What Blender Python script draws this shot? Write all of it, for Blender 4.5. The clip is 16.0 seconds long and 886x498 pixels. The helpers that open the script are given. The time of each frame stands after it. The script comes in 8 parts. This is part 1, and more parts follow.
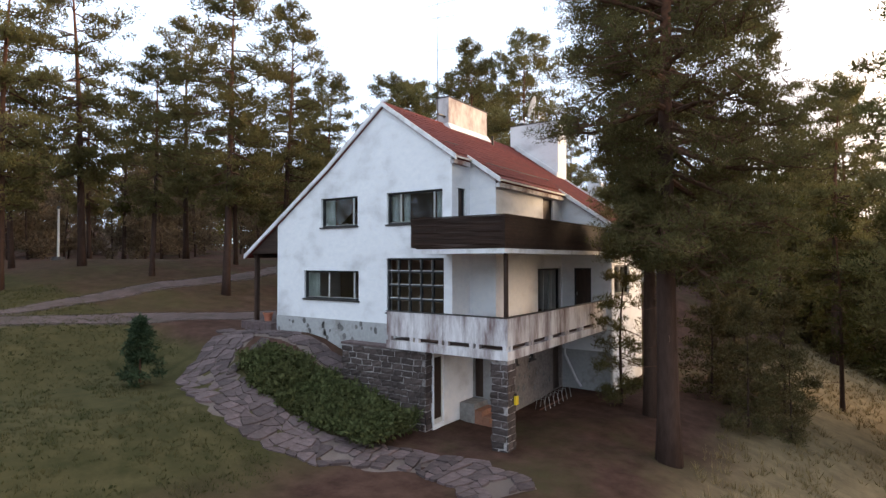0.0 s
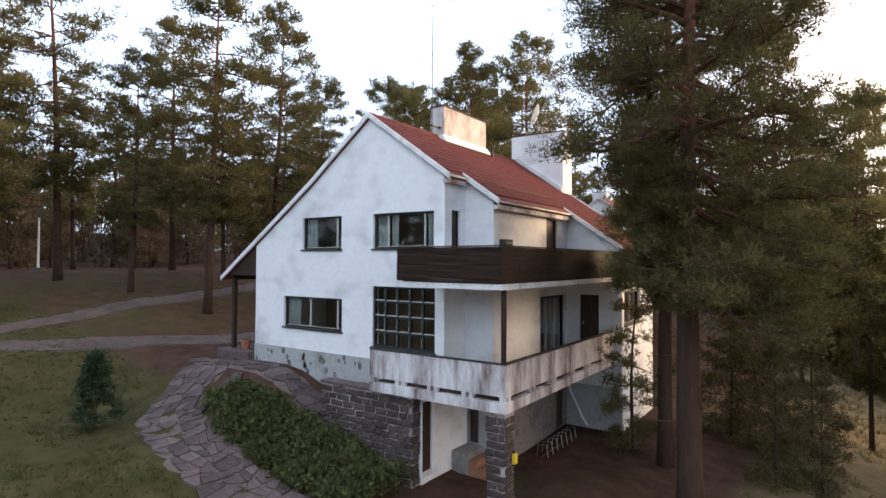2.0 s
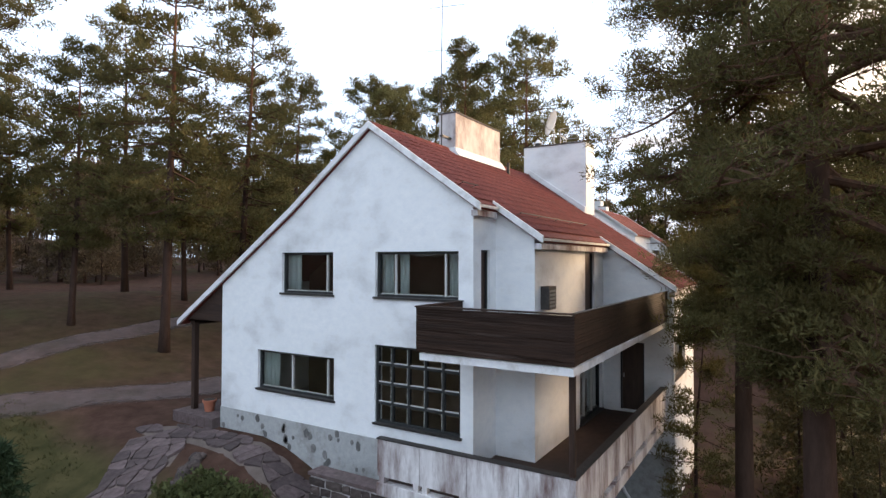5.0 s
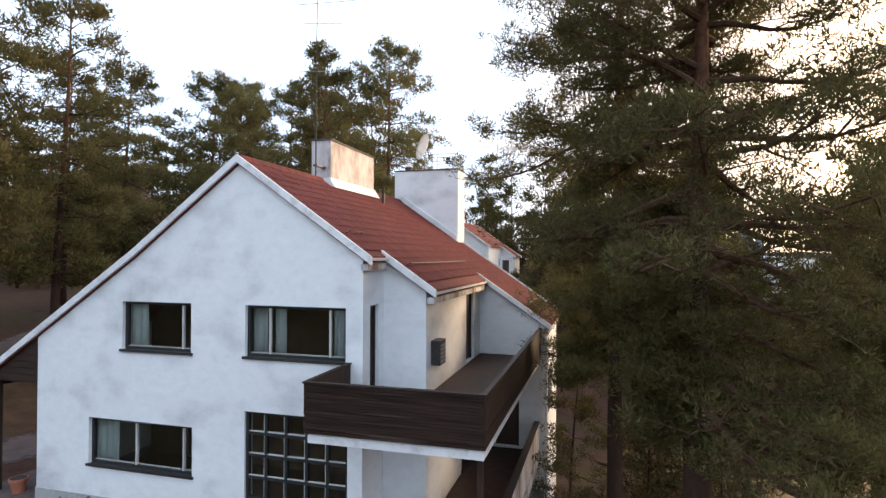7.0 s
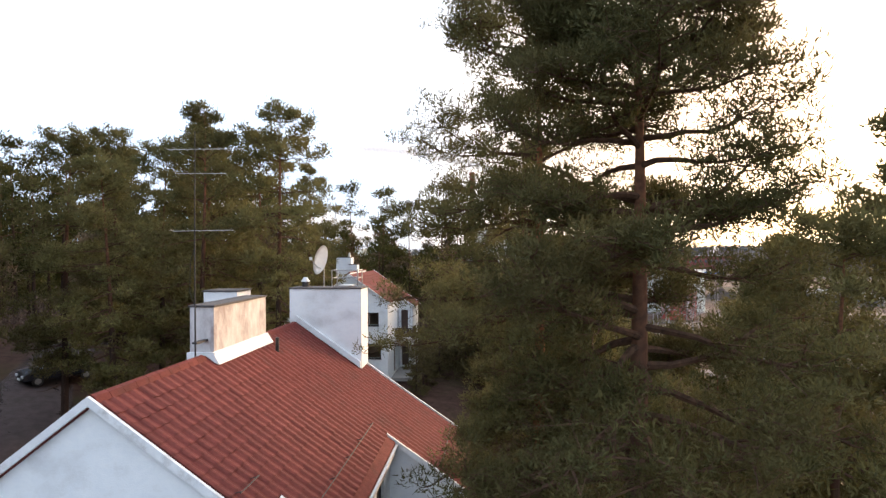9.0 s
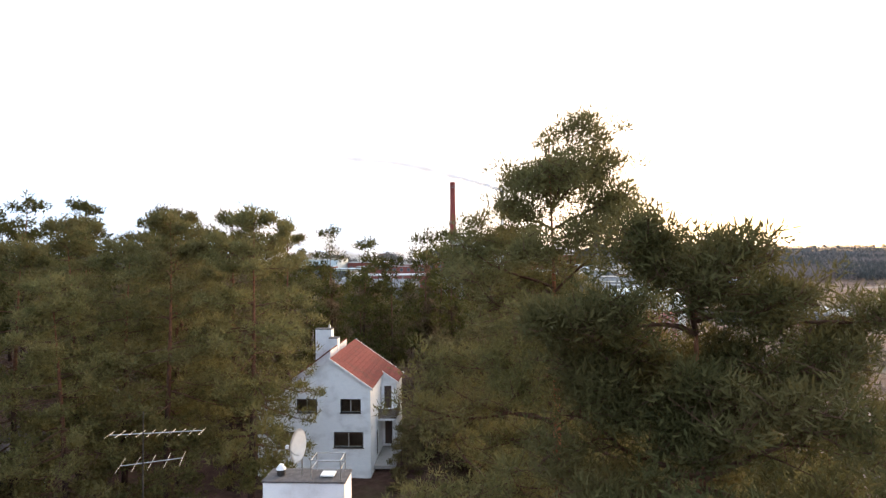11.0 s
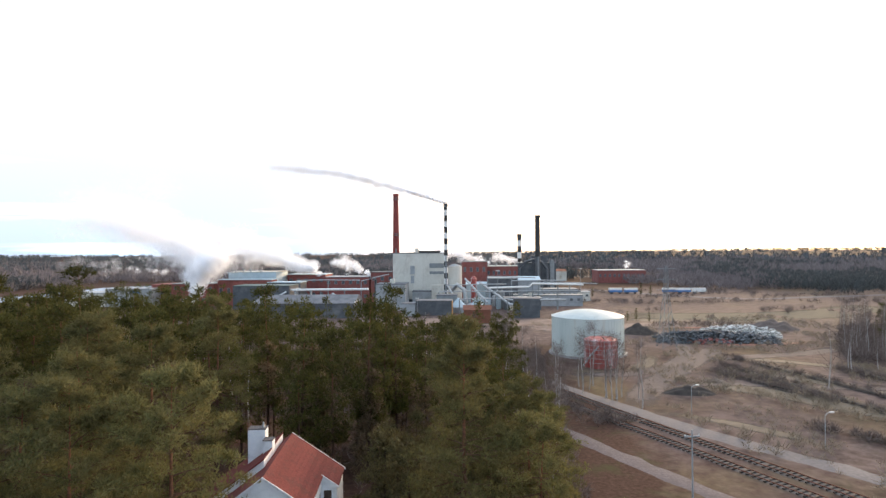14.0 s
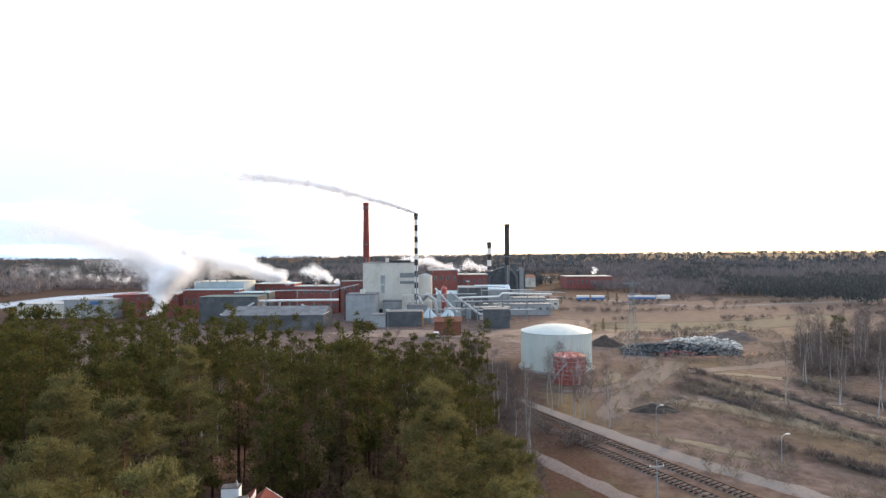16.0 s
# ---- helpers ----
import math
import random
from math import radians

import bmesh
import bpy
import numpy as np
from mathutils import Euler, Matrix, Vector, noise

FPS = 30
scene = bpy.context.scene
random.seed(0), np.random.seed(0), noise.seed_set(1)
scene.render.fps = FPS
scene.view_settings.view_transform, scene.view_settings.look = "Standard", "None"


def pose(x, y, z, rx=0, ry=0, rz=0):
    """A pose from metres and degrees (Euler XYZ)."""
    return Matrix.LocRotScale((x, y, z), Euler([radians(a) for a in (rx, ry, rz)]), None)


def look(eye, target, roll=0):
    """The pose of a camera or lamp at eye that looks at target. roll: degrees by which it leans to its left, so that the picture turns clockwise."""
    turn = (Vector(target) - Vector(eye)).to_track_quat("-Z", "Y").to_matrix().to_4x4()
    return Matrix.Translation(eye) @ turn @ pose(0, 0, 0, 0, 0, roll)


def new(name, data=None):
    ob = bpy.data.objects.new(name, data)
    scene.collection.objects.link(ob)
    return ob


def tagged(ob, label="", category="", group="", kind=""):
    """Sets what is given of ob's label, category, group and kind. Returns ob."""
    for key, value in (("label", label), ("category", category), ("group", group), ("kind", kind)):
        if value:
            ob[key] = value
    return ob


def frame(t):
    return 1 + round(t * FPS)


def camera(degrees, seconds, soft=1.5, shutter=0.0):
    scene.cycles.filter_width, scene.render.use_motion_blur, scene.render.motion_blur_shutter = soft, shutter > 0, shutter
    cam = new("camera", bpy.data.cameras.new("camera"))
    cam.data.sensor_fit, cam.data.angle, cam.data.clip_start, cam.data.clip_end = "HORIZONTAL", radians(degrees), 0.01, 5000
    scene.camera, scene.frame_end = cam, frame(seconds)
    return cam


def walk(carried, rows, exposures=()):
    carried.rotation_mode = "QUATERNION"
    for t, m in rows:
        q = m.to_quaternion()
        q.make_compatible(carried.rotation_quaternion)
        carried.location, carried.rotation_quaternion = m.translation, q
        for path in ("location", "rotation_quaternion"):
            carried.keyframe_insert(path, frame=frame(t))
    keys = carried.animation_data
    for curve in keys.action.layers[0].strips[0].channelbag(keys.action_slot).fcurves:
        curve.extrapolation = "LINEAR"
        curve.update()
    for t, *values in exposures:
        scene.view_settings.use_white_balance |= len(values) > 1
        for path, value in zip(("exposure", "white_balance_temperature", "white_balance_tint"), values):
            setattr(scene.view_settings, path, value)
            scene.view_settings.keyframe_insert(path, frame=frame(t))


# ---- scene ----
cam = camera(76.6, 16.0, soft=1.4)
PATH = [
    (0, (13.311, -15.58, 3.043), (12.18, -13.93, 3.081), -0.1),
    (0.5, (13.129, -15.186, 3.231), (11.999, -13.537, 3.268), 0.1),
    (1, (12.948, -14.699, 3.394), (11.812, -13.053, 3.435), 0.1),
    (1.5, (12.714, -14.259, 3.591), (11.579, -12.613, 3.637), 0.2),
    (2, (12.449, -13.74, 3.908), (11.312, -12.096, 3.953), 0.3),
    (2.5, (12.119, -13.226, 4.238), (10.982, -11.582, 4.279), 0.3),
    (3, (11.616, -12.827, 4.409), (10.481, -11.181, 4.462), 0.2),
    (3.5, (10.991, -12.28, 4.631), (9.849, -10.639, 4.681), 0.4),
    (6, (8.298, -11.025, 5.651), (7.369, -9.254, 5.686), 0.0),
    (6.5, (8.086, -10.947, 5.992), (7.259, -9.126, 6.022), 0.1),
    (7, (7.791, -10.809, 6.568), (7.246, -8.885, 6.591), 0.2),
    (7.5, (7.523, -10.631, 7.248), (7.247, -8.65, 7.271), 0.1),
    (8, (7.328, -10.262, 8.451), (7.126, -8.273, 8.467), 0.3),
    (8.5, (7.219, -9.8, 9.838), (7.035, -7.809, 9.844), 0.2),
    (9, (6.999, -9.318, 11.287), (6.83, -7.325, 11.294), -0.4),
    (9.5, (7.045, -9.053, 12.901), (6.882, -7.06, 12.907), -0.4),
    (10, (6.901, -8.494, 14.574), (6.745, -6.5, 14.577), -0.1),
    (10.2, (6.764, -8.222, 15.096), (6.62, -6.228, 15.104), -0.2),
    (12.3, (6.275, -5.441, 20.511), (6.254, -3.441, 20.52), -0.4),
    (12.5, (6.244, -5.158, 20.873), (6.242, -3.158, 20.882), -0.5),
    (13, (6.195, -4.94, 22.064), (6.246, -2.941, 22.075), -0.5),
    (13.5, (6.202, -4.757, 23.366), (6.286, -2.758, 23.376), -0.4),
    (14, (6.224, -4.745, 24.544), (6.33, -2.747, 24.555), -0.4),
    (14.5, (6.245, -4.899, 25.698), (6.375, -2.903, 25.709), -0.4),
    (15, (6.311, -5.228, 26.837), (6.472, -3.234, 26.849), -0.4),
    (15.5, (6.131, -5.53, 27.892), (6.326, -3.54, 27.907), -0.4),
    (16, (5.898, -5.561, 28.953), (6.111, -3.572, 28.971), -0.4),
]
walk(cam, [(t, look(eye, target, roll)) for t, eye, target, roll in PATH],
     [(0, 0.30, 6950, 16), (6, 0.28, 6900, 15), (8.5, 0.19, 6850, 15), (10.2, 0.36, 6800, 15), (12.5, 0.20, 6600, 13), (14, -0.02, 6550, 12), (16, -0.04, 6550, 12)])

# ---- light ----
SUN_AZ = radians(38)      # to the right of +y
GLOW_AZ = radians(48)
SUN_EL = radians(12)
world = bpy.data.worlds.new("sky")
scene.world = world
world.use_nodes = True
wn, wl = world.node_tree.nodes, world.node_tree.links
wn.clear()
w_out = wn.new("ShaderNodeOutputWorld")
w_bg = wn.new("ShaderNodeBackground")
w_sky = wn.new("ShaderNodeTexSky")
w_sky.sky_type = "NISHITA"
w_sky.sun_disc = False
w_sky.sun_elevation = SUN_EL
w_sky.sun_rotation = SUN_AZ
w_sky.altitude = 20
w_sky.dust_density = 2.0
w_mul = wn.new("ShaderNodeVectorMath")
w_mul.operation = "SCALE"
w_mul.inputs["Scale"].default_value = 0.12
w_noise = wn.new("ShaderNodeTexNoise")
w_noise.inputs["Scale"].default_value = 2.2
w_noise.inputs["Detail"].default_value = 5
w_coord = wn.new("ShaderNodeTexCoord")
w_map = wn.new("ShaderNodeMapping")
w_map.inputs["Scale"].default_value = (1.2, 1.2, 16)
w_ramp = wn.new("ShaderNodeValToRGB")
w_ramp.color_ramp.elements[0].position = 0.42
w_ramp.color_ramp.elements[0].color = (0.0, 0.0, 0.0, 1)
w_ramp.color_ramp.elements[1].position = 0.6
w_ramp.color_ramp.elements[1].color = (1.0, 1.0, 1.0, 1)
w_mix = wn.new("ShaderNodeMix")
w_mix.data_type = "RGBA"
# thin bright overcast, warm and brighter low round the hidden sun
w_dot = wn.new("ShaderNodeVectorMath")
w_dot.operation = "DOT_PRODUCT"
w_dot.inputs[1].default_value = (math.sin(GLOW_AZ), math.cos(GLOW_AZ), 0.06)
w_near = wn.new("ShaderNodeMapRange")
w_near.interpolation_type = "SMOOTHSTEP"
w_near.inputs["From Min"].default_value, w_near.inputs["From Max"].default_value = 0.45, 1.0
w_glow = wn.new("ShaderNodeMix")
w_glow.data_type = "RGBA"
w_glow.inputs["A"].default_value = (1.10, 1.40, 1.78, 1)
w_glow.inputs["B"].default_value = (3.9, 3.0, 2.1, 1)
wl.new(w_coord.outputs["Generated"], w_dot.inputs[0])
wl.new(w_dot.outputs["Value"], w_near.inputs["Value"])
wl.new(w_near.outputs["Result"], w_glow.inputs["Factor"])
wl.new(w_glow.outputs["Result"], w_mix.inputs["B"])
wl.new(w_coord.outputs["Generated"], w_map.inputs["Vector"])
wl.new(w_map.outputs["Vector"], w_noise.inputs["Vector"])
wl.new(w_noise.outputs["Fac"], w_ramp.inputs["Fac"])
# open streaks between the cloud banks low over the horizon, closed cloud above
w_sep = wn.new("ShaderNodeSeparateXYZ")
w_band = wn.new("ShaderNodeMapRange")
w_band.inputs["From Min"].default_value, w_band.inputs["From Max"].default_value = 0.03, 0.22
w_band.inputs["To Min"].default_value, w_band.inputs["To Max"].default_value = 0.66, 1.0
w_max = wn.new("ShaderNodeMath")
w_max.operation = "MAXIMUM"
wl.new(w_coord.outputs["Generated"], w_sep.inputs["Vector"])
wl.new(w_sep.outputs["Z"], w_band.inputs["Value"])
wl.new(w_ramp.outputs["Color"], w_max.inputs[0])
wl.new(w_band.outputs["Result"], w_max.inputs[1])
wl.new(w_max.outputs["Value"], w_mix.inputs["Factor"])
wl.new(w_sky.outputs["Color"], w_mul.inputs[0])
wl.new(w_mul.outputs["Vector"], w_mix.inputs["A"])
wl.new(w_mix.outputs["Result"], w_bg.inputs["Color"])
wl.new(w_bg.outputs["Background"], w_out.inputs["Surface"])
w_bg.inputs["Strength"].default_value = 1.0

sun_data = bpy.data.lights.new("sun", "SUN")
sun_data.energy = 5.0
sun_data.angle = radians(22.0)
sun_data.color = (1.0, 0.74, 0.47)
sun = new("sun", sun_data)
sun_dir = Vector((math.sin(SUN_AZ) * math.cos(SUN_EL), math.cos(SUN_AZ) * math.cos(SUN_EL), math.sin(SUN_EL)))
sun.matrix_world = look(sun_dir * 50 + Vector((0, 0, 40)), Vector((0, 0, 40)))

# ---- materials ----
def surface(name, c1, c2, scale=4.0, rough=0.85, metal=0.0, bump=0.15, bscale=60.0, c3=None, s3=0.6, low3=0.5, high3=0.7,
            stretch=(1, 1, 1), vary=0.0, spec=0.3, translucent=0.0):
    """Two colours mixed by fine noise, a third by large patches, with fine relief."""
    m = bpy.data.materials.new(name)
    m.use_nodes = True
    n, l = m.node_tree.nodes, m.node_tree.links
    b = n["Principled BSDF"]
    co = n.new("ShaderNodeTexCoord")
    mp = n.new("ShaderNodeMapping")
    mp.inputs["Scale"].default_value = stretch
    l.new(co.outputs["Object"], mp.inputs["Vector"])
    a = n.new("ShaderNodeTexNoise")
    a.inputs["Scale"].default_value = scale
    a.inputs["Detail"].default_value = 7
    a.inputs["Roughness"].default_value = 0.65
    l.new(mp.outputs["Vector"], a.inputs["Vector"])
    r = n.new("ShaderNodeValToRGB")
    r.color_ramp.elements[0].position, r.color_ramp.elements[1].position = 0.32, 0.68
    r.color_ramp.elements[0].color, r.color_ramp.elements[1].color = (*c1, 1), (*c2, 1)
    l.new(a.outputs["Fac"], r.inputs["Fac"])
    colour = r.outputs["Color"]
    if c3:
        g = n.new("ShaderNodeTexNoise")
        g.inputs["Scale"].default_value = s3
        g.inputs["Detail"].default_value = 8
        g.inputs["Roughness"].default_value = 0.7
        l.new(mp.outputs["Vector"], g.inputs["Vector"])
        k = n.new("ShaderNodeMapRange")
        k.inputs["From Min"].default_value, k.inputs["From Max"].default_value = low3, high3
        l.new(g.outputs["Fac"], k.inputs["Value"])
        x = n.new("ShaderNodeMix")
        x.data_type = "RGBA"
        x.inputs["B"].default_value = (*c3, 1)
        l.new(k.outputs["Result"], x.inputs["Factor"])
        l.new(colour, x.inputs["A"])
        colour = x.outputs["Result"]
    if vary:
        o = n.new("ShaderNodeObjectInfo")
        k2 = n.new("ShaderNodeMapRange")
        k2.inputs["To Min"].default_value, k2.inputs["To Max"].default_value = 1 - vary, 1 + vary
        l.new(o.outputs["Random"], k2.inputs["Value"])
        h = n.new("ShaderNodeHueSaturation")
        l.new(k2.outputs["Result"], h.inputs["Value"])
        l.new(colour, h.inputs["Color"])
        colour = h.outputs["Color"]
    l.new(colour, b.inputs["Base Color"])
    b.inputs["Roughness"].default_value = rough
    b.inputs["Metallic"].default_value = metal
    b.inputs["Specular IOR Level"].default_value = spec
    if bump:
        f = n.new("ShaderNodeTexNoise")
        f.inputs["Scale"].default_value = bscale
        f.inputs["Detail"].default_value = 4
        l.new(mp.outputs["Vector"], f.inputs["Vector"])
        u = n.new("ShaderNodeBump")
        u.inputs["Strength"].default_value = bump
        u.inputs["Distance"].default_value = 0.02
        l.new(f.outputs["Fac"], u.inputs["Height"])
        l.new(u.outputs["Normal"], b.inputs["Normal"])
    if translucent:
        tr = n.new("ShaderNodeBsdfTranslucent")
        l.new(colour, tr.inputs["Color"])
        ms = n.new("ShaderNodeMixShader")
        ms.inputs["Fac"].default_value = translucent
        l.new(b.outputs["BSDF"], ms.inputs[1])
        l.new(tr.outputs["BSDF"], ms.inputs[2])
        l.new(ms.outputs["Shader"], n["Material Output"].inputs["Surface"])
    return m


def foliage(name, c1, c2, c3, translucent=0.25):
    """Needles and leaves: colour differs from clump to clump and from tree to tree."""
    m = bpy.data.materials.new(name)
    m.use_nodes = True
    n, l = m.node_tree.nodes, m.node_tree.links
    b = n["Principled BSDF"]
    geo = n.new("ShaderNodeNewGeometry")
    r = n.new("ShaderNodeValToRGB")
    r.color_ramp.elements[0].color, r.color_ramp.elements[1].color = (*c1, 1), (*c2, 1)
    l.new(geo.outputs["Random Per Island"], r.inputs["Fac"])
    co = n.new("ShaderNodeTexCoord")
    g = n.new("ShaderNodeTexNoise")
    g.inputs["Scale"].default_value = 0.7
    g.inputs["Detail"].default_value = 3
    l.new(co.outputs["Object"], g.inputs["Vector"])
    k = n.new("ShaderNodeMapRange")
    k.inputs["From Min"].default_value, k.inputs["From Max"].default_value = 0.4, 0.7
    k.inputs["To Max"].default_value = 0.6
    l.new(g.outputs["Fac"], k.inputs["Value"])
    x = n.new("ShaderNodeMix")
    x.data_type = "RGBA"
    x.inputs["B"].default_value = (*c3, 1)
    l.new(k.outputs["Result"], x.inputs["Factor"])
    l.new(r.outputs["Color"], x.inputs["A"])
    o = n.new("ShaderNodeObjectInfo")
    k2 = n.new("ShaderNodeMapRange")
    k2.inputs["To Min"].default_value, k2.inputs["To Max"].default_value = 0.75, 1.25
    l.new(o.outputs["Random"], k2.inputs["Value"])
    h = n.new("ShaderNodeHueSaturation")
    l.new(k2.outputs["Result"], h.inputs["Value"])
    l.new(x.outputs["Result"], h.inputs["Color"])
    l.new(h.outputs["Color"], b.inputs["Base Color"])
    b.inputs["Roughness"].default_value = 0.7
    b.inputs["Specular IOR Level"].default_value = 0.08
    tr = n.new("ShaderNodeBsdfTranslucent")
    l.new(h.outputs["Color"], tr.inputs["Color"])
    ms = n.new("ShaderNodeMixShader")
    ms.inputs["Fac"].default_value = translucent
    l.new(b.outputs["BSDF"], ms.inputs[1])
    l.new(tr.outputs["BSDF"], ms.inputs[2])
    l.new(ms.outputs["Shader"], n["Material Output"].inputs["Surface"])
    return m


def glass_pane(name):
    m = bpy.data.materials.new(name)
    m.use_nodes = True
    n, l = m.node_tree.nodes, m.node_tree.links
    n.remove(n["Principled BSDF"])
    g = n.new("ShaderNodeBsdfGlossy")
    g.inputs["Roughness"].default_value = 0.02
    t = n.new("ShaderNodeBsdfTransparent")
    t.inputs["Color"].default_value = (0.93, 0.94, 0.93, 1)
    f = n.new("ShaderNodeLayerWeight")
    f.inputs["Blend"].default_value = 0.5
    pw = n.new("ShaderNodeMath")
    pw.operation = "POWER"
    pw.inputs[1].default_value = 4.0
    l.new(f.outputs["Facing"], pw.inputs[0])
    sc = n.new("ShaderNodeMath")
    sc.operation = "MULTIPLY_ADD"
    sc.inputs[1].default_value, sc.inputs[2].default_value = 0.9, 0.035
    l.new(pw.outputs["Value"], sc.inputs[0])
    ms = n.new("ShaderNodeMixShader")
    l.new(sc.outputs["Value"], ms.inputs["Fac"])
    l.new(t.outputs["BSDF"], ms.inputs[1])
    l.new(g.outputs["BSDF"], ms.inputs[2])
    l.new(ms.outputs["Shader"], n["Material Output"].inputs["Surface"])
    return m


def trunk_bark(name, low, mid, high, z1, z2):
    """Bark that turns from grey plates at the foot to orange flakes higher up."""
    m = surface(name, low, tuple(c * 1.7 for c in low), 9, 0.95, bump=0.7, bscale=14, stretch=(1, 1, 0.25), spec=0.1)
    n, l = m.node_tree.nodes, m.node_tree.links
    b = n["Principled BSDF"]
    old = b.inputs["Base Color"].links[0].from_socket
    co = n.new("ShaderNodeTexCoord")
    sx = n.new("ShaderNodeSeparateXYZ")
    l.new(co.outputs["Object"], sx.inputs["Vector"])
    g = n.new("ShaderNodeTexNoise")
    g.inputs["Scale"].default_value = 1.2
    l.new(co.outputs["Object"], g.inputs["Vector"])
    ad = n.new("ShaderNodeMath")
    ad.operation = "MULTIPLY_ADD"
    l.new(g.outputs["Fac"], ad.inputs[0])
    ad.inputs[1].default_value = 5.0
    l.new(sx.outputs["Z"], ad.inputs[2])
    k = n.new("ShaderNodeMapRange")
    k.inputs["From Min"].default_value, k.inputs["From Max"].default_value = z1 + 2.5, z2 + 2.5
    l.new(ad.outputs["Value"], k.inputs["Value"])
    f = n.new("ShaderNodeTexNoise")
    f.inputs["Scale"].default_value = 7
    f.inputs["Detail"].default_value = 5
    l.new(co.outputs["Object"], f.inputs["Vector"])
    r = n.new("ShaderNodeValToRGB")
    r.color_ramp.elements[0].position, r.color_ramp.elements[1].position = 0.35, 0.65
    r.color_ramp.elements[0].color, r.color_ramp.elements[1].color = (*mid, 1), (*high, 1)
    l.new(f.outputs["Fac"], r.inputs["Fac"])
    x = n.new("ShaderNodeMix")
    x.data_type = "RGBA"
    l.new(k.outputs["Result"], x.inputs["Factor"])
    l.new(old, x.inputs["A"])
    l.new(r.outputs["Color"], x.inputs["B"])
    l.new(x.outputs["Result"], b.inputs["Base Color"])
    return m


M_PLASTER = surface("white_plaster", (0.73, 0.75, 0.77), (0.82, 0.83, 0.83), 6, 0.9, bump=0.25, bscale=45,
                    c3=(0.34, 0.335, 0.34), s3=0.75, low3=0.50, high3=0.80, stretch=(0.65, 0.65, 1.0))
M_PLASTER_WORN = surface("worn_plaster", (0.52, 0.50, 0.50), (0.70, 0.68, 0.68), 7, 0.9, bump=0.35, bscale=30,
                         c3=(0.135, 0.078, 0.070), s3=1.5, low3=0.44, high3=0.66, stretch=(1, 1, 0.22))
M_CHIMNEY = surface("chimney_plaster", (0.48, 0.44, 0.43), (0.66, 0.63, 0.62), 5, 0.92, bump=0.35, bscale=30,
                    c3=(0.22, 0.16, 0.15), s3=1.5, low3=0.47, high3=0.74, stretch=(1, 1, 0.5))
M_PLINTH = surface("grey_plinth", (0.33, 0.34, 0.34), (0.42, 0.42, 0.41), 8, 0.95, bump=0.5, bscale=30,
                   c3=(0.22, 0.21, 0.19), s3=1.2)
M_PLINTH_STONE = surface("plinth_stone", (0.10, 0.10, 0.10), (0.20, 0.19, 0.18), 12, 0.9, bump=0.4, vary=0.3)
M_STONE = surface("wall_stone", (0.036, 0.027, 0.024), (0.092, 0.070, 0.064), 9, 0.95, bump=0.7, bscale=22, vary=0.35)
M_MORTAR = surface("mortar", (0.30, 0.27, 0.26), (0.50, 0.47, 0.46), 14, 0.95, bump=0.5, c3=(0.10, 0.085, 0.08), s3=1.3, low3=0.45, high3=0.6)
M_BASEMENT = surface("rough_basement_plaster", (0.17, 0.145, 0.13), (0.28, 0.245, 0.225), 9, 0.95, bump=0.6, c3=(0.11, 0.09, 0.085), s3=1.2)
M_FLAG = surface("flagstone", (0.056, 0.038, 0.037), (0.122, 0.088, 0.086), 7, 0.9, bump=0.7, bscale=18, vary=0.38,
                 c3=(0.075, 0.058, 0.054), s3=2.0)
M_TILE = surface("roof_tile", (0.110, 0.025, 0.020), (0.164, 0.041, 0.034), 5, 0.8, bump=0.3, bscale=40, vary=0.12,
                 c3=(0.070, 0.032, 0.026), s3=0.9, low3=0.50, high3=0.8, spec=0.15)
M_BARGE = surface("white_barge_board", (0.66, 0.67, 0.69), (0.78, 0.78, 0.78), 5, 0.6, bump=0.1, c3=(0.45, 0.43, 0.41), s3=2)
M_DARKWOOD = surface("dark_brown_wood", (0.020, 0.011, 0.008), (0.048, 0.026, 0.018), 7, 0.7, bump=0.4, bscale=20,
                     stretch=(0.15, 1, 1), vary=0.25)
M_DARKWOOD_V = surface("dark_wood_post", (0.020, 0.011, 0.008), (0.048, 0.026, 0.018), 9, 0.7, bump=0.4, stretch=(1, 1, 0.15))
M_FRAME = surface("window_frame_paint", (0.018, 0.020, 0.021), (0.035, 0.037, 0.037), 12, 0.45, bump=0.1)
M_SASH = surface("sash_paint", (0.50, 0.49, 0.46), (0.62, 0.61, 0.58), 12, 0.5, bump=0.1)
M_GLASS = glass_pane("window_glass")
M_CURTAIN = surface("curtain_cloth", (0.66, 0.74, 0.73), (0.78, 0.84, 0.83), 9, 0.9, bump=0.1, translucent=0.4)
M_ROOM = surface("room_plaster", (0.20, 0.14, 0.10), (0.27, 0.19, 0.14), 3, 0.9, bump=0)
M_FLOOR = surface("brown_deck", (0.050, 0.030, 0.024), (0.082, 0.050, 0.040), 5, 0.8, bump=0.2, c3=(0.05, 0.04, 0.036), s3=0.7)
M_DOOR = surface("brown_door", (0.045, 0.028, 0.022), (0.075, 0.048, 0.036), 8, 0.5, bump=0.2, stretch=(1, 1, 0.2))
M_CONCRETE = surface("concrete", (0.22, 0.21, 0.20), (0.32, 0.30, 0.28), 7, 0.95, bump=0.4, c3=(0.15, 0.13, 0.12), s3=1.4)
M_CAP = surface("chimney_cap_sheet", (0.045, 0.042, 0.042), (0.11, 0.10, 0.10), 6, 0.8, bump=0.2)
M_BRICK = surface("step_brick", (0.24, 0.11, 0.07), (0.34, 0.17, 0.11), 10, 0.9, bump=0.4, vary=0.25)
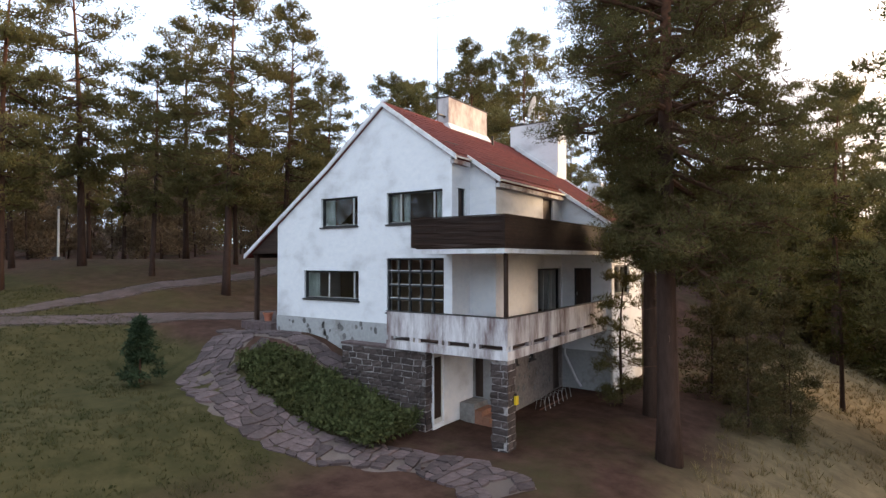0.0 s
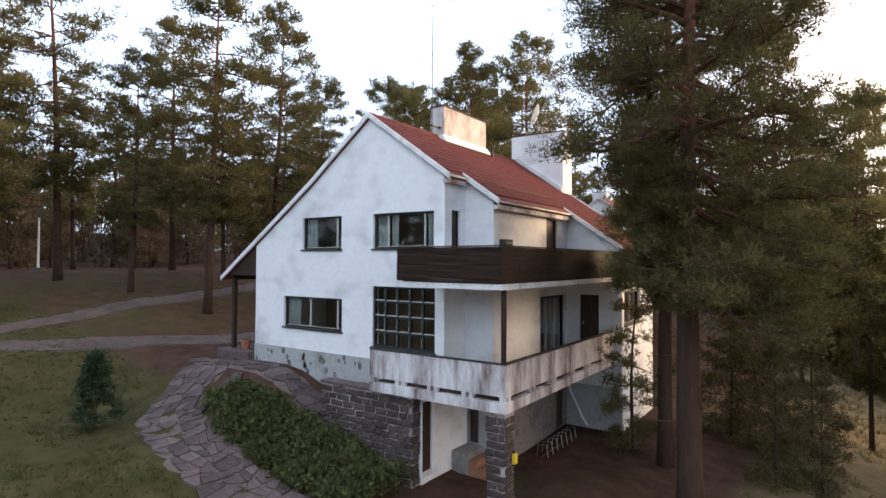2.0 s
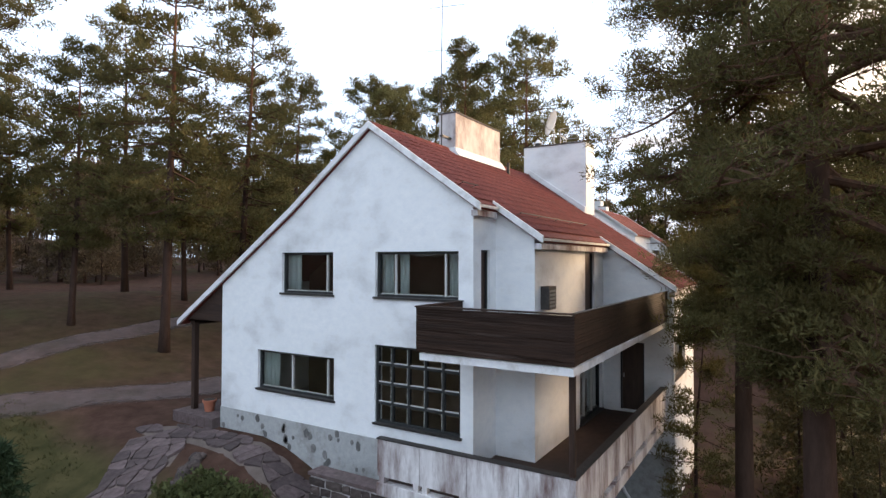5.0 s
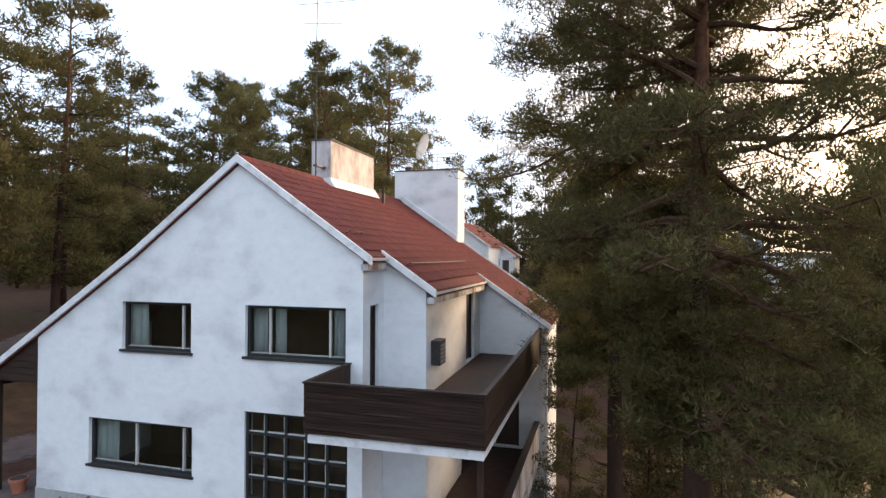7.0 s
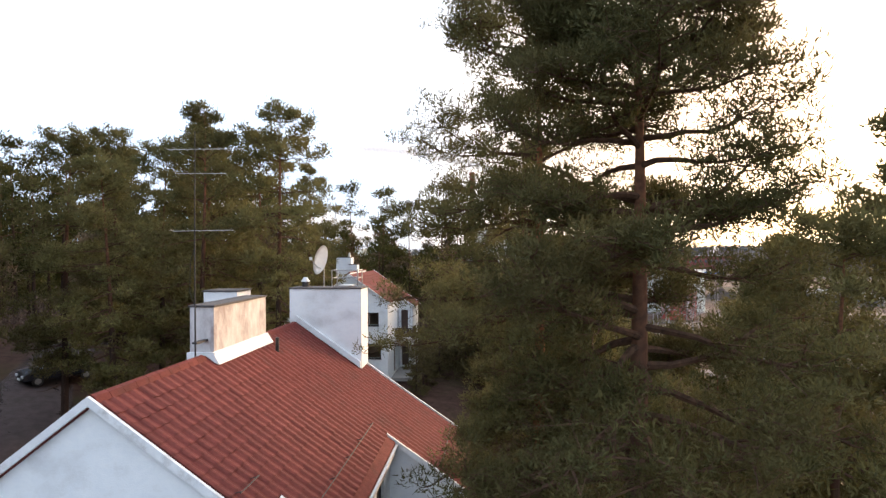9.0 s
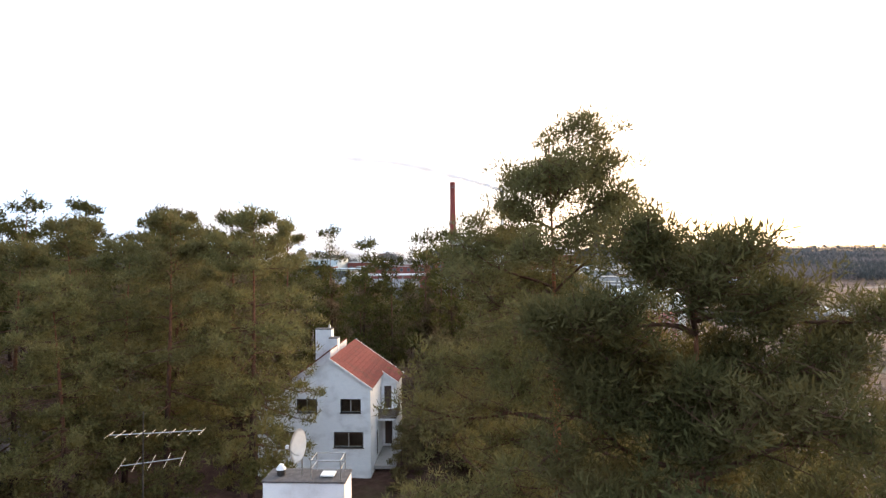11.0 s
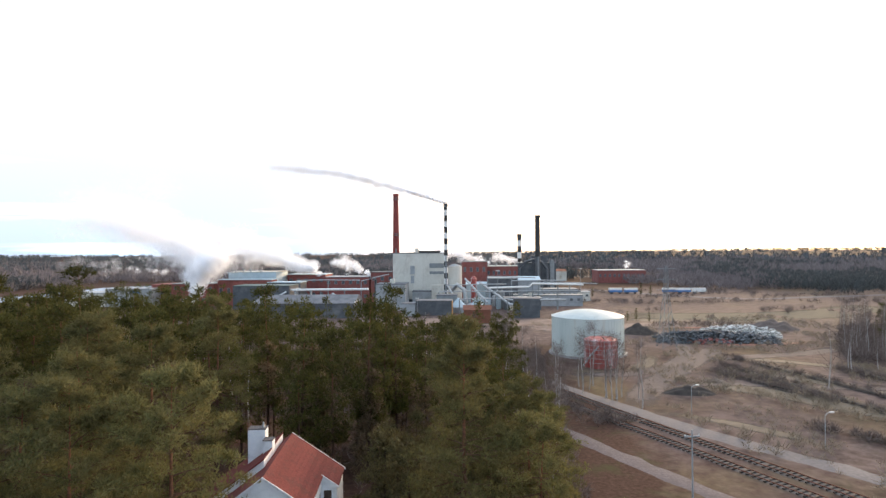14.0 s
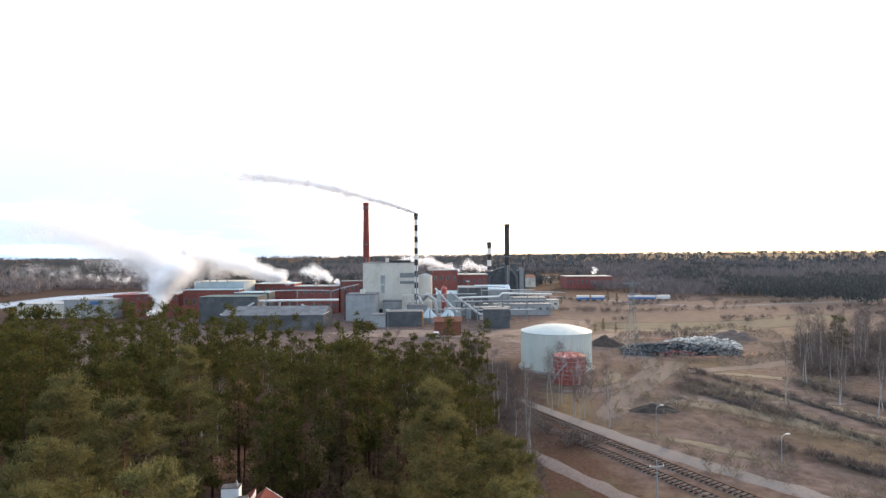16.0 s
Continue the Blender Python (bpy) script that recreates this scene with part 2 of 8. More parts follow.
M_METAL = surface("zinc_sheet", (0.30, 0.30, 0.30), (0.42, 0.42, 0.41), 8, 0.45, metal=0.8, bump=0.1)
M_DARKMETAL = surface("dark_sheet_metal", (0.035, 0.033, 0.032), (0.07, 0.062, 0.058), 8, 0.5, metal=0.4, bump=0.1)
M_DISH = surface("dish_paint", (0.60, 0.60, 0.60), (0.70, 0.70, 0.69), 6, 0.4, bump=0)
M_YELLOW = surface("yellow_plastic", (0.75, 0.50, 0.03), (0.85, 0.60, 0.05), 6, 0.4, bump=0)
M_TERRACOTTA = surface("terracotta", (0.30, 0.10, 0.06), (0.40, 0.15, 0.09), 6, 0.8, bump=0.2)
M_BARK = trunk_bark("pine_bark", (0.037, 0.023, 0.018), (0.110, 0.052, 0.032), (0.21, 0.095, 0.052), 8.5, 16.0)
M_BARK_RED = trunk_bark("orange_pine_bark", (0.040, 0.025, 0.019), (0.140, 0.054, 0.030), (0.30, 0.125, 0.062), 6.0, 10.5)
M_LIMB = surface("limb_bark", (0.050, 0.030, 0.021), (0.12, 0.066, 0.042), 8, 0.95, bump=0.5, stretch=(1, 1, 1), spec=0.1)
M_BIRCH = surface("birch_bark", (0.30, 0.27, 0.25), (0.46, 0.43, 0.40), 7, 0.9, bump=0.2, c3=(0.10, 0.08, 0.07), s3=5)
M_NEEDLE = foliage("pine_needles", (0.070, 0.071, 0.029), (0.138, 0.126, 0.048), (0.164, 0.130, 0.054), 0.36)
M_THICKET = foliage("thicket_twigs", (0.080, 0.058, 0.038), (0.180, 0.130, 0.084), (0.15, 0.115, 0.060), 0.3)
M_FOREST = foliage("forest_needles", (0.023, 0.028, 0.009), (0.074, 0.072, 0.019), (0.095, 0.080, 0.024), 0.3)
M_UNDER = foliage("undergrowth_needles", (0.052, 0.047, 0.022), (0.120, 0.102, 0.042), (0.140, 0.102, 0.048), 0.3)
M_FIR = foliage("fir_needles", (0.018, 0.032, 0.018), (0.042, 0.066, 0.034), (0.05, 0.07, 0.03))
M_SHRUB = foliage("shrub_leaves", (0.034, 0.043, 0.016), (0.090, 0.104, 0.042), (0.066, 0.064, 0.026))
M_TWIG = surface("bare_twigs", (0.10, 0.075, 0.062), (0.18, 0.135, 0.115), 4, 0.95, bump=0)
M_TWIG_DRY = surface("dry_scrub", (0.18, 0.135, 0.095), (0.31, 0.245, 0.165), 3, 0.95, bump=0)


def part(name, bm, material, parent=None, label="", bevel=0.0, smooth=False):
    """Link a bmesh as one mesh object under a thing or a part."""
    if bevel:
        bmesh.ops.bevel(bm, geom=[e for e in bm.edges if len(e.link_faces) == 2 and e.calc_face_angle(0) > 0.6], offset=bevel,
                        segments=1, affect="EDGES", clamp_overlap=True)
    me = bpy.data.meshes.new(name)
    bm.to_mesh(me)
    bm.free()
    return link(name, me, material, parent, label, smooth)


def link(name, me, material, parent=None, label="", smooth=False):
    if material is not None and not me.materials:
        me.materials.append(material)
    if smooth:
        me.polygons.foreach_set("use_smooth", [True] * len(me.polygons))
    ob = new(name, me)
    ob.parent = parent
    if label:
        ob["label"] = label
    return ob


def pymesh(name, verts, faces, material):
    me = bpy.data.meshes.new(name)
    me.from_pydata(verts, [], faces)
    me.update()
    me.materials.append(material)
    return me


def thing(name, label, category, at=(0, 0, 0), group="", rz=0, kind=""):
    ob = new(name)
    ob.matrix_world = pose(*at, 0, 0, rz)
    ob.empty_display_size = 0.2
    return tagged(ob, label, category, group, kind)


def box(bm, x0, x1, y0, y1, z0, z1):
    v = [bm.verts.new(p) for p in ((x0, y0, z0), (x1, y0, z0), (x1, y1, z0), (x0, y1, z0),
                                   (x0, y0, z1), (x1, y0, z1), (x1, y1, z1), (x0, y1, z1))]
    for f in ((0, 3, 2, 1), (4, 5, 6, 7), (0, 1, 5, 4), (1, 2, 6, 5), (2, 3, 7, 6), (3, 0, 4, 7)):
        bm.faces.new([v[i] for i in f])
    return bm


def boxed(*b):
    return box(bmesh.new(), *b)


def prism(bm, pts, axis, a, b):
    """A polygon given in the two other axes (in x, y, z order), drawn out along an axis from a to b."""
    def at(p, q):
        return {"x": (q, p[0], p[1]), "y": (p[0], q, p[1]), "z": (p[0], p[1], q)}[axis]
    lo = [bm.verts.new(at(p, a)) for p in pts]
    hi = [bm.verts.new(at(p, b)) for p in pts]
    bm.faces.new(lo[::-1]), bm.faces.new(hi)
    for i in range(len(pts)):
        j = (i + 1) % len(pts)
        bm.faces.new((lo[i], lo[j], hi[j], hi[i]))
    bmesh.ops.recalc_face_normals(bm, faces=bm.faces)
    return bm


def tube(bm, pts, radii, sides=6, cap=True):
    """A round bar through points."""
    rings = []
    up = Vector((0.13, 0.21, 0.97)).normalized()
    for i, p in enumerate(pts):
        p = Vector(p)
        d = (Vector(pts[min(i + 1, len(pts) - 1)]) - Vector(pts[max(i - 1, 0)])).normalized()
        s = d.cross(up if abs(d.dot(up)) < 0.9 else Vector((1, 0, 0))).normalized()
        t = d.cross(s)
        r = radii[i] if isinstance(radii, (list, tuple)) else radii
        rings.append([bm.verts.new(p + (s * math.cos(a) + t * math.sin(a)) * r)
                      for a in (2 * math.pi * k / sides for k in range(sides))])
    for a, b in zip(rings, rings[1:]):
        for k in range(sides):
            bm.faces.new((a[k], a[(k + 1) % sides], b[(k + 1) % sides], b[k]))
    if cap:
        bm.faces.new(rings[0][::-1]), bm.faces.new(rings[-1])
    return bm


def cyl(bm, x, y, z0, z1, r0, r1=None, sides=16):
    return tube(bm, [(x, y, z0), (x, y, z1)], [r0, r0 if r1 is None else r1], sides)


def smooth01(a, b, v):
    u = min(1.0, max(0.0, (v - a) / (b - a)))
    return u * u * (3 - 2 * u)

# ---- ground ----
def ground_z(x, y):
    """Height of the land: a sandy ridge with the houses, falling to a flat plain in the east and north."""
    high = 0.1 + 3.0 * smooth01(-8, -28, x) * (0.35 + 0.65 * smooth01(-10, 4, y)) + 0.7 * smooth01(15, 32, y)
    high -= 1.3 * smooth01(-0.8, -5.0, y) * smooth01(-13.5, -7, x)
    xs = -4 + 8 * smooth01(14, 30, y)
    z = high + (-2.35 - high) * smooth01(xs, xs + 7.2, x)
    z -= 5.1 * smooth01(7, 26, x)
    z += (-7.5 - z) * smooth01(58, 120, y)
    if y > 900:
        z += smooth01(900, 3200, y) * (14 + 14 * smooth01(200, 1800, x) + 7 * noise.noise((x * 0.0011, y * 0.0006, 3.1)))
    if x > 150:
        z += 6 * smooth01(150, 420, x) * smooth01(500, 250, y)
    z += 6.0 * smooth01(-48, -115, x) * smooth01(75, 30, y)
    near = smooth01(160, 60, math.hypot(x, y))
    z += 0.10 * noise.noise((x * 0.35, y * 0.35, 0.0)) * near + 0.5 * noise.noise((x * 0.03, y * 0.03, 5.0)) * (1 - near)
    return z


def steps(lo, hi, near_lo, near_hi, fine):
    vals = [near_lo + fine * i for i in range(int((near_hi - near_lo) / fine) + 1)]
    s, v = fine, vals[-1]
    while v < hi:
        s *= 1.13
        v += s
        vals.append(v)
    s, v = fine, vals[0]
    while v > lo:
        s *= 1.13
        v -= s
        vals.insert(0, v)
    return vals


def cover(x, y):
    """Shares of green lawn, dry grass and bare soil."""
    n1 = noise.noise((x * 0.25, y * 0.25, 7.0))
    n2 = noise.noise((x * 0.05, y * 0.05, 2.0))
    lawn = smooth01(-1.5, -3.5, y - 0.25 * n1) * smooth01(5, -1, x) * smooth01(-60, -20, x)
    lawn = max(lawn, 0.42 * smooth01(-9, -14, x) * smooth01(-45, -25, x) * smooth01(14, 6, y))
    dry = smooth01(8.5, 13, x + n1) * smooth01(60, 20, x) * smooth01(75, 40, y) * smooth01(-40, -10, y)
    court = smooth01(2.5, 4.5, x) * smooth01(12.5, 9.5, x + n1) * smooth01(16, 12, y) * smooth01(-10, -4, y)
    plain = smooth01(30, 48, x + 6 * n2 - 0.08 * (y - 40)) * smooth01(20, 50, y + x * 0.5)
    far = smooth01(420, 520, y)
    dry = max(dry, (0.15 + 0.5 * n2) * plain * (1 - far))
    soil = max(0.1 * court, (0.65 - 0.6 * n2) * plain * (1 - far), smooth01(170, 200, y) * smooth01(-160, -120, x) * smooth01(430, 380, y))
    return max(0, min(1, lawn)), max(0, min(1, dry)), max(0, min(1, soil))


def ground_material():
    m = surface("ground_cover", (0.037, 0.020, 0.015), (0.082, 0.046, 0.034), 1.6, 0.97, bump=0.6, bscale=9,
                c3=(0.052, 0.048, 0.022), s3=0.16, spec=0.05)
    n, l = m.node_tree.nodes, m.node_tree.links
    b = n["Principled BSDF"]
    colour = b.inputs["Base Color"].links[0].from_socket
    at = n.new("ShaderNodeVertexColor")
    at.layer_name = "cover"
    sp = n.new("ShaderNodeSeparateColor")
    l.new(at.outputs["Color"], sp.inputs["Color"])
    co = n.new("ShaderNodeTexCoord")
    for channel, ca, cb, sc in (("Blue", (0.062, 0.043, 0.038), (0.160, 0.118, 0.104), 0.35),
                                ("Green", (0.110, 0.085, 0.050), (0.210, 0.160, 0.092), 1.3),
                                ("Red", (0.030, 0.030, 0.012), (0.070, 0.058, 0.026), 1.1)):
        g = n.new("ShaderNodeTexNoise")
        g.inputs["Scale"].default_value = sc
        g.inputs["Detail"].default_value = 9
        g.inputs["Roughness"].default_value = 0.7
        l.new(co.outputs["Object"], g.inputs["Vector"])
        r = n.new("ShaderNodeValToRGB")
        r.color_ramp.elements[0].position, r.color_ramp.elements[1].position = 0.35, 0.66
        r.color_ramp.elements[0].color, r.color_ramp.elements[1].color = (*ca, 1), (*cb, 1)
        l.new(g.outputs["Fac"], r.inputs["Fac"])
        g2 = n.new("ShaderNodeTexNoise")
        g2.inputs["Scale"].default_value = 0.45
        g2.inputs["Detail"].default_value = 6
        l.new(co.outputs["Object"], g2.inputs["Vector"])
        k = n.new("ShaderNodeMath")
        k.operation = "MULTIPLY_ADD"
        k.use_clamp = True
        l.new(sp.outputs[channel], k.inputs[0])
        k.inputs[1].default_value = 1.6
        ad = n.new("ShaderNodeMath")
        ad.operation = "SUBTRACT"
        ad.inputs[1].default_value = 0.78
        l.new(g2.outputs["Fac"], ad.inputs[0])
        l.new(ad.outputs["Value"], k.inputs[2])
        x = n.new("ShaderNodeMix")
        x.data_type = "RGBA"
        l.new(k.outputs["Value"], x.inputs["Factor"])
        l.new(colour, x.inputs["A"])
        l.new(r.outputs["Color"], x.inputs["B"])
        colour = x.outputs["Result"]
    l.new(colour, b.inputs["Base Color"])
    return m


def build_ground():
    xs = steps(-4200, 4200, -30, 30, 0.9)
    ys = steps(-700, 4300, -24, 44, 0.9)
    verts = [(x, y, ground_z(x, y)) for y in ys for x in xs]
    w = len(xs)
    faces = [(j * w + i, j * w + i + 1, (j + 1) * w + i + 1, (j + 1) * w + i) for j in range(len(ys) - 1) for i in range(w - 1)]
    me = pymesh("ground", verts, faces, ground_material())
    ca = me.color_attributes.new("cover", "FLOAT_COLOR", "POINT")
    flat = []
    for v in verts:
        flat.extend((*cover(v[0], v[1]), 1.0))
    ca.data.foreach_set("color", flat)
    ob = link("ground", me, None, smooth=True)
    return tagged(ob, "pine ridge ground with lawn, needles, dry grass and bare soil", "ground", kind="structure")


build_ground()


def ribbon(pts, width, lift=0.03, every=0.8):
    """A strip that follows the land along a line: verts and faces."""
    line = []
    for (ax, ay), (bx, by) in zip(pts, pts[1:]):
        n = max(1, int(math.hypot(bx - ax, by - ay) / every))
        line += [(ax + (bx - ax) * i / n, ay + (by - ay) * i / n) for i in range(n)]
    line.append(pts[-1])
    for _ in range(3):
        line = [line[0]] + [((a[0] + 2 * b[0] + c[0]) / 4, (a[1] + 2 * b[1] + c[1]) / 4)
                            for a, b, c in zip(line, line[1:], line[2:])] + [line[-1]]
    verts, faces = [], []
    for i, (x, y) in enumerate(line):
        a, b = line[max(i - 1, 0)], line[min(i + 1, len(line) - 1)]
        d = math.hypot(b[0] - a[0], b[1] - a[1]) or 1
        nx, ny = -(b[1] - a[1]) / d, (b[0] - a[0]) / d
        for k in range(5):
            s = (k / 2 - 1) * width / 2 * (1 + 0.05 * noise.noise((x * 0.5, y * 0.5, k)))
            px, py = x + nx * s, y + ny * s
            verts.append((px, py, ground_z(px, py) + lift * (1 if 0 < k < 4 else -1)))
    for i in range(len(line) - 1):
        for k in range(4):
            faces.append((i * 5 + k, i * 5 + k + 1, i * 5 + 6 + k, i * 5 + 5 + k)[::-1])
    return verts, faces


M_GRAVEL = surface("gravel_road", (0.080, 0.064, 0.064), (0.145, 0.118, 0.118), 3, 0.97, bump=0.6, bscale=30, c3=(0.09, 0.07, 0.065), s3=0.5)
M_ASPHALT = surface("pale_asphalt", (0.105, 0.093, 0.091), (0.160, 0.143, 0.140), 2, 0.95, bump=0.2, c3=(0.15, 0.135, 0.13), s3=0.3)
M_DIRT = surface("dirt_track", (0.085, 0.064, 0.054), (0.155, 0.120, 0.104), 1.2, 0.97, bump=0.4, c3=(0.09, 0.07, 0.06), s3=0.3)


def worn_edges(m, scale):
    """The loose surface thins out to the ground beside it in an uneven line."""
    n, l = m.node_tree.nodes, m.node_tree.links
    at = n.new("ShaderNodeVertexColor")
    at.layer_name = "edge"
    co = n.new("ShaderNodeTexCoord")
    g = n.new("ShaderNodeTexNoise")
    g.inputs["Scale"].default_value = scale
    g.inputs["Detail"].default_value = 7
    g.inputs["Roughness"].default_value = 0.7
    l.new(co.outputs["Object"], g.inputs["Vector"])
    ad = n.new("ShaderNodeMath")
    l.new(at.outputs["Color"], ad.inputs[0]), l.new(g.outputs["Fac"], ad.inputs[1])
    k = n.new("ShaderNodeMapRange")
    k.inputs["From Min"].default_value, k.inputs["From Max"].default_value = 0.72, 1.25
    k.inputs["To Max"].default_value = 0.92
    l.new(ad.outputs["Value"], k.inputs["Value"])
    tp, ms = n.new("ShaderNodeBsdfTransparent"), n.new("ShaderNodeMixShader")
    l.new(k.outputs["Result"], ms.inputs["Fac"])
    l.new(tp.outputs["BSDF"], ms.inputs[1]), l.new(n["Principled BSDF"].outputs["BSDF"], ms.inputs[2])
    l.new(ms.outputs["Shader"], n["Material Output"].inputs["Surface"])
    return m


M_TRACK = worn_edges(surface("worn_dirt_track", (0.080, 0.061, 0.054), (0.150, 0.118, 0.106), 1.2, 0.97, bump=0.4, c3=(0.09, 0.07, 0.06), s3=0.3), 0.6)
M_LANE = worn_edges(surface("forest_lane", (0.066, 0.046, 0.043), (0.112, 0.082, 0.078), 2.0, 0.97, bump=0.4, c3=(0.05, 0.04, 0.03), s3=0.4), 1.5)


def road(name, pts, width, material, label, lift=0.03, every=0.8):
    worn = material.name.startswith("worn")
    if worn:
        pts = [(x + 0.25 * width * noise.noise((x * 0.07, y * 0.07, 1)), y + 0.25 * width * noise.noise((x * 0.07, y * 0.07, 2))) for x, y in pts]
    me = pymesh(name, *ribbon(pts, width * (1.35 if worn else 1.0), lift, every), material)
    last = len(me.vertices) // 5 - 1
    ca = me.color_attributes.new("edge", "FLOAT_COLOR", "POINT")
    ca.data.foreach_set("color", [c for i in range(len(me.vertices)) for c in (((0.0, 0.75, 1.0, 0.75, 0.0)[i % 5] * min(1.0, 0.1 + (i // 5) / 5, 0.1 + (last - i // 5) / 5),) * 3 + (1.0,))])
    return tagged(link(name, me, None, smooth=True), label, "road", kind="structure")


road("road", [(-24, -24), (-17.8, -11.5), (-15.2, -6.8), (-13.3, -3.4), (-11.7, 0.0), (-10.3, 3.2), (-10.2, 8.5)], 3.0, M_LANE, "pinkish brown gravel drive past the porch")
road("road", [(-16.4, -9.0), (-17.1, -5.0), (-17.7, -1.2), (-18.3, 3.0), (-19.6, 9.0), (-24, 18)], 2.3, M_LANE, "narrow gravel lane under the pines", 0.04)
road("road", [(-11, 8), (-16, 17), (-22, 24), (-27, 34), (-30, 50)], 5.5, M_LANE, "brown dirt yard behind the house")

# ---- the white house ----
def roof_z(x):
    if x >= 0:
        return 8.75 - 0.70 * min(x, 3.1) - 0.685 * max(0, x - 3.1)
    return 8.75 + 0.746 * max(x, -2.8) + 0.668 * min(0, x + 2.8)


def span(axis, pos, u0, u1, d0, d1, z0, z1):
    """Bounds of a box on a wall: u along it, d inwards from its outer face."""
    if axis == "y":
        return u0, u1, pos + d0, pos + d1, z0, z1
    return pos - d1, pos - d0, u0, u1, z0, z1


def wall_bm(axis, pos, th, u0, u1, z0, top, holes=(), breaks=()):
    """A wall with openings cut through it and a sloping top."""
    bm = bmesh.new()
    us = sorted({u0, u1, *breaks, *(h[0] for h in holes), *(h[1] for h in holes)})
    zs = sorted({z0, *(h[2] for h in holes), *(h[3] for h in holes)})

    def at(u, d, z):
        return bm.verts.new((u, pos + d, z) if axis == "y" else (pos - d, u, z))

    def quad(*c):
        bm.faces.new([at(*p) for p in c])
    for ua, ub in zip(us, us[1:]):
        ta, tb = top(ua + 1e-6), top(ub - 1e-6)
        for i, za in enumerate(zs):
            last = i == len(zs) - 1
            zb = None if last else zs[i + 1]
            if any(h[0] <= ua + 1e-6 and h[1] >= ub - 1e-6 and h[2] <= za + 1e-6 and not last and h[3] >= zb - 1e-6 for h in holes):
                continue
            b0, b1 = min(za, ta), min(za, tb)
            t0, t1 = (ta, tb) if last else (min(zb, ta), min(zb, tb))
            if t0 - b0 < 1e-5 and t1 - b1 < 1e-5:
                continue
            quad((ua, 0, b0), (ub, 0, b1), (ub, 0, t1), (ua, 0, t0))
            quad((ua, th, b0), (ua, th, t0), (ub, th, t1), (ub, th, b1))
        quad((ua, 0, ta), (ub, 0, tb), (ub, th, tb), (ua, th, ta))
    quad((u0, 0, z0), (u0, 0, top(u0)), (u0, th, top(u0)), (u0, th, z0))
    quad((u1, 0, z0), (u1, th, z0), (u1, th, top(u1)), (u1, 0, top(u1)))
    quad((u0, 0, z0), (u0, th, z0), (u1, th, z0), (u1, 0, z0))
    for a, b, c, d in holes:
        quad((a, 0, c), (a, th, c), (a, th, d), (a, 0, d))
        quad((b, 0, c), (b, 0, d), (b, th, d), (b, th, c))
        quad((a, 0, d), (a, th, d), (b, th, d), (b, 0, d))
        quad((a, 0, c), (b, 0, c), (b, th, c), (a, th, c))
    bmesh.ops.remove_doubles(bm, verts=bm.verts, dist=1e-5)
    bmesh.ops.recalc_face_normals(bm, faces=bm.faces)
    return bm


def ring_frame(axis, pos, u0, u1, z0, z1, f, d0, d1):
    """A rectangular frame in one piece."""
    bm = bmesh.new()
    loops = []
    for d in (d0, d1):
        for a, b, c, e in ((u0, u1, z0, z1), (u0 + f, u1 - f, z0 + f, z1 - f)):
            loops.append([bm.verts.new((u, pos + d, z) if axis == "y" else (pos - d, u, z)) for u, z in ((a, c), (b, c), (b, e), (a, e))])
    o0, i0, o1, i1 = loops
    for k in range(4):
        j = (k + 1) % 4
        for q in ((o0[k], o0[j], i0[j], i0[k]), (o1[k], i1[k], i1[j], o1[j]), (o0[k], o1[k], o1[j], o0[j]), (i0[k], i0[j], i1[j], i1[k])):
            bm.faces.new(q)
    bmesh.ops.recalc_face_normals(bm, faces=bm.faces)
    return bm


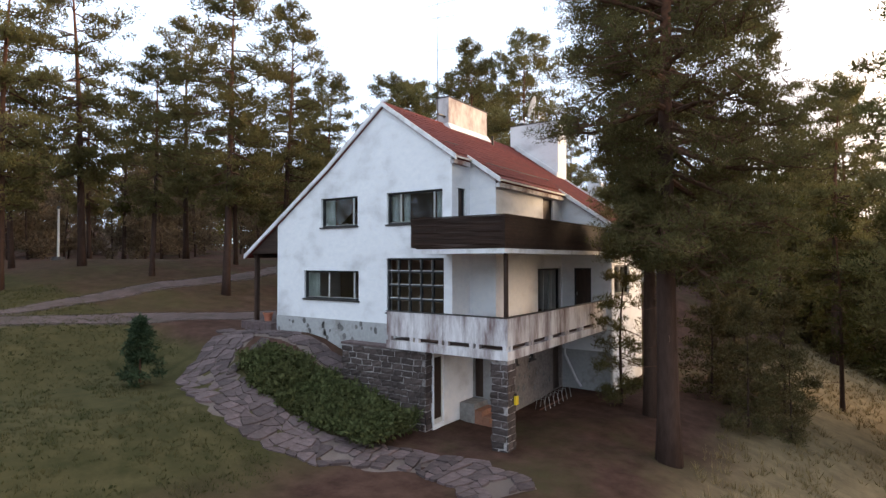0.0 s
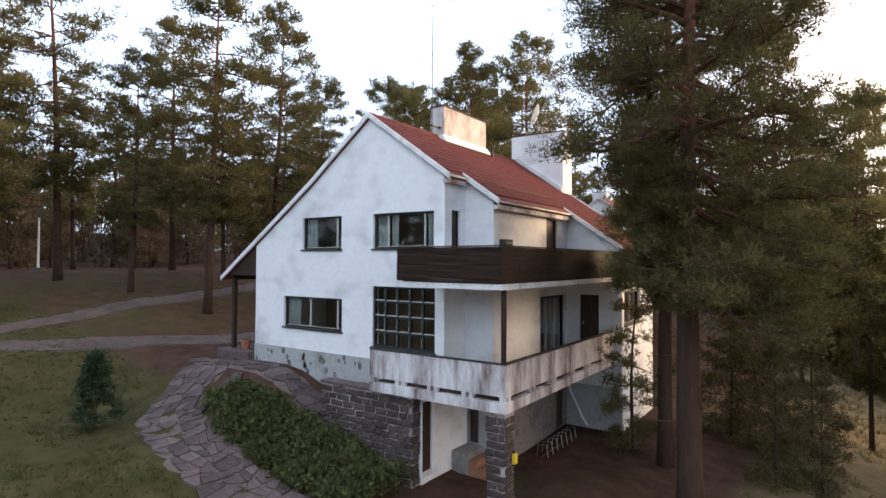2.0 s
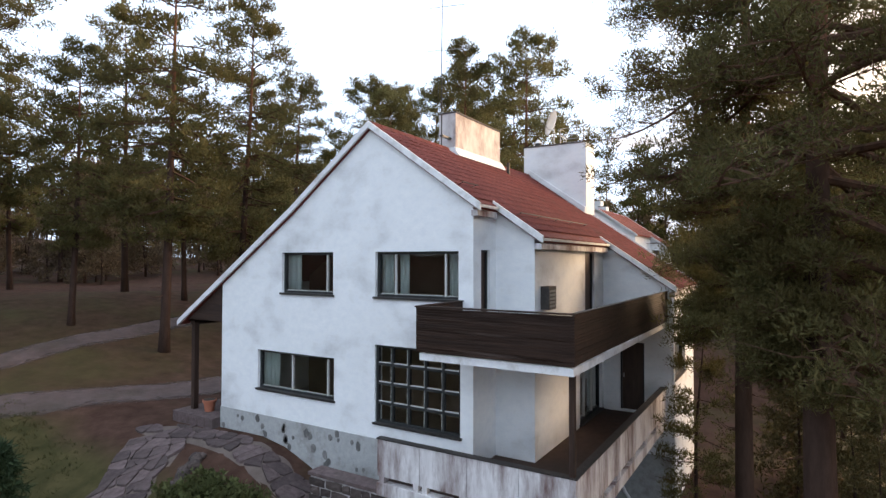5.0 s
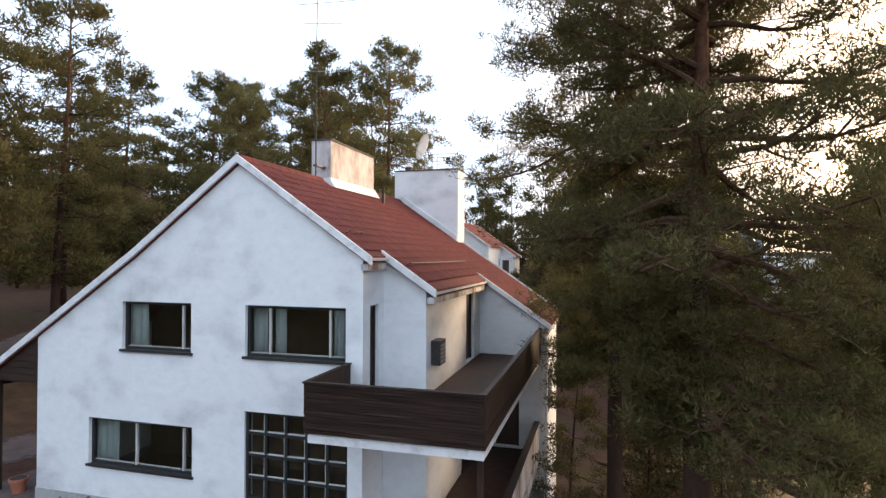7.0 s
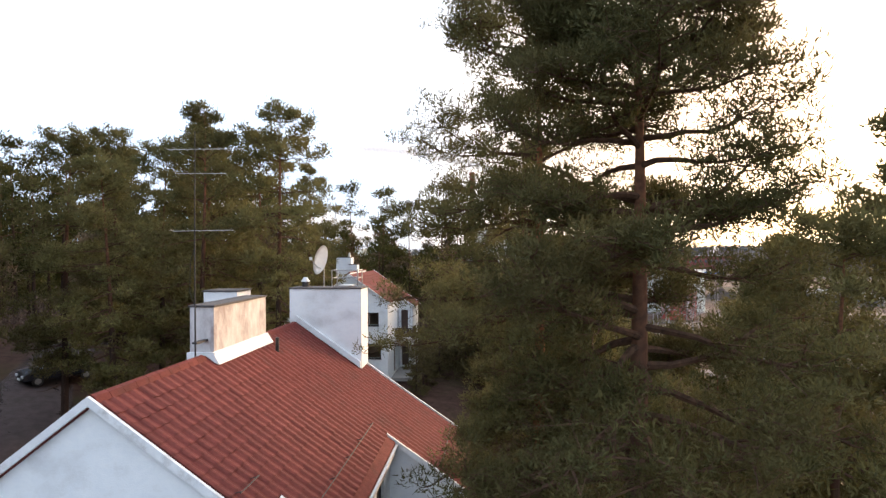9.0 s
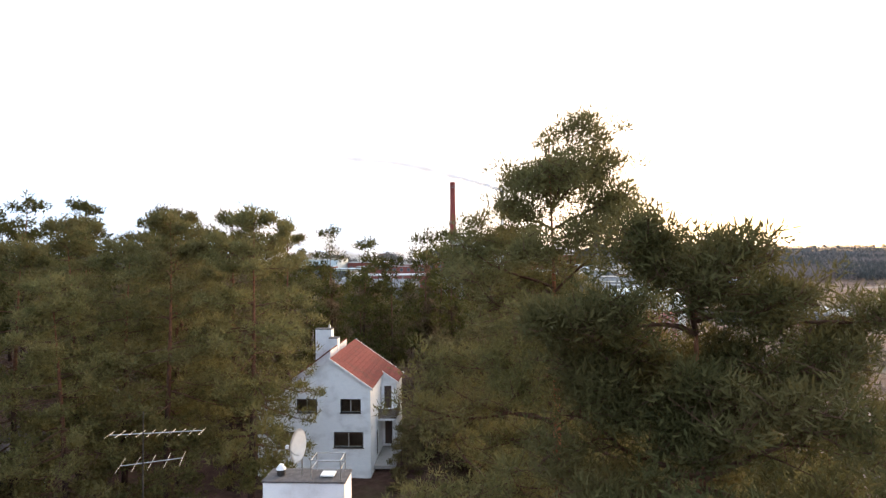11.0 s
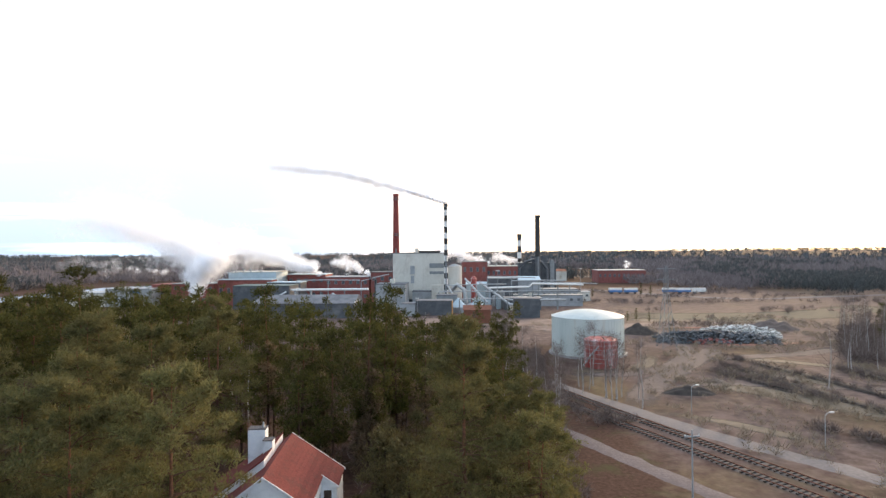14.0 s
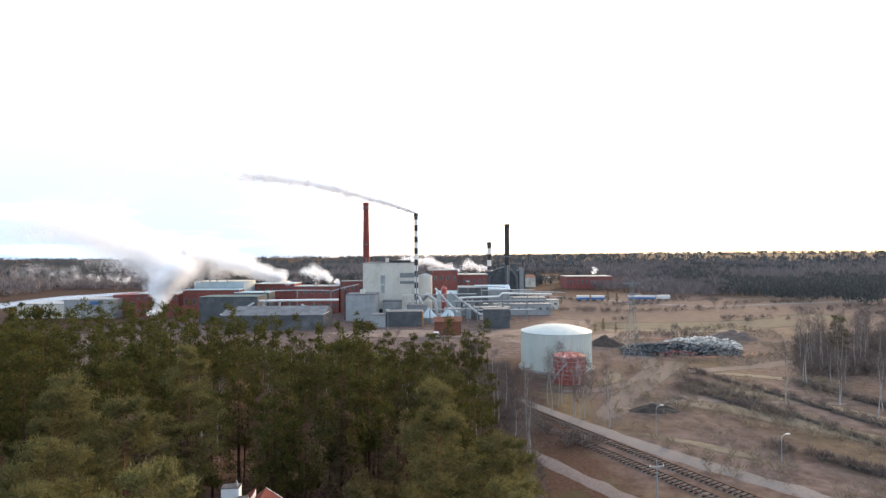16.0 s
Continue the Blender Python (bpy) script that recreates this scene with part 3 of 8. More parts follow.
def window(parent, axis, pos, u0, u1, z0, z1, mullions=(), inset=0.09, rows=1, cols=0, bar=0.06):
    """A timber window in its opening: frame > pane, glazing_bar, sill."""
    f = 0.065
    w = part("window", ring_frame(axis, pos, u0, u1, z0, z1, f, inset, inset + 0.10), M_FRAME, parent, "dark painted timber window")
    if cols:
        for i in range(1, cols):
            u = u0 + (u1 - u0) * i / cols
            part("upright_bar", boxed(*span(axis, pos, u - bar, u + bar, inset + 0.003, inset + 0.09, z0 + f, z1 - f)), M_FRAME, w)
        for j in range(1, rows):
            z = z0 + (z1 - z0) * j / rows
            part("cross_bar", boxed(*span(axis, pos, u0 + f, u1 - f, inset + 0.006, inset + 0.086, z - bar, z + bar)), M_FRAME, w)
    part("sill", boxed(*span(axis, pos, u0 - 0.05, u1 + 0.05, -0.05, inset + 0.02, z0 - 0.05, z0 + 0.005)), M_DARKMETAL, w, bevel=0.008)
    if cols:
        cw, ch = (u1 - u0) / cols, (z1 - z0) / rows
        for i in range(cols):
            for j in range(rows):
                a, b = u0 + cw * i + bar, u0 + cw * (i + 1) - bar
                c, d = z0 + ch * j + bar, z0 + ch * (j + 1) - bar
                g = part("pane", boxed(*span(axis, pos, a, b, inset + 0.05, inset + 0.056, c, d)), M_GLASS, w)
                g.visible_shadow = False
                bm = bmesh.new()
                box(bm, *span(axis, pos, a, b, inset + 0.025, inset + 0.045, c, c + 0.026))
                box(bm, *span(axis, pos, b - 0.026, b, inset + 0.025, inset + 0.045, c + 0.026, d))
                part("glazing_bar", bm, M_SASH, w)
    else:
        edges = [u0 + f, *mullions, u1 - f]
        for a, b in zip(edges, edges[1:]):
            g = part("pane", boxed(*span(axis, pos, a + 0.02, b - 0.02, inset + 0.05, inset + 0.056, z0 + f, z1 - f)), M_GLASS, w)
            g.visible_shadow = False
        for a in mullions:
            part("mullion", boxed(*span(axis, pos, a - 0.016, a + 0.016, inset - 0.005, inset + 0.07, z0 + f, z1 - f)), M_SASH, w)
        bm = bmesh.new()
        box(bm, *span(axis, pos, u0 + f, u1 - f, inset + 0.058, inset + 0.08, z0 + f, z0 + f + 0.025))
        part("glazing_bar", bm, M_SASH, w)
    return w


def curtain(axis, pos, u0, u1, z0, z1, d, label, off):
    n = max(8, int((u1 - u0) / 0.025))
    bm = bmesh.new()
    rows = []
    for z in (z0, (z0 + z1) / 2, z1):
        rows.append([])
        for i in range(n + 1):
            u = u0 + (u1 - u0) * i / n
            dd = d + 0.035 * math.sin(i * 0.9 + 0.4 * math.sin(i * 0.37)) + 0.01 * math.sin(z * 3 + i)
            p = (u, pos + dd, z) if axis == "y" else (pos - dd, u, z)
            rows[-1].append(bm.verts.new((p[0] + off[0], p[1] + off[1], p[2] + off[2])))
    for a, b in zip(rows, rows[1:]):
        for i in range(n):
            bm.faces.new((a[i], a[i + 1], b[i + 1], b[i]))
    bmesh.ops.solidify(bm, geom=bm.faces, thickness=0.004)
    tagged(part("curtain", bm, M_CURTAIN, None, smooth=True), label, "curtain", "window curtains")


TILE_W, TILE_L = 0.27, 0.36


def tile_geometry():
    """One clay pantile, lying in its own x (down the slope), y (across) and z (up)."""
    prof = [(i / 5 - 0.5, 0.016 + 0.017 * math.sin(i / 5 * 2 * math.pi)) for i in range(6)]
    v, f = [], []
    for x, lift in ((-0.02, 0.0), (TILE_L + 0.02, 0.016)):
        for p, h in prof:
            v.append((x, p * TILE_W * 1.03, h + lift))
    for p, h in prof:
        v.append((TILE_L + 0.02, p * TILE_W * 1.03, h - 0.008))
    for i in range(5):
        f.append((i, i + 6, i + 7, i + 1))
        f.append((i + 6, i + 12, i + 13, i + 7))
    return v, f


def slope_rows(x_end):
    """Places down the right-hand slope: x and angle of every course."""
    rows, x = [], 0.12
    while x < x_end - 0.1:
        x2 = x + 0.28
        ang = math.atan2(roof_z(x) - roof_z(x2), x2 - x)
        rows.append((x, ang))
        x += (TILE_L - 0.05) * math.cos(ang)
    return rows


def house(off):
    ox, oy, oz = off
    h = thing("house", "white plastered house with a red tiled roof and dark timber balcony", "house", off)
    XL, XR, X2, X3 = -5.83, 3.0, 4.02, 6.08
    Y2, Y3, YE = 1.15, 6.9, 11.15

    def under(x):
        return roof_z(x) - 0.16
    lw1, uw1, uw2, grid = (-4.19, -1.21, 1.5, 2.62), (-3.21, -1.26, 4.31, 5.45), (0.17, 2.61, 4.31, 5.45), (0.17, 2.66, 1.15, 3.1)
    part("wall", wall_bm("y", 0, 0.3, XL, XR, 0.74, under, (lw1, uw1, uw2, grid), (-2.8, 0)), M_PLASTER, h, "weathered white plaster gable")
    part("wall", wall_bm("x", XR, 0.3, 0.3, Y2, 0.5, lambda u: under(XR), ((0.38, 0.84, 3.46, 5.48),)), M_PLASTER, h)
    part("wall", wall_bm("y", Y2, 0.3, 2.7, X2, 0.5, under, (), (3.1,)), M_PLASTER, h)
    part("wall", wall_bm("x", X2, 0.3, Y2 + 0.3, Y3, 0.5, lambda u: under(X2), ((4.5, 6.72, 0.56, 2.68), (5.0, 5.95, 3.46, 5.49))), M_PLASTER, h)
    part("wall", wall_bm("y", Y3, 0.3, X2 - 0.3, X3, 0.5, under, ((4.54, 5.28, 0.56, 2.68),)), M_PLASTER, h)
    part("wall", wall_bm("x", X3, 0.3, Y3 + 0.3, YE, -2.5, lambda u: under(X3), ((7.4, 9.5, 1.55, 2.8),)), M_PLASTER, h)
    part("wall", wall_bm("y", YE, 0.3, XL, X3, -2.5, under, (), (-2.8, 0, 3.1)), M_PLASTER, h)
    part("wall", wall_bm("x", XL + 0.3, 0.3, 0.3, YE, 0.74, lambda u: under(XL)), M_PLASTER, h)
    part("plinth", wall_bm("y", -0.02, 0.32, XL - 0.02, 1.55, -2.4, lambda u: 0.74), M_PLINTH, h, "grey rendered plinth set with dark stones")
    part("plinth", wall_bm("x", XL + 0.28, 0.3, 0.31, YE, -1.0, lambda u: 0.735), M_PLINTH, h)
    # floors and an inner wall, added to keep the rooms dark behind the glass
    for z0, z1 in ((0.28, 0.5), (3.18, 3.40)):
        bm = bmesh.new()
        box(bm, XL + 0.31, XR - 0.31, 0.31, YE - 0.01, z0, z1)
        box(bm, XR - 0.31, X2 - 0.31, Y2 + 0.31, YE - 0.01, z0 + 0.002, z1 + 0.002)
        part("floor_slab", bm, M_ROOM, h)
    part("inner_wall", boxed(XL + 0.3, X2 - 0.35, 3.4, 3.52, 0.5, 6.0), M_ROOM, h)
    window(h, "y", 0, *lw1, (-2.86, -1.52))
    window(h, "y", 0, *uw1, (-1.56,))
    window(h, "y", 0, *uw2, (0.74, 2.2))
    window(h, "y", 0, *grid, rows=4, cols=5, bar=0.032, inset=0.06)
    window(h, "x", X2, 4.5, 6.72, 0.56, 2.68, (5.2, 5.95))
    window(h, "x", X3, 7.4, 9.5, 1.55, 2.8, (8.4,))
    # doors to the balconies
    for axis, pos, a, b, c, d in (("x", XR, 0.38, 0.84, 3.46, 5.48), ("x", X2, 5.0, 5.95, 3.46, 5.49), ("y", Y3, 4.54, 5.28, 0.56, 2.68)):
        dr = part("door", boxed(*span(axis, pos, a, b, 0.12, 0.18, c, d)), M_DOOR, h, "dark brown balcony door", bevel=0.004)
        bm = bmesh.new()
        for q in ((a, a + 0.05, c, d), (b - 0.05, b, c, d), (a + 0.05, b - 0.05, d - 0.05, d)):
            box(bm, *span(axis, pos, q[0], q[1], 0.07, 0.118, q[2], q[3]))
        part("door_frame", bm, M_FRAME, dr)
        part("handle", boxed(*span(axis, pos, a + 0.09, a + 0.11, 0.06, 0.118, c + 1.0, c + 1.12)), M_METAL, dr)

    # roof: deck, edges, boards
    def slope(pts_x, y0, y1, th=0.15, lift=0.0):
        bm = bmesh.new()
        top = [(x, roof_z(x) + lift) for x in pts_x]
        prism(bm, top + [(x, z - th) for x, z in reversed(top)], "y", y0, y1)
        return bm
    deck = part("roof", slope([-7.86, -2.8, 0], -0.06, YE + 0.2), M_TILE, h, "red clay tile roof")
    for xs, a, b in (([0.001, 3.12], -0.06, Y2 - 0.12), ([0.001, 3.1, 4.22], Y2 - 0.12, Y3 - 0.14), ([0.001, 3.1, 6.19], Y3 - 0.14, YE + 0.2)):
        part("roof_deck", slope(xs, a + 0.001, b - 0.001, 0.15, -0.012), M_TILE, deck)

    def board(xa, xb, y0, y1, hgt=0.175, lift=0.05, mat=M_BARGE, extra=()):
        xs = sorted({xa, xb, *(e for e in extra if xa < e < xb)})
        bm = bmesh.new()
        t = [(x, roof_z(x) + lift) for x in xs]
        prism(bm, t + [(x, z - hgt) for x, z in reversed(t)], "y", y0, y1)
        part("barge_board", bm, mat, deck, "white painted barge board")
    board(-7.95, 0.0, -0.13, -0.065, extra=(-2.8,))
    board(0.002, 3.24, -0.13, -0.065, extra=(3.1,))
    board(3.02, 4.30, Y2 - 0.2, Y2 - 0.125, extra=(3.1,))
    board(3.98, 6.27, Y3 - 0.22, Y3 - 0.145)
    board(0.002, 6.27, YE + 0.205, YE + 0.27, extra=(3.1,))
    board(-7.95, 0.0, YE + 0.205, YE + 0.27, extra=(-2.8,))
    for xe, a, b in ((3.14, -0.06, Y2 - 0.21), (4.24, Y2 - 0.12, Y3 - 0.23), (6.21, Y3 - 0.14, YE + 0.2)):
        z = roof_z(xe)
        f = part("eave_box", boxed(xe - 0.16, xe + 0.0, a, b, z - 0.30, z - 0.165), M_PLASTER_WORN, deck, "stained eave board", bevel=0.006)
        bm = bmesh.new()
        prism(bm, [(xe + 0.005, z - 0.05), (xe + 0.02, z - 0.10), (xe + 0.06, z - 0.10), (xe + 0.075, z - 0.04), (xe + 0.067, z - 0.04),
                   (xe + 0.055, z - 0.092), (xe + 0.025, z - 0.092), (xe + 0.013, z - 0.05)], "y", a, b)
        part("gutter", bm, M_BARGE, f)
    # ridge caps
    for i in range(int((YE + 0.2) / 0.38)):
        y = -0.05 + i * 0.38
        if 3.7 < y < 7.3 or y > 10.2:
            continue
        bm = bmesh.new()
        prism(bm, [(-0.15, 8.67), (-0.08, 8.78), (0, 8.815), (0.08, 8.78), (0.15, 8.67), (0.12, 8.67), (0, 8.77), (-0.12, 8.67)], "y", y, y + 0.37)
        part("ridge_tile", bm, M_TILE, deck)
    # wood-clad end of the porch roof, post and beam
    part("porch_gable", prism(bmesh.new(), [(-7.70, 3.32), (XL - 0.01, 3.32), (XL - 0.01, under(XL)), (-7.70, under(-7.70) + 0.02)], "y", 0.02, 0.08), M_DARKWOOD, h, "dark boarded porch gable")
    for i in range(7):
        z = 3.36 + i * 0.17
        xa = max(-7.68, (z + 0.2 - 8.64) / 0.668 + 0.35)
        if xa < XL - 0.1:
            part("board", boxed(xa, XL - 0.02, 0.0, 0.018, z, z + 0.155), M_DARKWOOD, h)
    for y in (0.12, 3.6, 7.2, 10.6):
        part("porch_post", boxed(-7.52, -7.36, y, y + 0.16, 0.38, 3.30), M_DARKWOOD_V, h, bevel=0.01)
    part("porch_beam", boxed(-7.55, -7.33, 0.09, 10.9, 3.14, 3.30), M_DARKWOOD, h, bevel=0.01)
    part("porch_floor", boxed(-7.85, XL - 0.03, -0.3, 6.0, -0.6, 0.40), M_FLAG, h, "stone edged porch floor", bevel=0.02)

    # upper balcony
    bm = bmesh.new()
    box(bm, 2.74, 5.94, -1.80, -0.005, 3.22, 3.36)
    box(bm, XR + 0.005, 5.94, -0.005, Y2 - 0.005, 3.221, 3.361)
    box(bm, X2 + 0.005, 5.94, Y2 - 0.005, Y3 - 0.005, 3.222, 3.362)
    bal = part("balcony", bm, M_BARGE, h, "upper balcony slab with a white edge")
    for b in ((2.80, 5.88, -1.72, -0.012, 3.366, 3.44), (XR + 0.01, 5.88, -0.008, Y2 - 0.012, 3.366, 3.438), (X2 + 0.01, 5.88, Y2 - 0.008, Y3 - 0.01, 3.366, 3.436)):
        part("balcony_floor", boxed(*b), M_FLOOR, bal, "brown balcony deck")
    bow = random.Random(3)

    def slat(axis, u0, u1, d, z):
        """A thin board, a little bowed and twisted with age."""
        bm = bmesh.new()
        n, b1, b2, q = 8, bow.gauss(0, 0.007), bow.gauss(0, 0.005), bow.random()
        rings = []
        for i in range(n + 1):
            s = i / n
            u, w, e = u0 + (u1 - u0) * s, b1 * math.sin(math.pi * 2 * s + q) , 0.004 + b2 * math.sin(math.pi * 3 * s)
            sec = ((d - 0.010 + e, z + w), (d + 0.012, z + w), (d + 0.012, z + 0.042 + w), (d - 0.010 - e, z + 0.042 + w))
            rings.append([bm.verts.new((u, c, k) if axis == "y" else (c, u, k)) for c, k in sec])
        for a, b in zip(rings, rings[1:]):
            for k in range(4):
                bm.faces.new((a[k], a[(k + 1) % 4], b[(k + 1) % 4], b[k]))
        bm.faces.new(rings[0][::-1]), bm.faces.new(rings[-1])
        bmesh.ops.recalc_face_normals(bm, faces=bm.faces)
        part("slat", bm, M_DARKWOOD, bal)
    for i in range(17):
        z = 3.40 + i * 0.052
        slat("y", 2.70, 5.98, -1.846, z)
        slat("x", -1.83, -0.01, 2.684, z + 0.004)
        slat("x", -1.83, Y3 - 0.03, 5.964, z + 0.004)
    bm = bmesh.new()
    box(bm, 2.705, 5.945, -1.830, -1.80, 3.41, 4.27)
    box(bm, 2.70, 2.73, -1.80, -0.01, 3.41, 4.27)
    box(bm, 5.915, 5.945, -1.80, Y3 - 0.03, 3.41, 4.27)
    part("rail_backing", bm, M_DARKWOOD, bal)
    bm = bmesh.new()
    box(bm, 2.66, 6.0, -1.87, -1.77, 4.285, 4.315)
    box(bm, 2.66, 2.76, -1.77, -0.01, 4.285, 4.315)
    box(bm, 5.90, 6.0, -1.77, Y3 - 0.03, 4.285, 4.315)
    part("handrail", bm, M_DARKWOOD, bal, bevel=0.006)

    # lower terrace with its panelled parapet
    bm = bmesh.new()
    box(bm, 1.52, 5.93, -1.63, -0.03, 0.20, 0.46)
    box(bm, XR + 0.005, 5.93, -0.03, Y2 - 0.005, 0.20, 0.459)
    box(bm, X2 + 0.005, 5.93, Y2 - 0.005, Y3 - 0.005, 0.20, 0.458)
    ter = part("terrace", bm, M_PLASTER_WORN, h, "stained concrete terrace slab")
    for b in ((1.70, 5.76, -1.44, -0.032, 0.465, 0.50), (XR + 0.01, 5.76, -0.028, Y2 - 0.012, 0.465, 0.498), (X2 + 0.01, 5.76, Y2 - 0.008, Y3 - 0.01, 0.465, 0.496)):
        part("terrace_floor", boxed(*b), M_FLOOR, ter, "brown painted terrace floor")
    cuts = [1.52, 2.62, 3.72, 4.82, 5.92]
    for a, b in zip(cuts, cuts[1:]):
        pa = part("parapet_panel", boxed(a + 0.006, b - 0.006, -1.61, -1.46, 0.60, 1.38), M_PLASTER_WORN, ter, "white parapet panel with dark rust streaks", bevel=0.012)
        for f in (a + 0.05, b - 0.17):
            part("foot", boxed(f, f + 0.12, -1.60, -1.47, 0.46, 0.60), M_PLASTER_WORN, pa)
    cuts = [-1.46, -0.06, 1.34, 2.74, 4.14, 5.54, 6.88]
    for a, b in zip(cuts, cuts[1:]):
        pa = part("parapet_panel", boxed(5.77, 5.92, a + 0.006, b - 0.006, 0.60, 1.38), M_PLASTER_WORN, ter, "white parapet panel with dark rust streaks", bevel=0.012)
        for f in (a + 0.05, b - 0.17):
            part("foot", boxed(5.78, 5.91, f, f + 0.12, 0.46, 0.60), M_PLASTER_WORN, pa)
    bm = bmesh.new()
    box(bm, 1.50, 5.94, -1.625, -1.45, 1.384, 1.405)
    box(bm, 5.76, 5.935, -1.45, Y3 - 0.01, 1.384, 1.405)
    part("parapet_cap", bm, M_DARKMETAL, ter, "dark metal parapet cap")
    part("terrace_post", boxed(5.78, 5.88, -1.58, -1.48, 1.405, 3.22), M_DARKWOOD_V, h, "dark timber post under the balcony", bevel=0.006)

    # basement
    part("wall", wall_bm("x", XR, 0.25, -1.08, 1.30, -2.4, lambda u: 0.20, ((-1.04, -0.49, -2.2, 0.02),)), M_PLASTER, h)
    dr = part("door", boxed(*span("x", XR, -1.04, -0.49, 0.06, 0.11, -2.2, 0.02)), M_SASH, h, "pale basement door with a dark panel")
    part("door_panel", boxed(*span("x", XR, -0.98, -0.60, 0.045, 0.062, -2.02, -0.08)), M_DARKWOOD_V, dr)
    part("wall", wall_bm("y", 1.30, 0.25, XR - 0.25, X2, -2.4, lambda u: 0.20, ((3.05, 3.42, -1.75, 0.0),)), M_PLINTH, h)
    part("door", boxed(3.05, 3.42, 1.42, 1.46, -1.75, 0.0), M_DOOR, h, "dark basement door above brick steps")
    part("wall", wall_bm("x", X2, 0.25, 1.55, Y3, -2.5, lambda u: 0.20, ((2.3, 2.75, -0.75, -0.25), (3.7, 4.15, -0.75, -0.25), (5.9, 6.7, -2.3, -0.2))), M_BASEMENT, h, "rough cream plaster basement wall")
    for a, b, c, d in ((2.3, 2.75, -0.75, -0.25), (3.7, 4.15, -0.75, -0.25)):
        window(h, "x", X2, a, b, c, d, inset=0.05)
    part("door", boxed(*span("x", X2, 5.9, 6.7, 0.1, 0.15, -2.3, -0.2)), M_DOOR, h, "dark basement door")
    part("wall", wall_bm("y", Y3, 0.25, X2 - 0.25, X3, -0.7, lambda u: 0.498), M_PLASTER, h)
    part("plinth", wall_bm("y", Y3 - 0.015, 0.26, X2 - 0.2, X3 - 0.01, -2.6, lambda u: -0.702), M_PLINTH, h, "dark grey basement plinth")
    st = part("stair", boxed(3.02, 3.6, 0.42, 1.28, -2.5, -1.76), M_CONCRETE, h, "concrete landing with brick steps")
    for i in range(3):
        part("step", boxed(3.605 + 0.28 * i, 3.88 + 0.28 * i, 0.42, 1.28, -2.5, -1.94 - 0.18 * i), M_BRICK, st, bevel=0.01)
    return h, deck


WHITE_HOUSE, ROOF = house((0, 0, 0))


def chimney(parent, x0, x1, y0, y1, z0, z1, mat, label, cap=0.05):
    c = part("chimney", boxed(x0, x1, y0, y1, z0, z1), mat, parent, label, bevel=0.015)
    part("chimney_cap", boxed(x0 - cap, x1 + cap, y0 - cap, y1 + cap, z1 + 0.002, z1 + 0.05), M_CAP, c, "dark weathered chimney capping", bevel=0.01)
    return c


c1 = chimney(WHITE_HOUSE, -0.46, 0.16, 4.05, 7.26, 8.2, 9.93, M_CHIMNEY, "long weathered plaster chimney on the ridge", 0.03)
part("flashing", prism(bmesh.new(), [(0.165, roof_z(0.165) - 0.05), (0.36, roof_z(0.36) + 0.04), (0.165, roof_z(0.165) + 0.20)], "y", 3.95, 7.36), M_PLASTER, c1)
part("flashing", boxed(-0.5, 0.22, 3.96, 4.045, 8.4, 8.82), M_PLASTER, c1, bevel=0.02)
chimney(WHITE_HOUSE, -2.2, -1.08, 8.0, 9.0, 6.9, 10.02, M_PLASTER, "square white plaster chimney", 0.03)
blk = chimney(WHITE_HOUSE, -0.28, 2.36, 10.50, 11.55, 6.4, 9.94, M_PLASTER, "broad white plaster chimney block at the far gable", 0.03)
part("flashing", prism(bmesh.new(), [(0.0, roof_z(0) + 0.02), (2.34, roof_z(2.34) + 0.02), (2.34, roof_z(2.34) + 0.24), (0.0, roof_z(0) + 0.24)], "y", 10.38, 10.495), M_PLASTER, blk)
part("vent_pipe", cyl(bmesh.new(), 0.62, 7.0, roof_z(0.62) - 0.1, roof_z(0.62) + 0.42, 0.055, sides=12), M_DARKMETAL, WHITE_HOUSE, smooth=False)


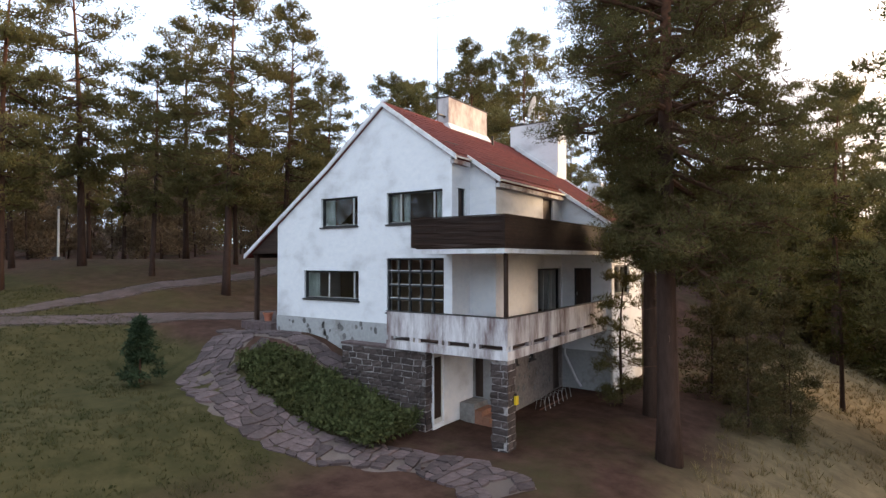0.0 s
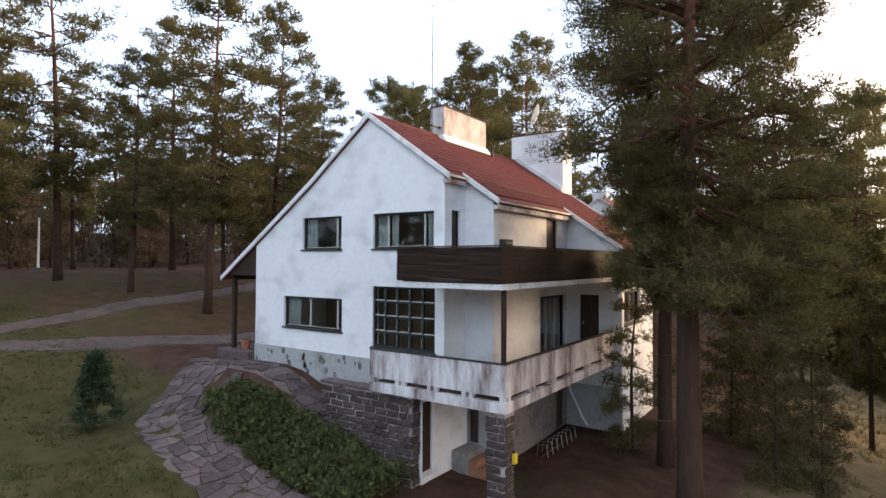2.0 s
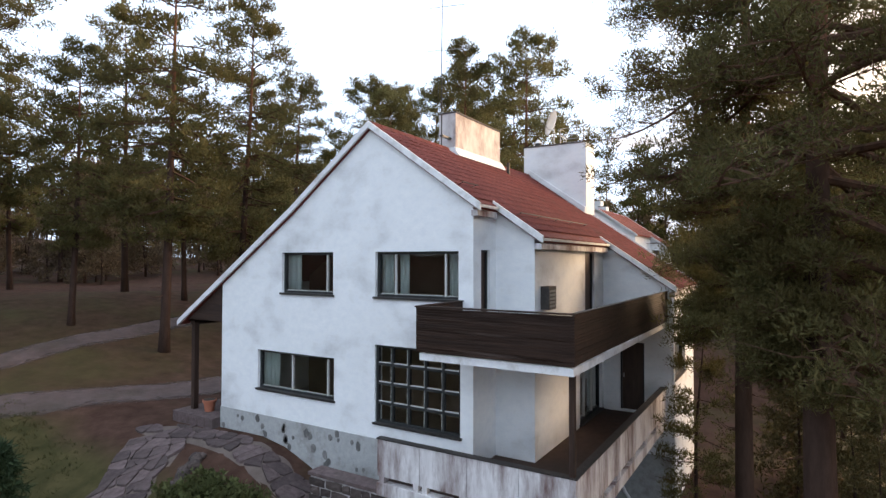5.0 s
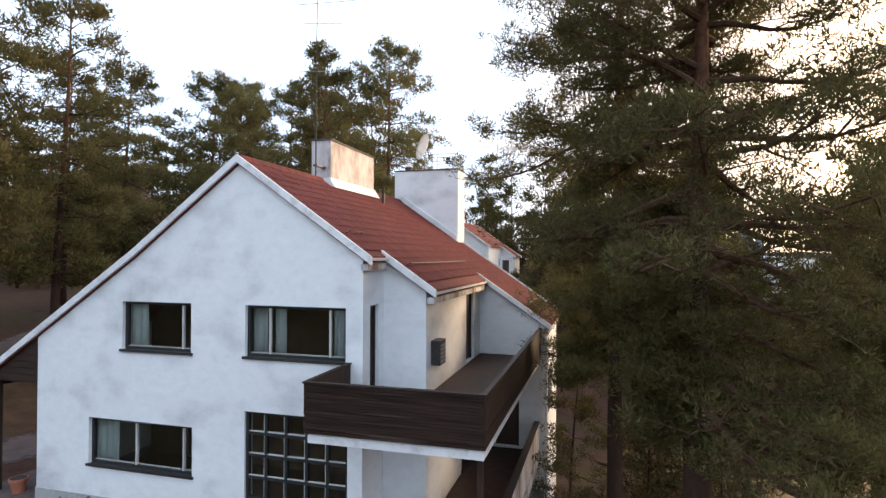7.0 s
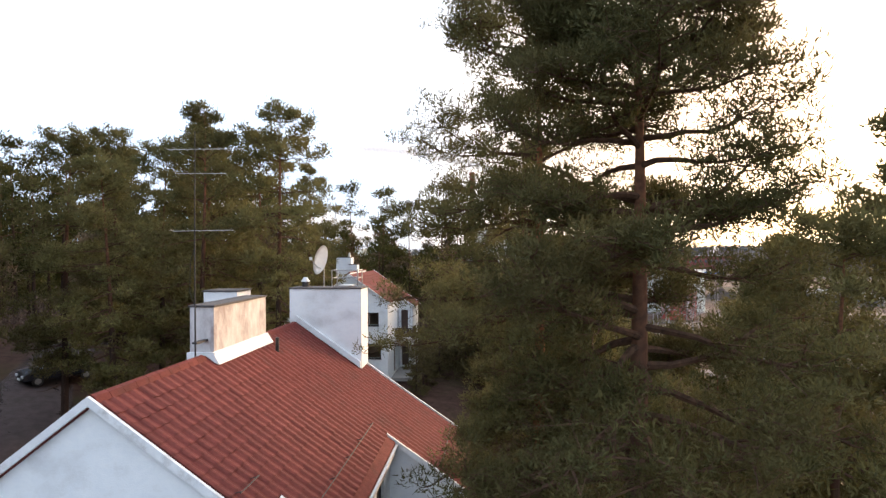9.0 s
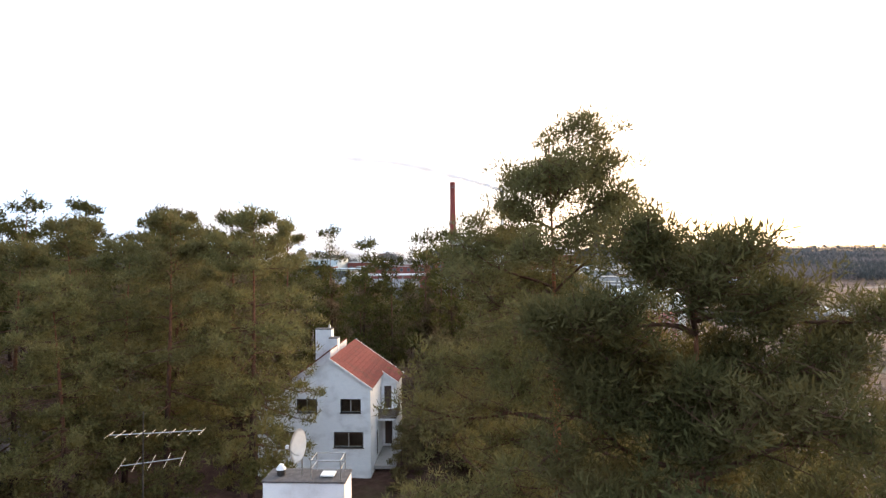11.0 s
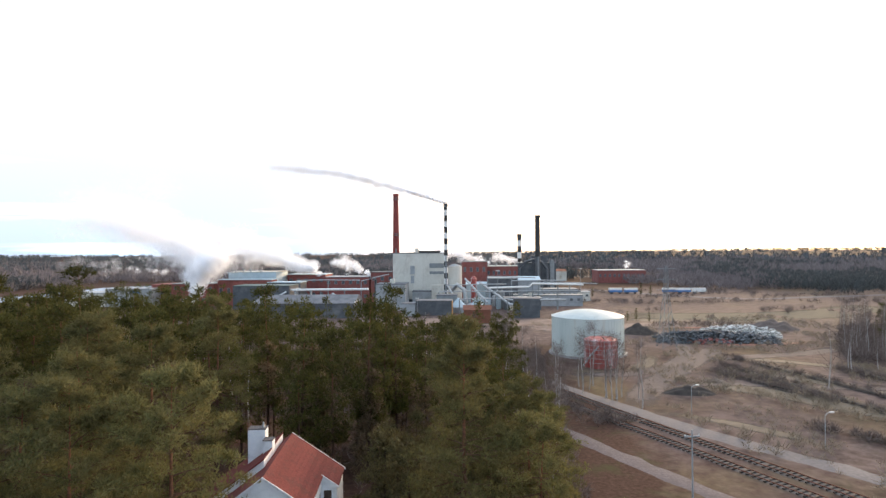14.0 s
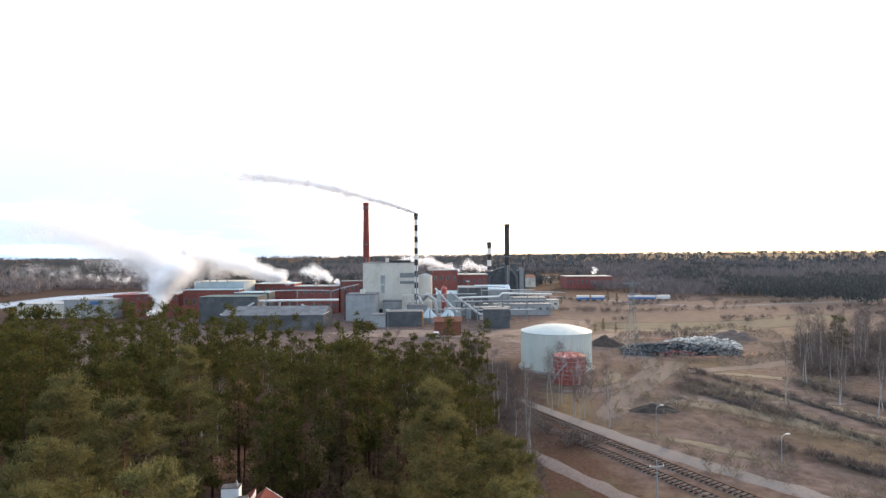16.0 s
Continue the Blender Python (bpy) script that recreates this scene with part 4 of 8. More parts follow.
def far_house(off):
    """The second house of the row, of the same kind but shorter."""
    h = thing("house", "white plastered house among pines with a red roof and low balcony", "house", off)
    XL, XR, X2, Y2, YE = -5.4, 3.0, 4.15, 5.6, 9.1

    def under(x):
        return roof_z(x) - 0.12
    wins = ((-2.49, -0.96, 4.75, 5.76), (0.77, 2.28, 4.75, 5.76), (-4.1, -2.0, 2.2, 3.35), (0.26, 2.45, 2.2, 3.35))
    part("wall", wall_bm("y", 0, 0.3, XL, XR, -1.5, under, wins, (-2.8, 0)), M_PLASTER, h)
    part("wall", wall_bm("x", XR, 0.3, 0.3, Y2, -3.5, lambda u: under(XR), ((2.6, 3.5, 0.6, 2.6), (4.6, 5.3, 3.6, 5.5))), M_PLASTER, h)
    part("wall", wall_bm("y", Y2, 0.3, XR - 0.3, X2, -3.5, under, ((3.15, 3.75, 3.55, 5.4), (3.2, 3.8, 0.6, 2.6)), (3.1,)), M_PLASTER, h)
    part("wall", wall_bm("x", X2, 0.3, Y2 + 0.3, YE, -4.5, lambda u: under(X2)), M_PLASTER, h)
    part("wall", wall_bm("y", YE, 0.3, XL, X2, -4.5, under, (), (-2.8, 0, 3.1)), M_PLASTER, h)
    part("wall", wall_bm("x", XL + 0.3, 0.3, 0.3, YE, -1.5, lambda u: under(XL)), M_PLASTER, h)
    # added slab and inner wall that darken the rooms behind the windows
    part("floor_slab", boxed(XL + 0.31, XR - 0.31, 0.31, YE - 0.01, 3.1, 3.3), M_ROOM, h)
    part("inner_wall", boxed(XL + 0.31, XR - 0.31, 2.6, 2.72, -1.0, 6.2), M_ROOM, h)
    for q in wins:
        window(h, "y", 0, *q, ((q[0] + q[1]) / 2,), 0.05)
    for axis, pos, a, b, c, d in (("x", XR, 2.6, 3.5, 0.6, 2.6), ("x", XR, 4.6, 5.3, 3.6, 5.5), ("y", Y2, 3.15, 3.75, 3.55, 5.4), ("y", Y2, 3.2, 3.8, 0.6, 2.6)):
        part("door", boxed(*span(axis, pos, a, b, 0.06, 0.11, c, d)), M_DOOR, h, "dark brown door")
    roof = None
    for xs, a, b in (([-6.3, -2.8, 0], -0.1, YE + 0.15), ([0.001, 3.12], -0.1, Y2 - 0.1), ([0.001, 3.1, 4.3], Y2 - 0.1, YE + 0.15)):
        t = [(x, roof_z(x)) for x in xs]
        ob = part("roof" if roof is None else "roof_deck", prism(bmesh.new(), t + [(x, z - 0.12) for x, z in reversed(t)], "y", a, b), M_TILE, roof or h, "red tiled roof" if roof is None else "")
        roof = roof or ob
    for xs, y in (([-6.36, -2.8, 0.0], -0.16), ([0.002, 3.2], -0.16), ([3.02, 3.1, 4.38], Y2 - 0.16), ([0.002, 3.1, 4.38], YE + 0.152)):
        t = [(x, roof_z(x) + 0.04) for x in xs]
        part("barge_board", prism(bmesh.new(), t + [(x, z - 0.16) for x, z in reversed(t)], "y", y, y + 0.055), M_BARGE, roof)
    # the raised rear half of the left slope
    t = [(x, roof_z(x) + 0.55) for x in (-6.2, -2.8, -0.75)]
    part("raised_wall", prism(bmesh.new(), t + [(-0.75, roof_z(-0.75) - 0.1), (-2.8, roof_z(-2.8) - 0.1), (-6.2, roof_z(-6.2) - 0.1)], "y", 3.2, YE), M_PLASTER, h)
    part("roof_deck", prism(bmesh.new(), [(x, z + 0.12) for x, z in t] + [(x, z + 0.005) for x, z in reversed(t)], "y", 3.12, YE + 0.1), M_TILE, roof)
    # rows of tile edges, low ribs across the slope
    for i in range(13):
        x = 0.28 * i + 0.2
        part("tile_course", prism(bmesh.new(), [(x, roof_z(x) + 0.004), (x + 0.26, roof_z(x + 0.26) + 0.035), (x + 0.26, roof_z(x + 0.26) + 0.004)],
                                  "y", (-0.09 if x + 0.26 < 3.12 else Y2 - 0.09), YE + 0.14), M_TILE, roof)
    # balcony between gable and wing
    bal = part("balcony", boxed(XR + 0.005, 4.4, 3.3, Y2 - 0.01, 3.2, 3.34), M_BARGE, h)
    for i in range(9):
        z = 3.38 + i * 0.085
        part("slat", boxed(XR + 0.01, 4.42, 3.27, 3.295, z, z + 0.07), M_DARKWOOD, bal)
        part("slat", boxed(4.425, 4.45, 3.27, Y2 - 0.02, z, z + 0.07), M_DARKWOOD, bal)
    part("terrace", boxed(XR + 0.005, 4.6, 1.2, Y2 - 0.01, 0.2, 0.45), M_CONCRETE, h)
    chimney(h, -2.80, -1.45, 6.3, 7.2, 6.6, 9.98, M_PLASTER, "tall white plaster chimney", 0.03)
    chimney(h, -1.44, -0.72, 5.5, 6.3, 7.6, 9.35, M_PLASTER, "low white plaster chimney", 0.03)
    part("chimney_cowl", cyl(bmesh.new(), -1.7, 6.7, 10.05, 10.45, 0.14, 0.05, 10), M_METAL, h)
    return h


far_house((-3.97, 33.6, 0.77))

# ---- trees ----
def tri_mesh(name, pts, material):
    """A mesh of loose triangles from an array of corners, three to each."""
    n = len(pts)
    me = bpy.data.meshes.new(name)
    me.vertices.add(n)
    me.vertices.foreach_set("co", np.ascontiguousarray(pts, dtype=np.float32).ravel())
    me.loops.add(n)
    me.loops.foreach_set("vertex_index", np.arange(n, dtype=np.int32))
    me.polygons.add(n // 3)
    me.polygons.foreach_set("loop_start", np.arange(0, n, 3, dtype=np.int32))
    me.polygons.foreach_set("loop_total", np.full(n // 3, 3, dtype=np.int32))
    me.update(calc_edges=True)
    me.materials.append(material)
    return me


def blades(rng, centres, radii, count, length, width, flat=0.72, upward=0.5):
    """Needle sprays: thin triangles that stand out from the middle of each pad."""
    c = np.repeat(centres, count, axis=0)
    r = np.repeat(radii, count)[:, None]
    d = rng.normal(size=c.shape)
    d /= np.linalg.norm(d, axis=1, keepdims=True)
    q = c + d * r * rng.uniform(0.25, 1.0, (len(c), 1)) * np.array((1, 1, flat))
    way = d * 0.8 + rng.normal(size=c.shape) * 0.5 + np.array((0, 0, upward))
    way /= np.linalg.norm(way, axis=1, keepdims=True)
    side = np.cross(way, rng.normal(size=c.shape))
    side /= np.linalg.norm(side, axis=1, keepdims=True) + 1e-9
    ln = length * rng.uniform(0.6, 1.3, (len(c), 1))
    wd = width * rng.uniform(0.7, 1.3, (len(c), 1))
    return np.stack((q - side * wd / 2, q + side * wd / 2, q + way * ln), axis=1).reshape(-1, 3)


def pine_meshes(seed, height, base, spread, trunk_r, limbs, twigs, pad, count, length, width, lean=(0, 0), dead=6, forks=0, sides=8, top=0.22, apart=False, low=0.7, needles=None, bias=1.0, belly=0.3, inner=0.35):
    """A Scots pine: trunk, limbs and a crown of needle pads, uneven and open."""
    rnd = random.Random(seed)
    rng = np.random.default_rng(seed)
    trunk = bmesh.new()
    n = 12

    def axis(z):
        s = z / height
        return Vector((lean[0] * s + 0.18 * math.sin(s * 5 + seed), lean[1] * s + 0.18 * math.cos(s * 4.2 + seed * 1.7) - 0.18 * math.cos(seed * 1.7), z))
    rad = [trunk_r * (1.25 if i == 0 else 1.0) * max(0.06, (1 - i / n) ** 0.75) for i in range(n + 1)]
    tube(trunk, [axis(height * i / n) - Vector((0, 0, 0.4 if i == 0 else 0)) for i in range(n + 1)], rad, sides)
    woods_done = []
    wood = bmesh.new()
    centres, sizes = [], []
    az = rnd.uniform(0, 6.28)

    def limb(p0, direction, ln, r, bare=False, lift=0.25):
        pts, p, d = [p0], p0.copy(), direction.normalized()
        k = 5 if sides >= 7 else 3
        for i in range(k):
            d = (d + Vector((rnd.gauss(0, 0.16), rnd.gauss(0, 0.16), rnd.gauss(0, 0.10) + lift * (i / k - 0.35)))).normalized()
            p = p + d * ln / k
            pts.append(p)
        tube(wood, pts, [max(0.008, r * (1 - 0.85 * i / k)) for i in range(k + 1)], 3 if sides < 7 else 4 if r < 0.08 else 5, cap=False)
        if bare:
            return pts
        for i in range(twigs):
            s = inner + (1 - inner) * (i + rnd.random()) / twigs
            a = pts[min(k, int(s * k))].lerp(pts[min(k, int(s * k) + 1)], s * k % 1)
            side = Vector((rnd.gauss(0, 1), rnd.gauss(0, 1), rnd.gauss(0.25, 0.35))).normalized()
            tl = ln * rnd.uniform(0.12, 0.34) * (1.2 - 0.5 * s) + 0.15
            b = a + (side + d * 0.7).normalized() * tl
            if sides >= 7:
                tube(wood, [a, a.lerp(b, 0.5) + Vector((0, 0, 0.05)), b], [0.018, 0.012, 0.006], 3, cap=False)
            centres.append(b)
            sizes.append(pad * rnd.uniform(0.6, 1.25))
        centres.append(pts[-1])
        sizes.append(pad * rnd.uniform(0.7, 1.1))
        return pts
    for i in range(limbs):
        s = ((i + rnd.random()) / limbs) ** bias
        z = base + (height * 0.97 - base) * s
        az += 2.4 + rnd.gauss(0, 0.5)
        prof = low + (1 - low) * s / belly if s < belly else 1 - (s - belly) * (1 - top) / (1 - belly)
        ln = spread * prof * rnd.uniform(0.6, 1.15)
        up = -0.22 + 0.75 * s * s + rnd.gauss(0, 0.14)
        limb(axis(z), Vector((math.cos(az), math.sin(az), up)), ln, trunk_r * 0.32 * (1.1 - 0.7 * s))
        if apart:
            one = bpy.data.meshes.new("limb")
            wood.to_mesh(one)
            one.materials.append(M_LIMB)
            woods_done.append(one)
            wood.clear()
    for i in range(dead):
        z = base * rnd.uniform(0.35, 1.0)
        a = rnd.uniform(0, 6.28)
        limb(axis(z), Vector((math.cos(a), math.sin(a), -0.1)), rnd.uniform(0.5, 1.6), 0.03, True, -0.1)
    for i in range(forks):
        a = rnd.uniform(0, 6.28)
        pts = limb(axis(height * 0.72), Vector((math.cos(a), math.sin(a), 0.9)), height * 0.25, trunk_r * 0.4)
    centres.append(axis(height))
    sizes.append(pad * 0.8)
    foliage_pts = blades(rng, np.array([tuple(c) for c in centres]), np.array(sizes), count, length, width)
    tm, wm = bpy.data.meshes.new("trunk"), bpy.data.meshes.new("branchwork")
    trunk.to_mesh(tm), wood.to_mesh(wm)
    trunk.free(), wood.free()
    tm.polygons.foreach_set("use_smooth", [True] * len(tm.polygons))
    tm.materials.append(M_BARK), wm.materials.append(M_LIMB)
    return (tm, wm, tri_mesh("crown", foliage_pts, needles or M_NEEDLE), *woods_done)


def plant(meshes, x, y, scale, turn, label, group, name="pine_tree", sink=0.1):
    t = thing(name, label, "tree", (x, y, ground_z(x, y) - sink), group, turn)
    for me in meshes:
        ob = link(me.name.split(".")[0], me, None, t)
        if ob.name.startswith(("branchwork", "twig_crown")):
            ob["kind"] = "stuff"
        ob.scale = (scale, scale, scale)
    return t


def scots_pine(seed, height, base, reach, trunk_r, whorls, per, seconds, tufts, pad, count, length, width, lean=(0, 0), leaders=(), inner=0.4,
               low_dead=12, fine=True, apart=False, needles=None, flat=0.72, shy=None, bark=None):
    """A Scots pine grown limb by limb: whorls of curving limbs, side branches and needle tufts gathered into flat clouds.
    reach gives the crown's radius at even steps from its base to its top; shy (direction, height, share) shortens low limbs on one side."""
    rnd = random.Random(seed)
    rng = np.random.default_rng(seed)
    trunk, wood = bmesh.new(), bmesh.new()
    limb_meshes, centres, sizes = [], [], []
    n = 14

    def axis(z):
        s = z / height
        return Vector((lean[0] * s + 0.16 * math.sin(s * 5 + seed) * s, lean[1] * s + 0.16 * math.sin(s * 4.2 + seed * 1.7) * s, z))

    def heading(a, e):
        return Vector((math.cos(a) * math.cos(e), math.sin(a) * math.cos(e), math.sin(e)))

    def crown_radius(s):
        f = min(0.9999, max(0.0, s)) * (len(reach) - 1)
        i = int(f)
        return reach[i] + (reach[i + 1] - reach[i]) * (f - i)
    rad = [trunk_r * (1.3 if i == 0 else 1.0) * max(0.07, 1 - (i / n) ** 1.25) for i in range(n + 1)]
    tube(trunk, [axis(height * i / n) - Vector((0, 0, 0.4 if i == 0 else 0)) for i in range(n + 1)], rad, 10 if fine else 7)

    def branch(p, a, e, ln, r, k, sides):
        """A bent bar that first sags and then lifts at its end; gives its points and its last heading."""
        pts = [p]
        for i in range(k):
            a += rnd.gauss(0, 0.20)
            e += (-0.10 if i < k * 0.45 else 0.17) + rnd.gauss(0, 0.10)
            e = max(-0.5, min(1.2, e))
            p = p + heading(a, e) * (ln / k)
            pts.append(p)
        tube(wood, pts, [max(0.006, r * (1 - 0.88 * i / k)) for i in range(k + 1)], sides, cap=False)
        return pts, a, e

    def tuft(p, f=1.0):
        centres.append(p)
        sizes.append(pad * f * rnd.uniform(0.65, 1.25))

    def limb(p, a, e, ln, r):
        k = 6 if fine else 4
        pts, a1, e1 = branch(p, a, e, ln, r, k, 6 if fine and r > 0.04 else 4 if fine else 3)
        for j in range(seconds):
            s = inner + (1 - inner) * (j + rnd.random()) / seconds
            i = min(k - 1, int(s * k))
            q = pts[i].lerp(pts[i + 1], s * k - i)
            d = pts[i + 1] - pts[i]
            a2 = math.atan2(d.y, d.x) + (1 if j % 2 else -1) * rnd.uniform(0.45, 1.15)
            l2 = (0.25 + ln * rnd.uniform(0.20, 0.40)) * (1.3 - 0.75 * s)
            sub, _, _ = branch(q, a2, rnd.gauss(0.16, 0.24), l2, max(0.008, r * 0.32), 3 if fine else 2, 3)
            for m in range(tufts):
                u = (m + 0.3 + 0.7 * rnd.random()) / tufts
                f = u * (len(sub) - 1)
                i2 = min(len(sub) - 2, int(f))
                c = sub[i2].lerp(sub[i2 + 1], f - i2)
                off = Vector((rnd.gauss(0, 0.17), rnd.gauss(0, 0.17), rnd.gauss(0.08, 0.11))) * (0.55 + l2)
                if fine:
                    tube(wood, [c, c + off], [0.008, 0.004], 3, cap=False)
                tuft(c + off)
        for _ in range(3):
            tuft(pts[-1] + Vector((rnd.gauss(0, 0.12), rnd.gauss(0, 0.12), rnd.gauss(0.05, 0.08))))
        if apart:
            one = bpy.data.meshes.new("limb")
            wood.to_mesh(one)
            one.materials.append(M_LIMB)
            limb_meshes.append(one)
            wood.clear()
    az = rnd.uniform(0, 6.28)
    for w in range(whorls):
        s = (max(0.0, w + 0.25 * rnd.gauss(0, 1)) / whorls) ** 1.15
        for j in range(per):
            az += 6.28 / per + rnd.gauss(0, 0.35)
            sj = min(0.985, max(0.0, s + rnd.gauss(0, 0.012)))
            ln = crown_radius(sj) * rnd.choice((0.6, 0.85, 0.95, 1.0, 1.1))
            if shy and base + (height - base) * sj < shy[1] and math.cos(az - radians(shy[0])) > 0.15:
                ln *= shy[2]
            limb(axis(base + (height - base) * sj), az, -0.22 + 0.9 * sj ** 1.6 + rnd.gauss(0, 0.16), ln, trunk_r * 0.34 * (1.1 - 0.75 * sj))
        az += 0.6
    for z0, a, e, ln, r in leaders:
        lp, _, _ = branch(axis(z0), radians(a), e, ln, r, 6, 7)
        for i in range(2, 7):
            for j in range(2):
                limb(lp[i], radians(a) + rnd.uniform(-2.4, 2.4), 0.3 + rnd.gauss(0, 0.25), rnd.uniform(0.6, 1.1), r * 0.4)
    for _ in range(low_dead):
        branch(axis(base * rnd.uniform(0.45, 1.05)), rnd.uniform(0, 6.28), -0.15, rnd.uniform(0.5, 1.8), 0.025, 4, 3)
    for i in range(10):
        tuft(axis(height * (0.90 + 0.10 * i / 9)) + Vector((rnd.gauss(0, 0.3), rnd.gauss(0, 0.3), 0)) * (1 - i / 9))
    pts = blades(rng, np.array([tuple(c) for c in centres]), np.array(sizes), count, length, width, flat, 0.55)
    tm, wm = bpy.data.meshes.new("trunk"), bpy.data.meshes.new("branchwork")
    trunk.to_mesh(tm), wood.to_mesh(wm)
    trunk.free(), wood.free()
    tm.polygons.foreach_set("use_smooth", [True] * len(tm.polygons))
    tm.materials.append(bark or M_BARK), wm.materials.append(M_LIMB)
    return (tm, wm, tri_mesh("crown", pts, needles or M_NEEDLE), *limb_meshes)


# the two tall pines beside the terrace and the one on the slope
plant(scots_pine(11, 22.3, 6.2, (3.6, 4.3, 4.0, 3.9, 3.6, 3.3, 2.6, 1.9, 0.7), 0.23, 22, 5, 8, 5, 0.27, 42, 0.13, 0.028, (0.0, 0.1), inner=0.30, apart=True, shy=(195, 11.5, 0.42), bark=M_BARK_RED), 8.14, 4.82, 1, 0,
      "tall slender Scots pine with orange upper bark beside the terrace", "tall pines")
plant(scots_pine(23, 20.2, 5.8, (3.0, 3.6, 3.7, 3.4, 3.1, 2.8, 2.5, 2.2, 1.7, 0.8), 0.31, 24, 5, 8, 5, 0.27, 40, 0.13, 0.028, (-0.1, 0.1),
                 ((16.8, 25, 1.0, 2.8, 0.10), (17.1, 170, 1.05, 2.4, 0.08)), 0.33, apart=True, shy=(200, 9.5, 0.34)), 9.61, 0.95, 1, 0,
      "massive dark-trunked Scots pine with twisting limbs", "tall pines")
plant(scots_pine(35, 7.0, 0.7, (0.8, 1.1, 1.2, 1.1, 0.8, 0.3), 0.06, 9, 3, 4, 3, 0.20, 36, 0.12, 0.028, (0.1, -0.1), inner=0.3, low_dead=0), 6.95, 5.4, 1, 0,
      "thin open pine sapling beside the wing wall", "tall pines", "pine_sapling")

MID = [scots_pine(41 + i, 19.4 + 0.5 * (i % 3), 5.8 - 1.1 * (i % 2), (1.8, 2.8, 3.5 - 0.3 * (i % 2), 3.5, 3.1, 2.5, 1.8, 0.7), 0.23, 16, 4, 5, 4, 0.35, 18, 0.24, 0.070,
                  (0.5 * math.sin(i * 2.1), 0.5 * math.cos(i * 3.3)), inner=0.25, low_dead=8, fine=False) for i in range(5)]
mid_places = [(-15.4, 4.1, 1.0), (-16.3, 9.0, 0.93), (-25.4, 0.7, 1.04), (-22.5, -4.5, 0.98), (-28.5, 9.5, 0.95), (-20.5, 2.5, 0.72), (-27.0, 18.5, 0.84), (-34.0, 28.0, 0.86),
              (-19.0, 15.5, 0.83), (-39.0, 7.0, 0.80), (-5.0, 21.0, 1.0), (-9.0, 20.3, 0.95), (-12.1, 17.8, 0.79), (-16.3, 19.5, 0.88),
              (-11.0, 25.6, 0.95), (-10.4, 31.1, 1.0), (-12.5, 49.5, 0.97), (-17.0, 25.3, 0.88), (-13.5, 24.0, 0.9), (-31.5, -1.0, 0.80), (-44.0, -3.0, 0.85),
              (10.3, 42.8, 0.98), (14.8, 35.0, 0.98), (13.6, 29.0, 0.98), (11.5, 54.0, 0.95), (17.5, 45.0, 0.9), (9.5, 31.0, 1.13), (20.5, 21.0, 0.75), (16.6, 7.6, 0.92), (18.2, 11.4, 0.88), (17.6, 13.6, 0.80), (20.2, 9.0, 1.08), (19.0, 15.5, 0.82),
              (-22.0, 33.0, 0.88), (-16.5, 37.5, 0.93), (-23.5, 10.5, 0.75), (-14.0, 32.5, 0.95)]
for i, (x, y, s) in enumerate(mid_places):
    plant(MID[i % 5], x, y, s, (i * 67) % 360, "tall Scots pine with reddish upper trunk" if i % 2 else "tall Scots pine with a flat open crown", "garden pines")

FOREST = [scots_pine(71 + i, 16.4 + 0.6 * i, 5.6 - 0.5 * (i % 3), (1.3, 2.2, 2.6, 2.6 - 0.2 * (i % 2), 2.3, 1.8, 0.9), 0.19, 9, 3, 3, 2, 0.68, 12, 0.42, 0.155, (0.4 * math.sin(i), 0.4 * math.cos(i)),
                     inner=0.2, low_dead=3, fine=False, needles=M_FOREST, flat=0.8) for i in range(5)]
LOW = [pine_meshes(171 + i, 9.0 + i, 1.2, 2.3, 0.10, 18, 3, 0.75, 30, 0.44, 0.12, (0.2, -0.1), 2, 0, 6, 0.12, False, 0.9, M_THICKET) for i in range(3)]


def in_forest(x, y):
    edge = 14.8 + (y - 30) * 0.17 + 2.5 * noise.noise((y * 0.08, 0, 1))
    if x > edge or y < 44:
        return False
    if -14 < x < 7 and y < 50 or math.hypot(x + 6, (y - 84) * 0.8) < 11:
        return False
    return y < 158 + 16 * smooth01(8, 2, x) + 18 * smooth01(-14, -50, x) + 10 * noise.noise((x * 0.03, 0, 4)) and x > -190


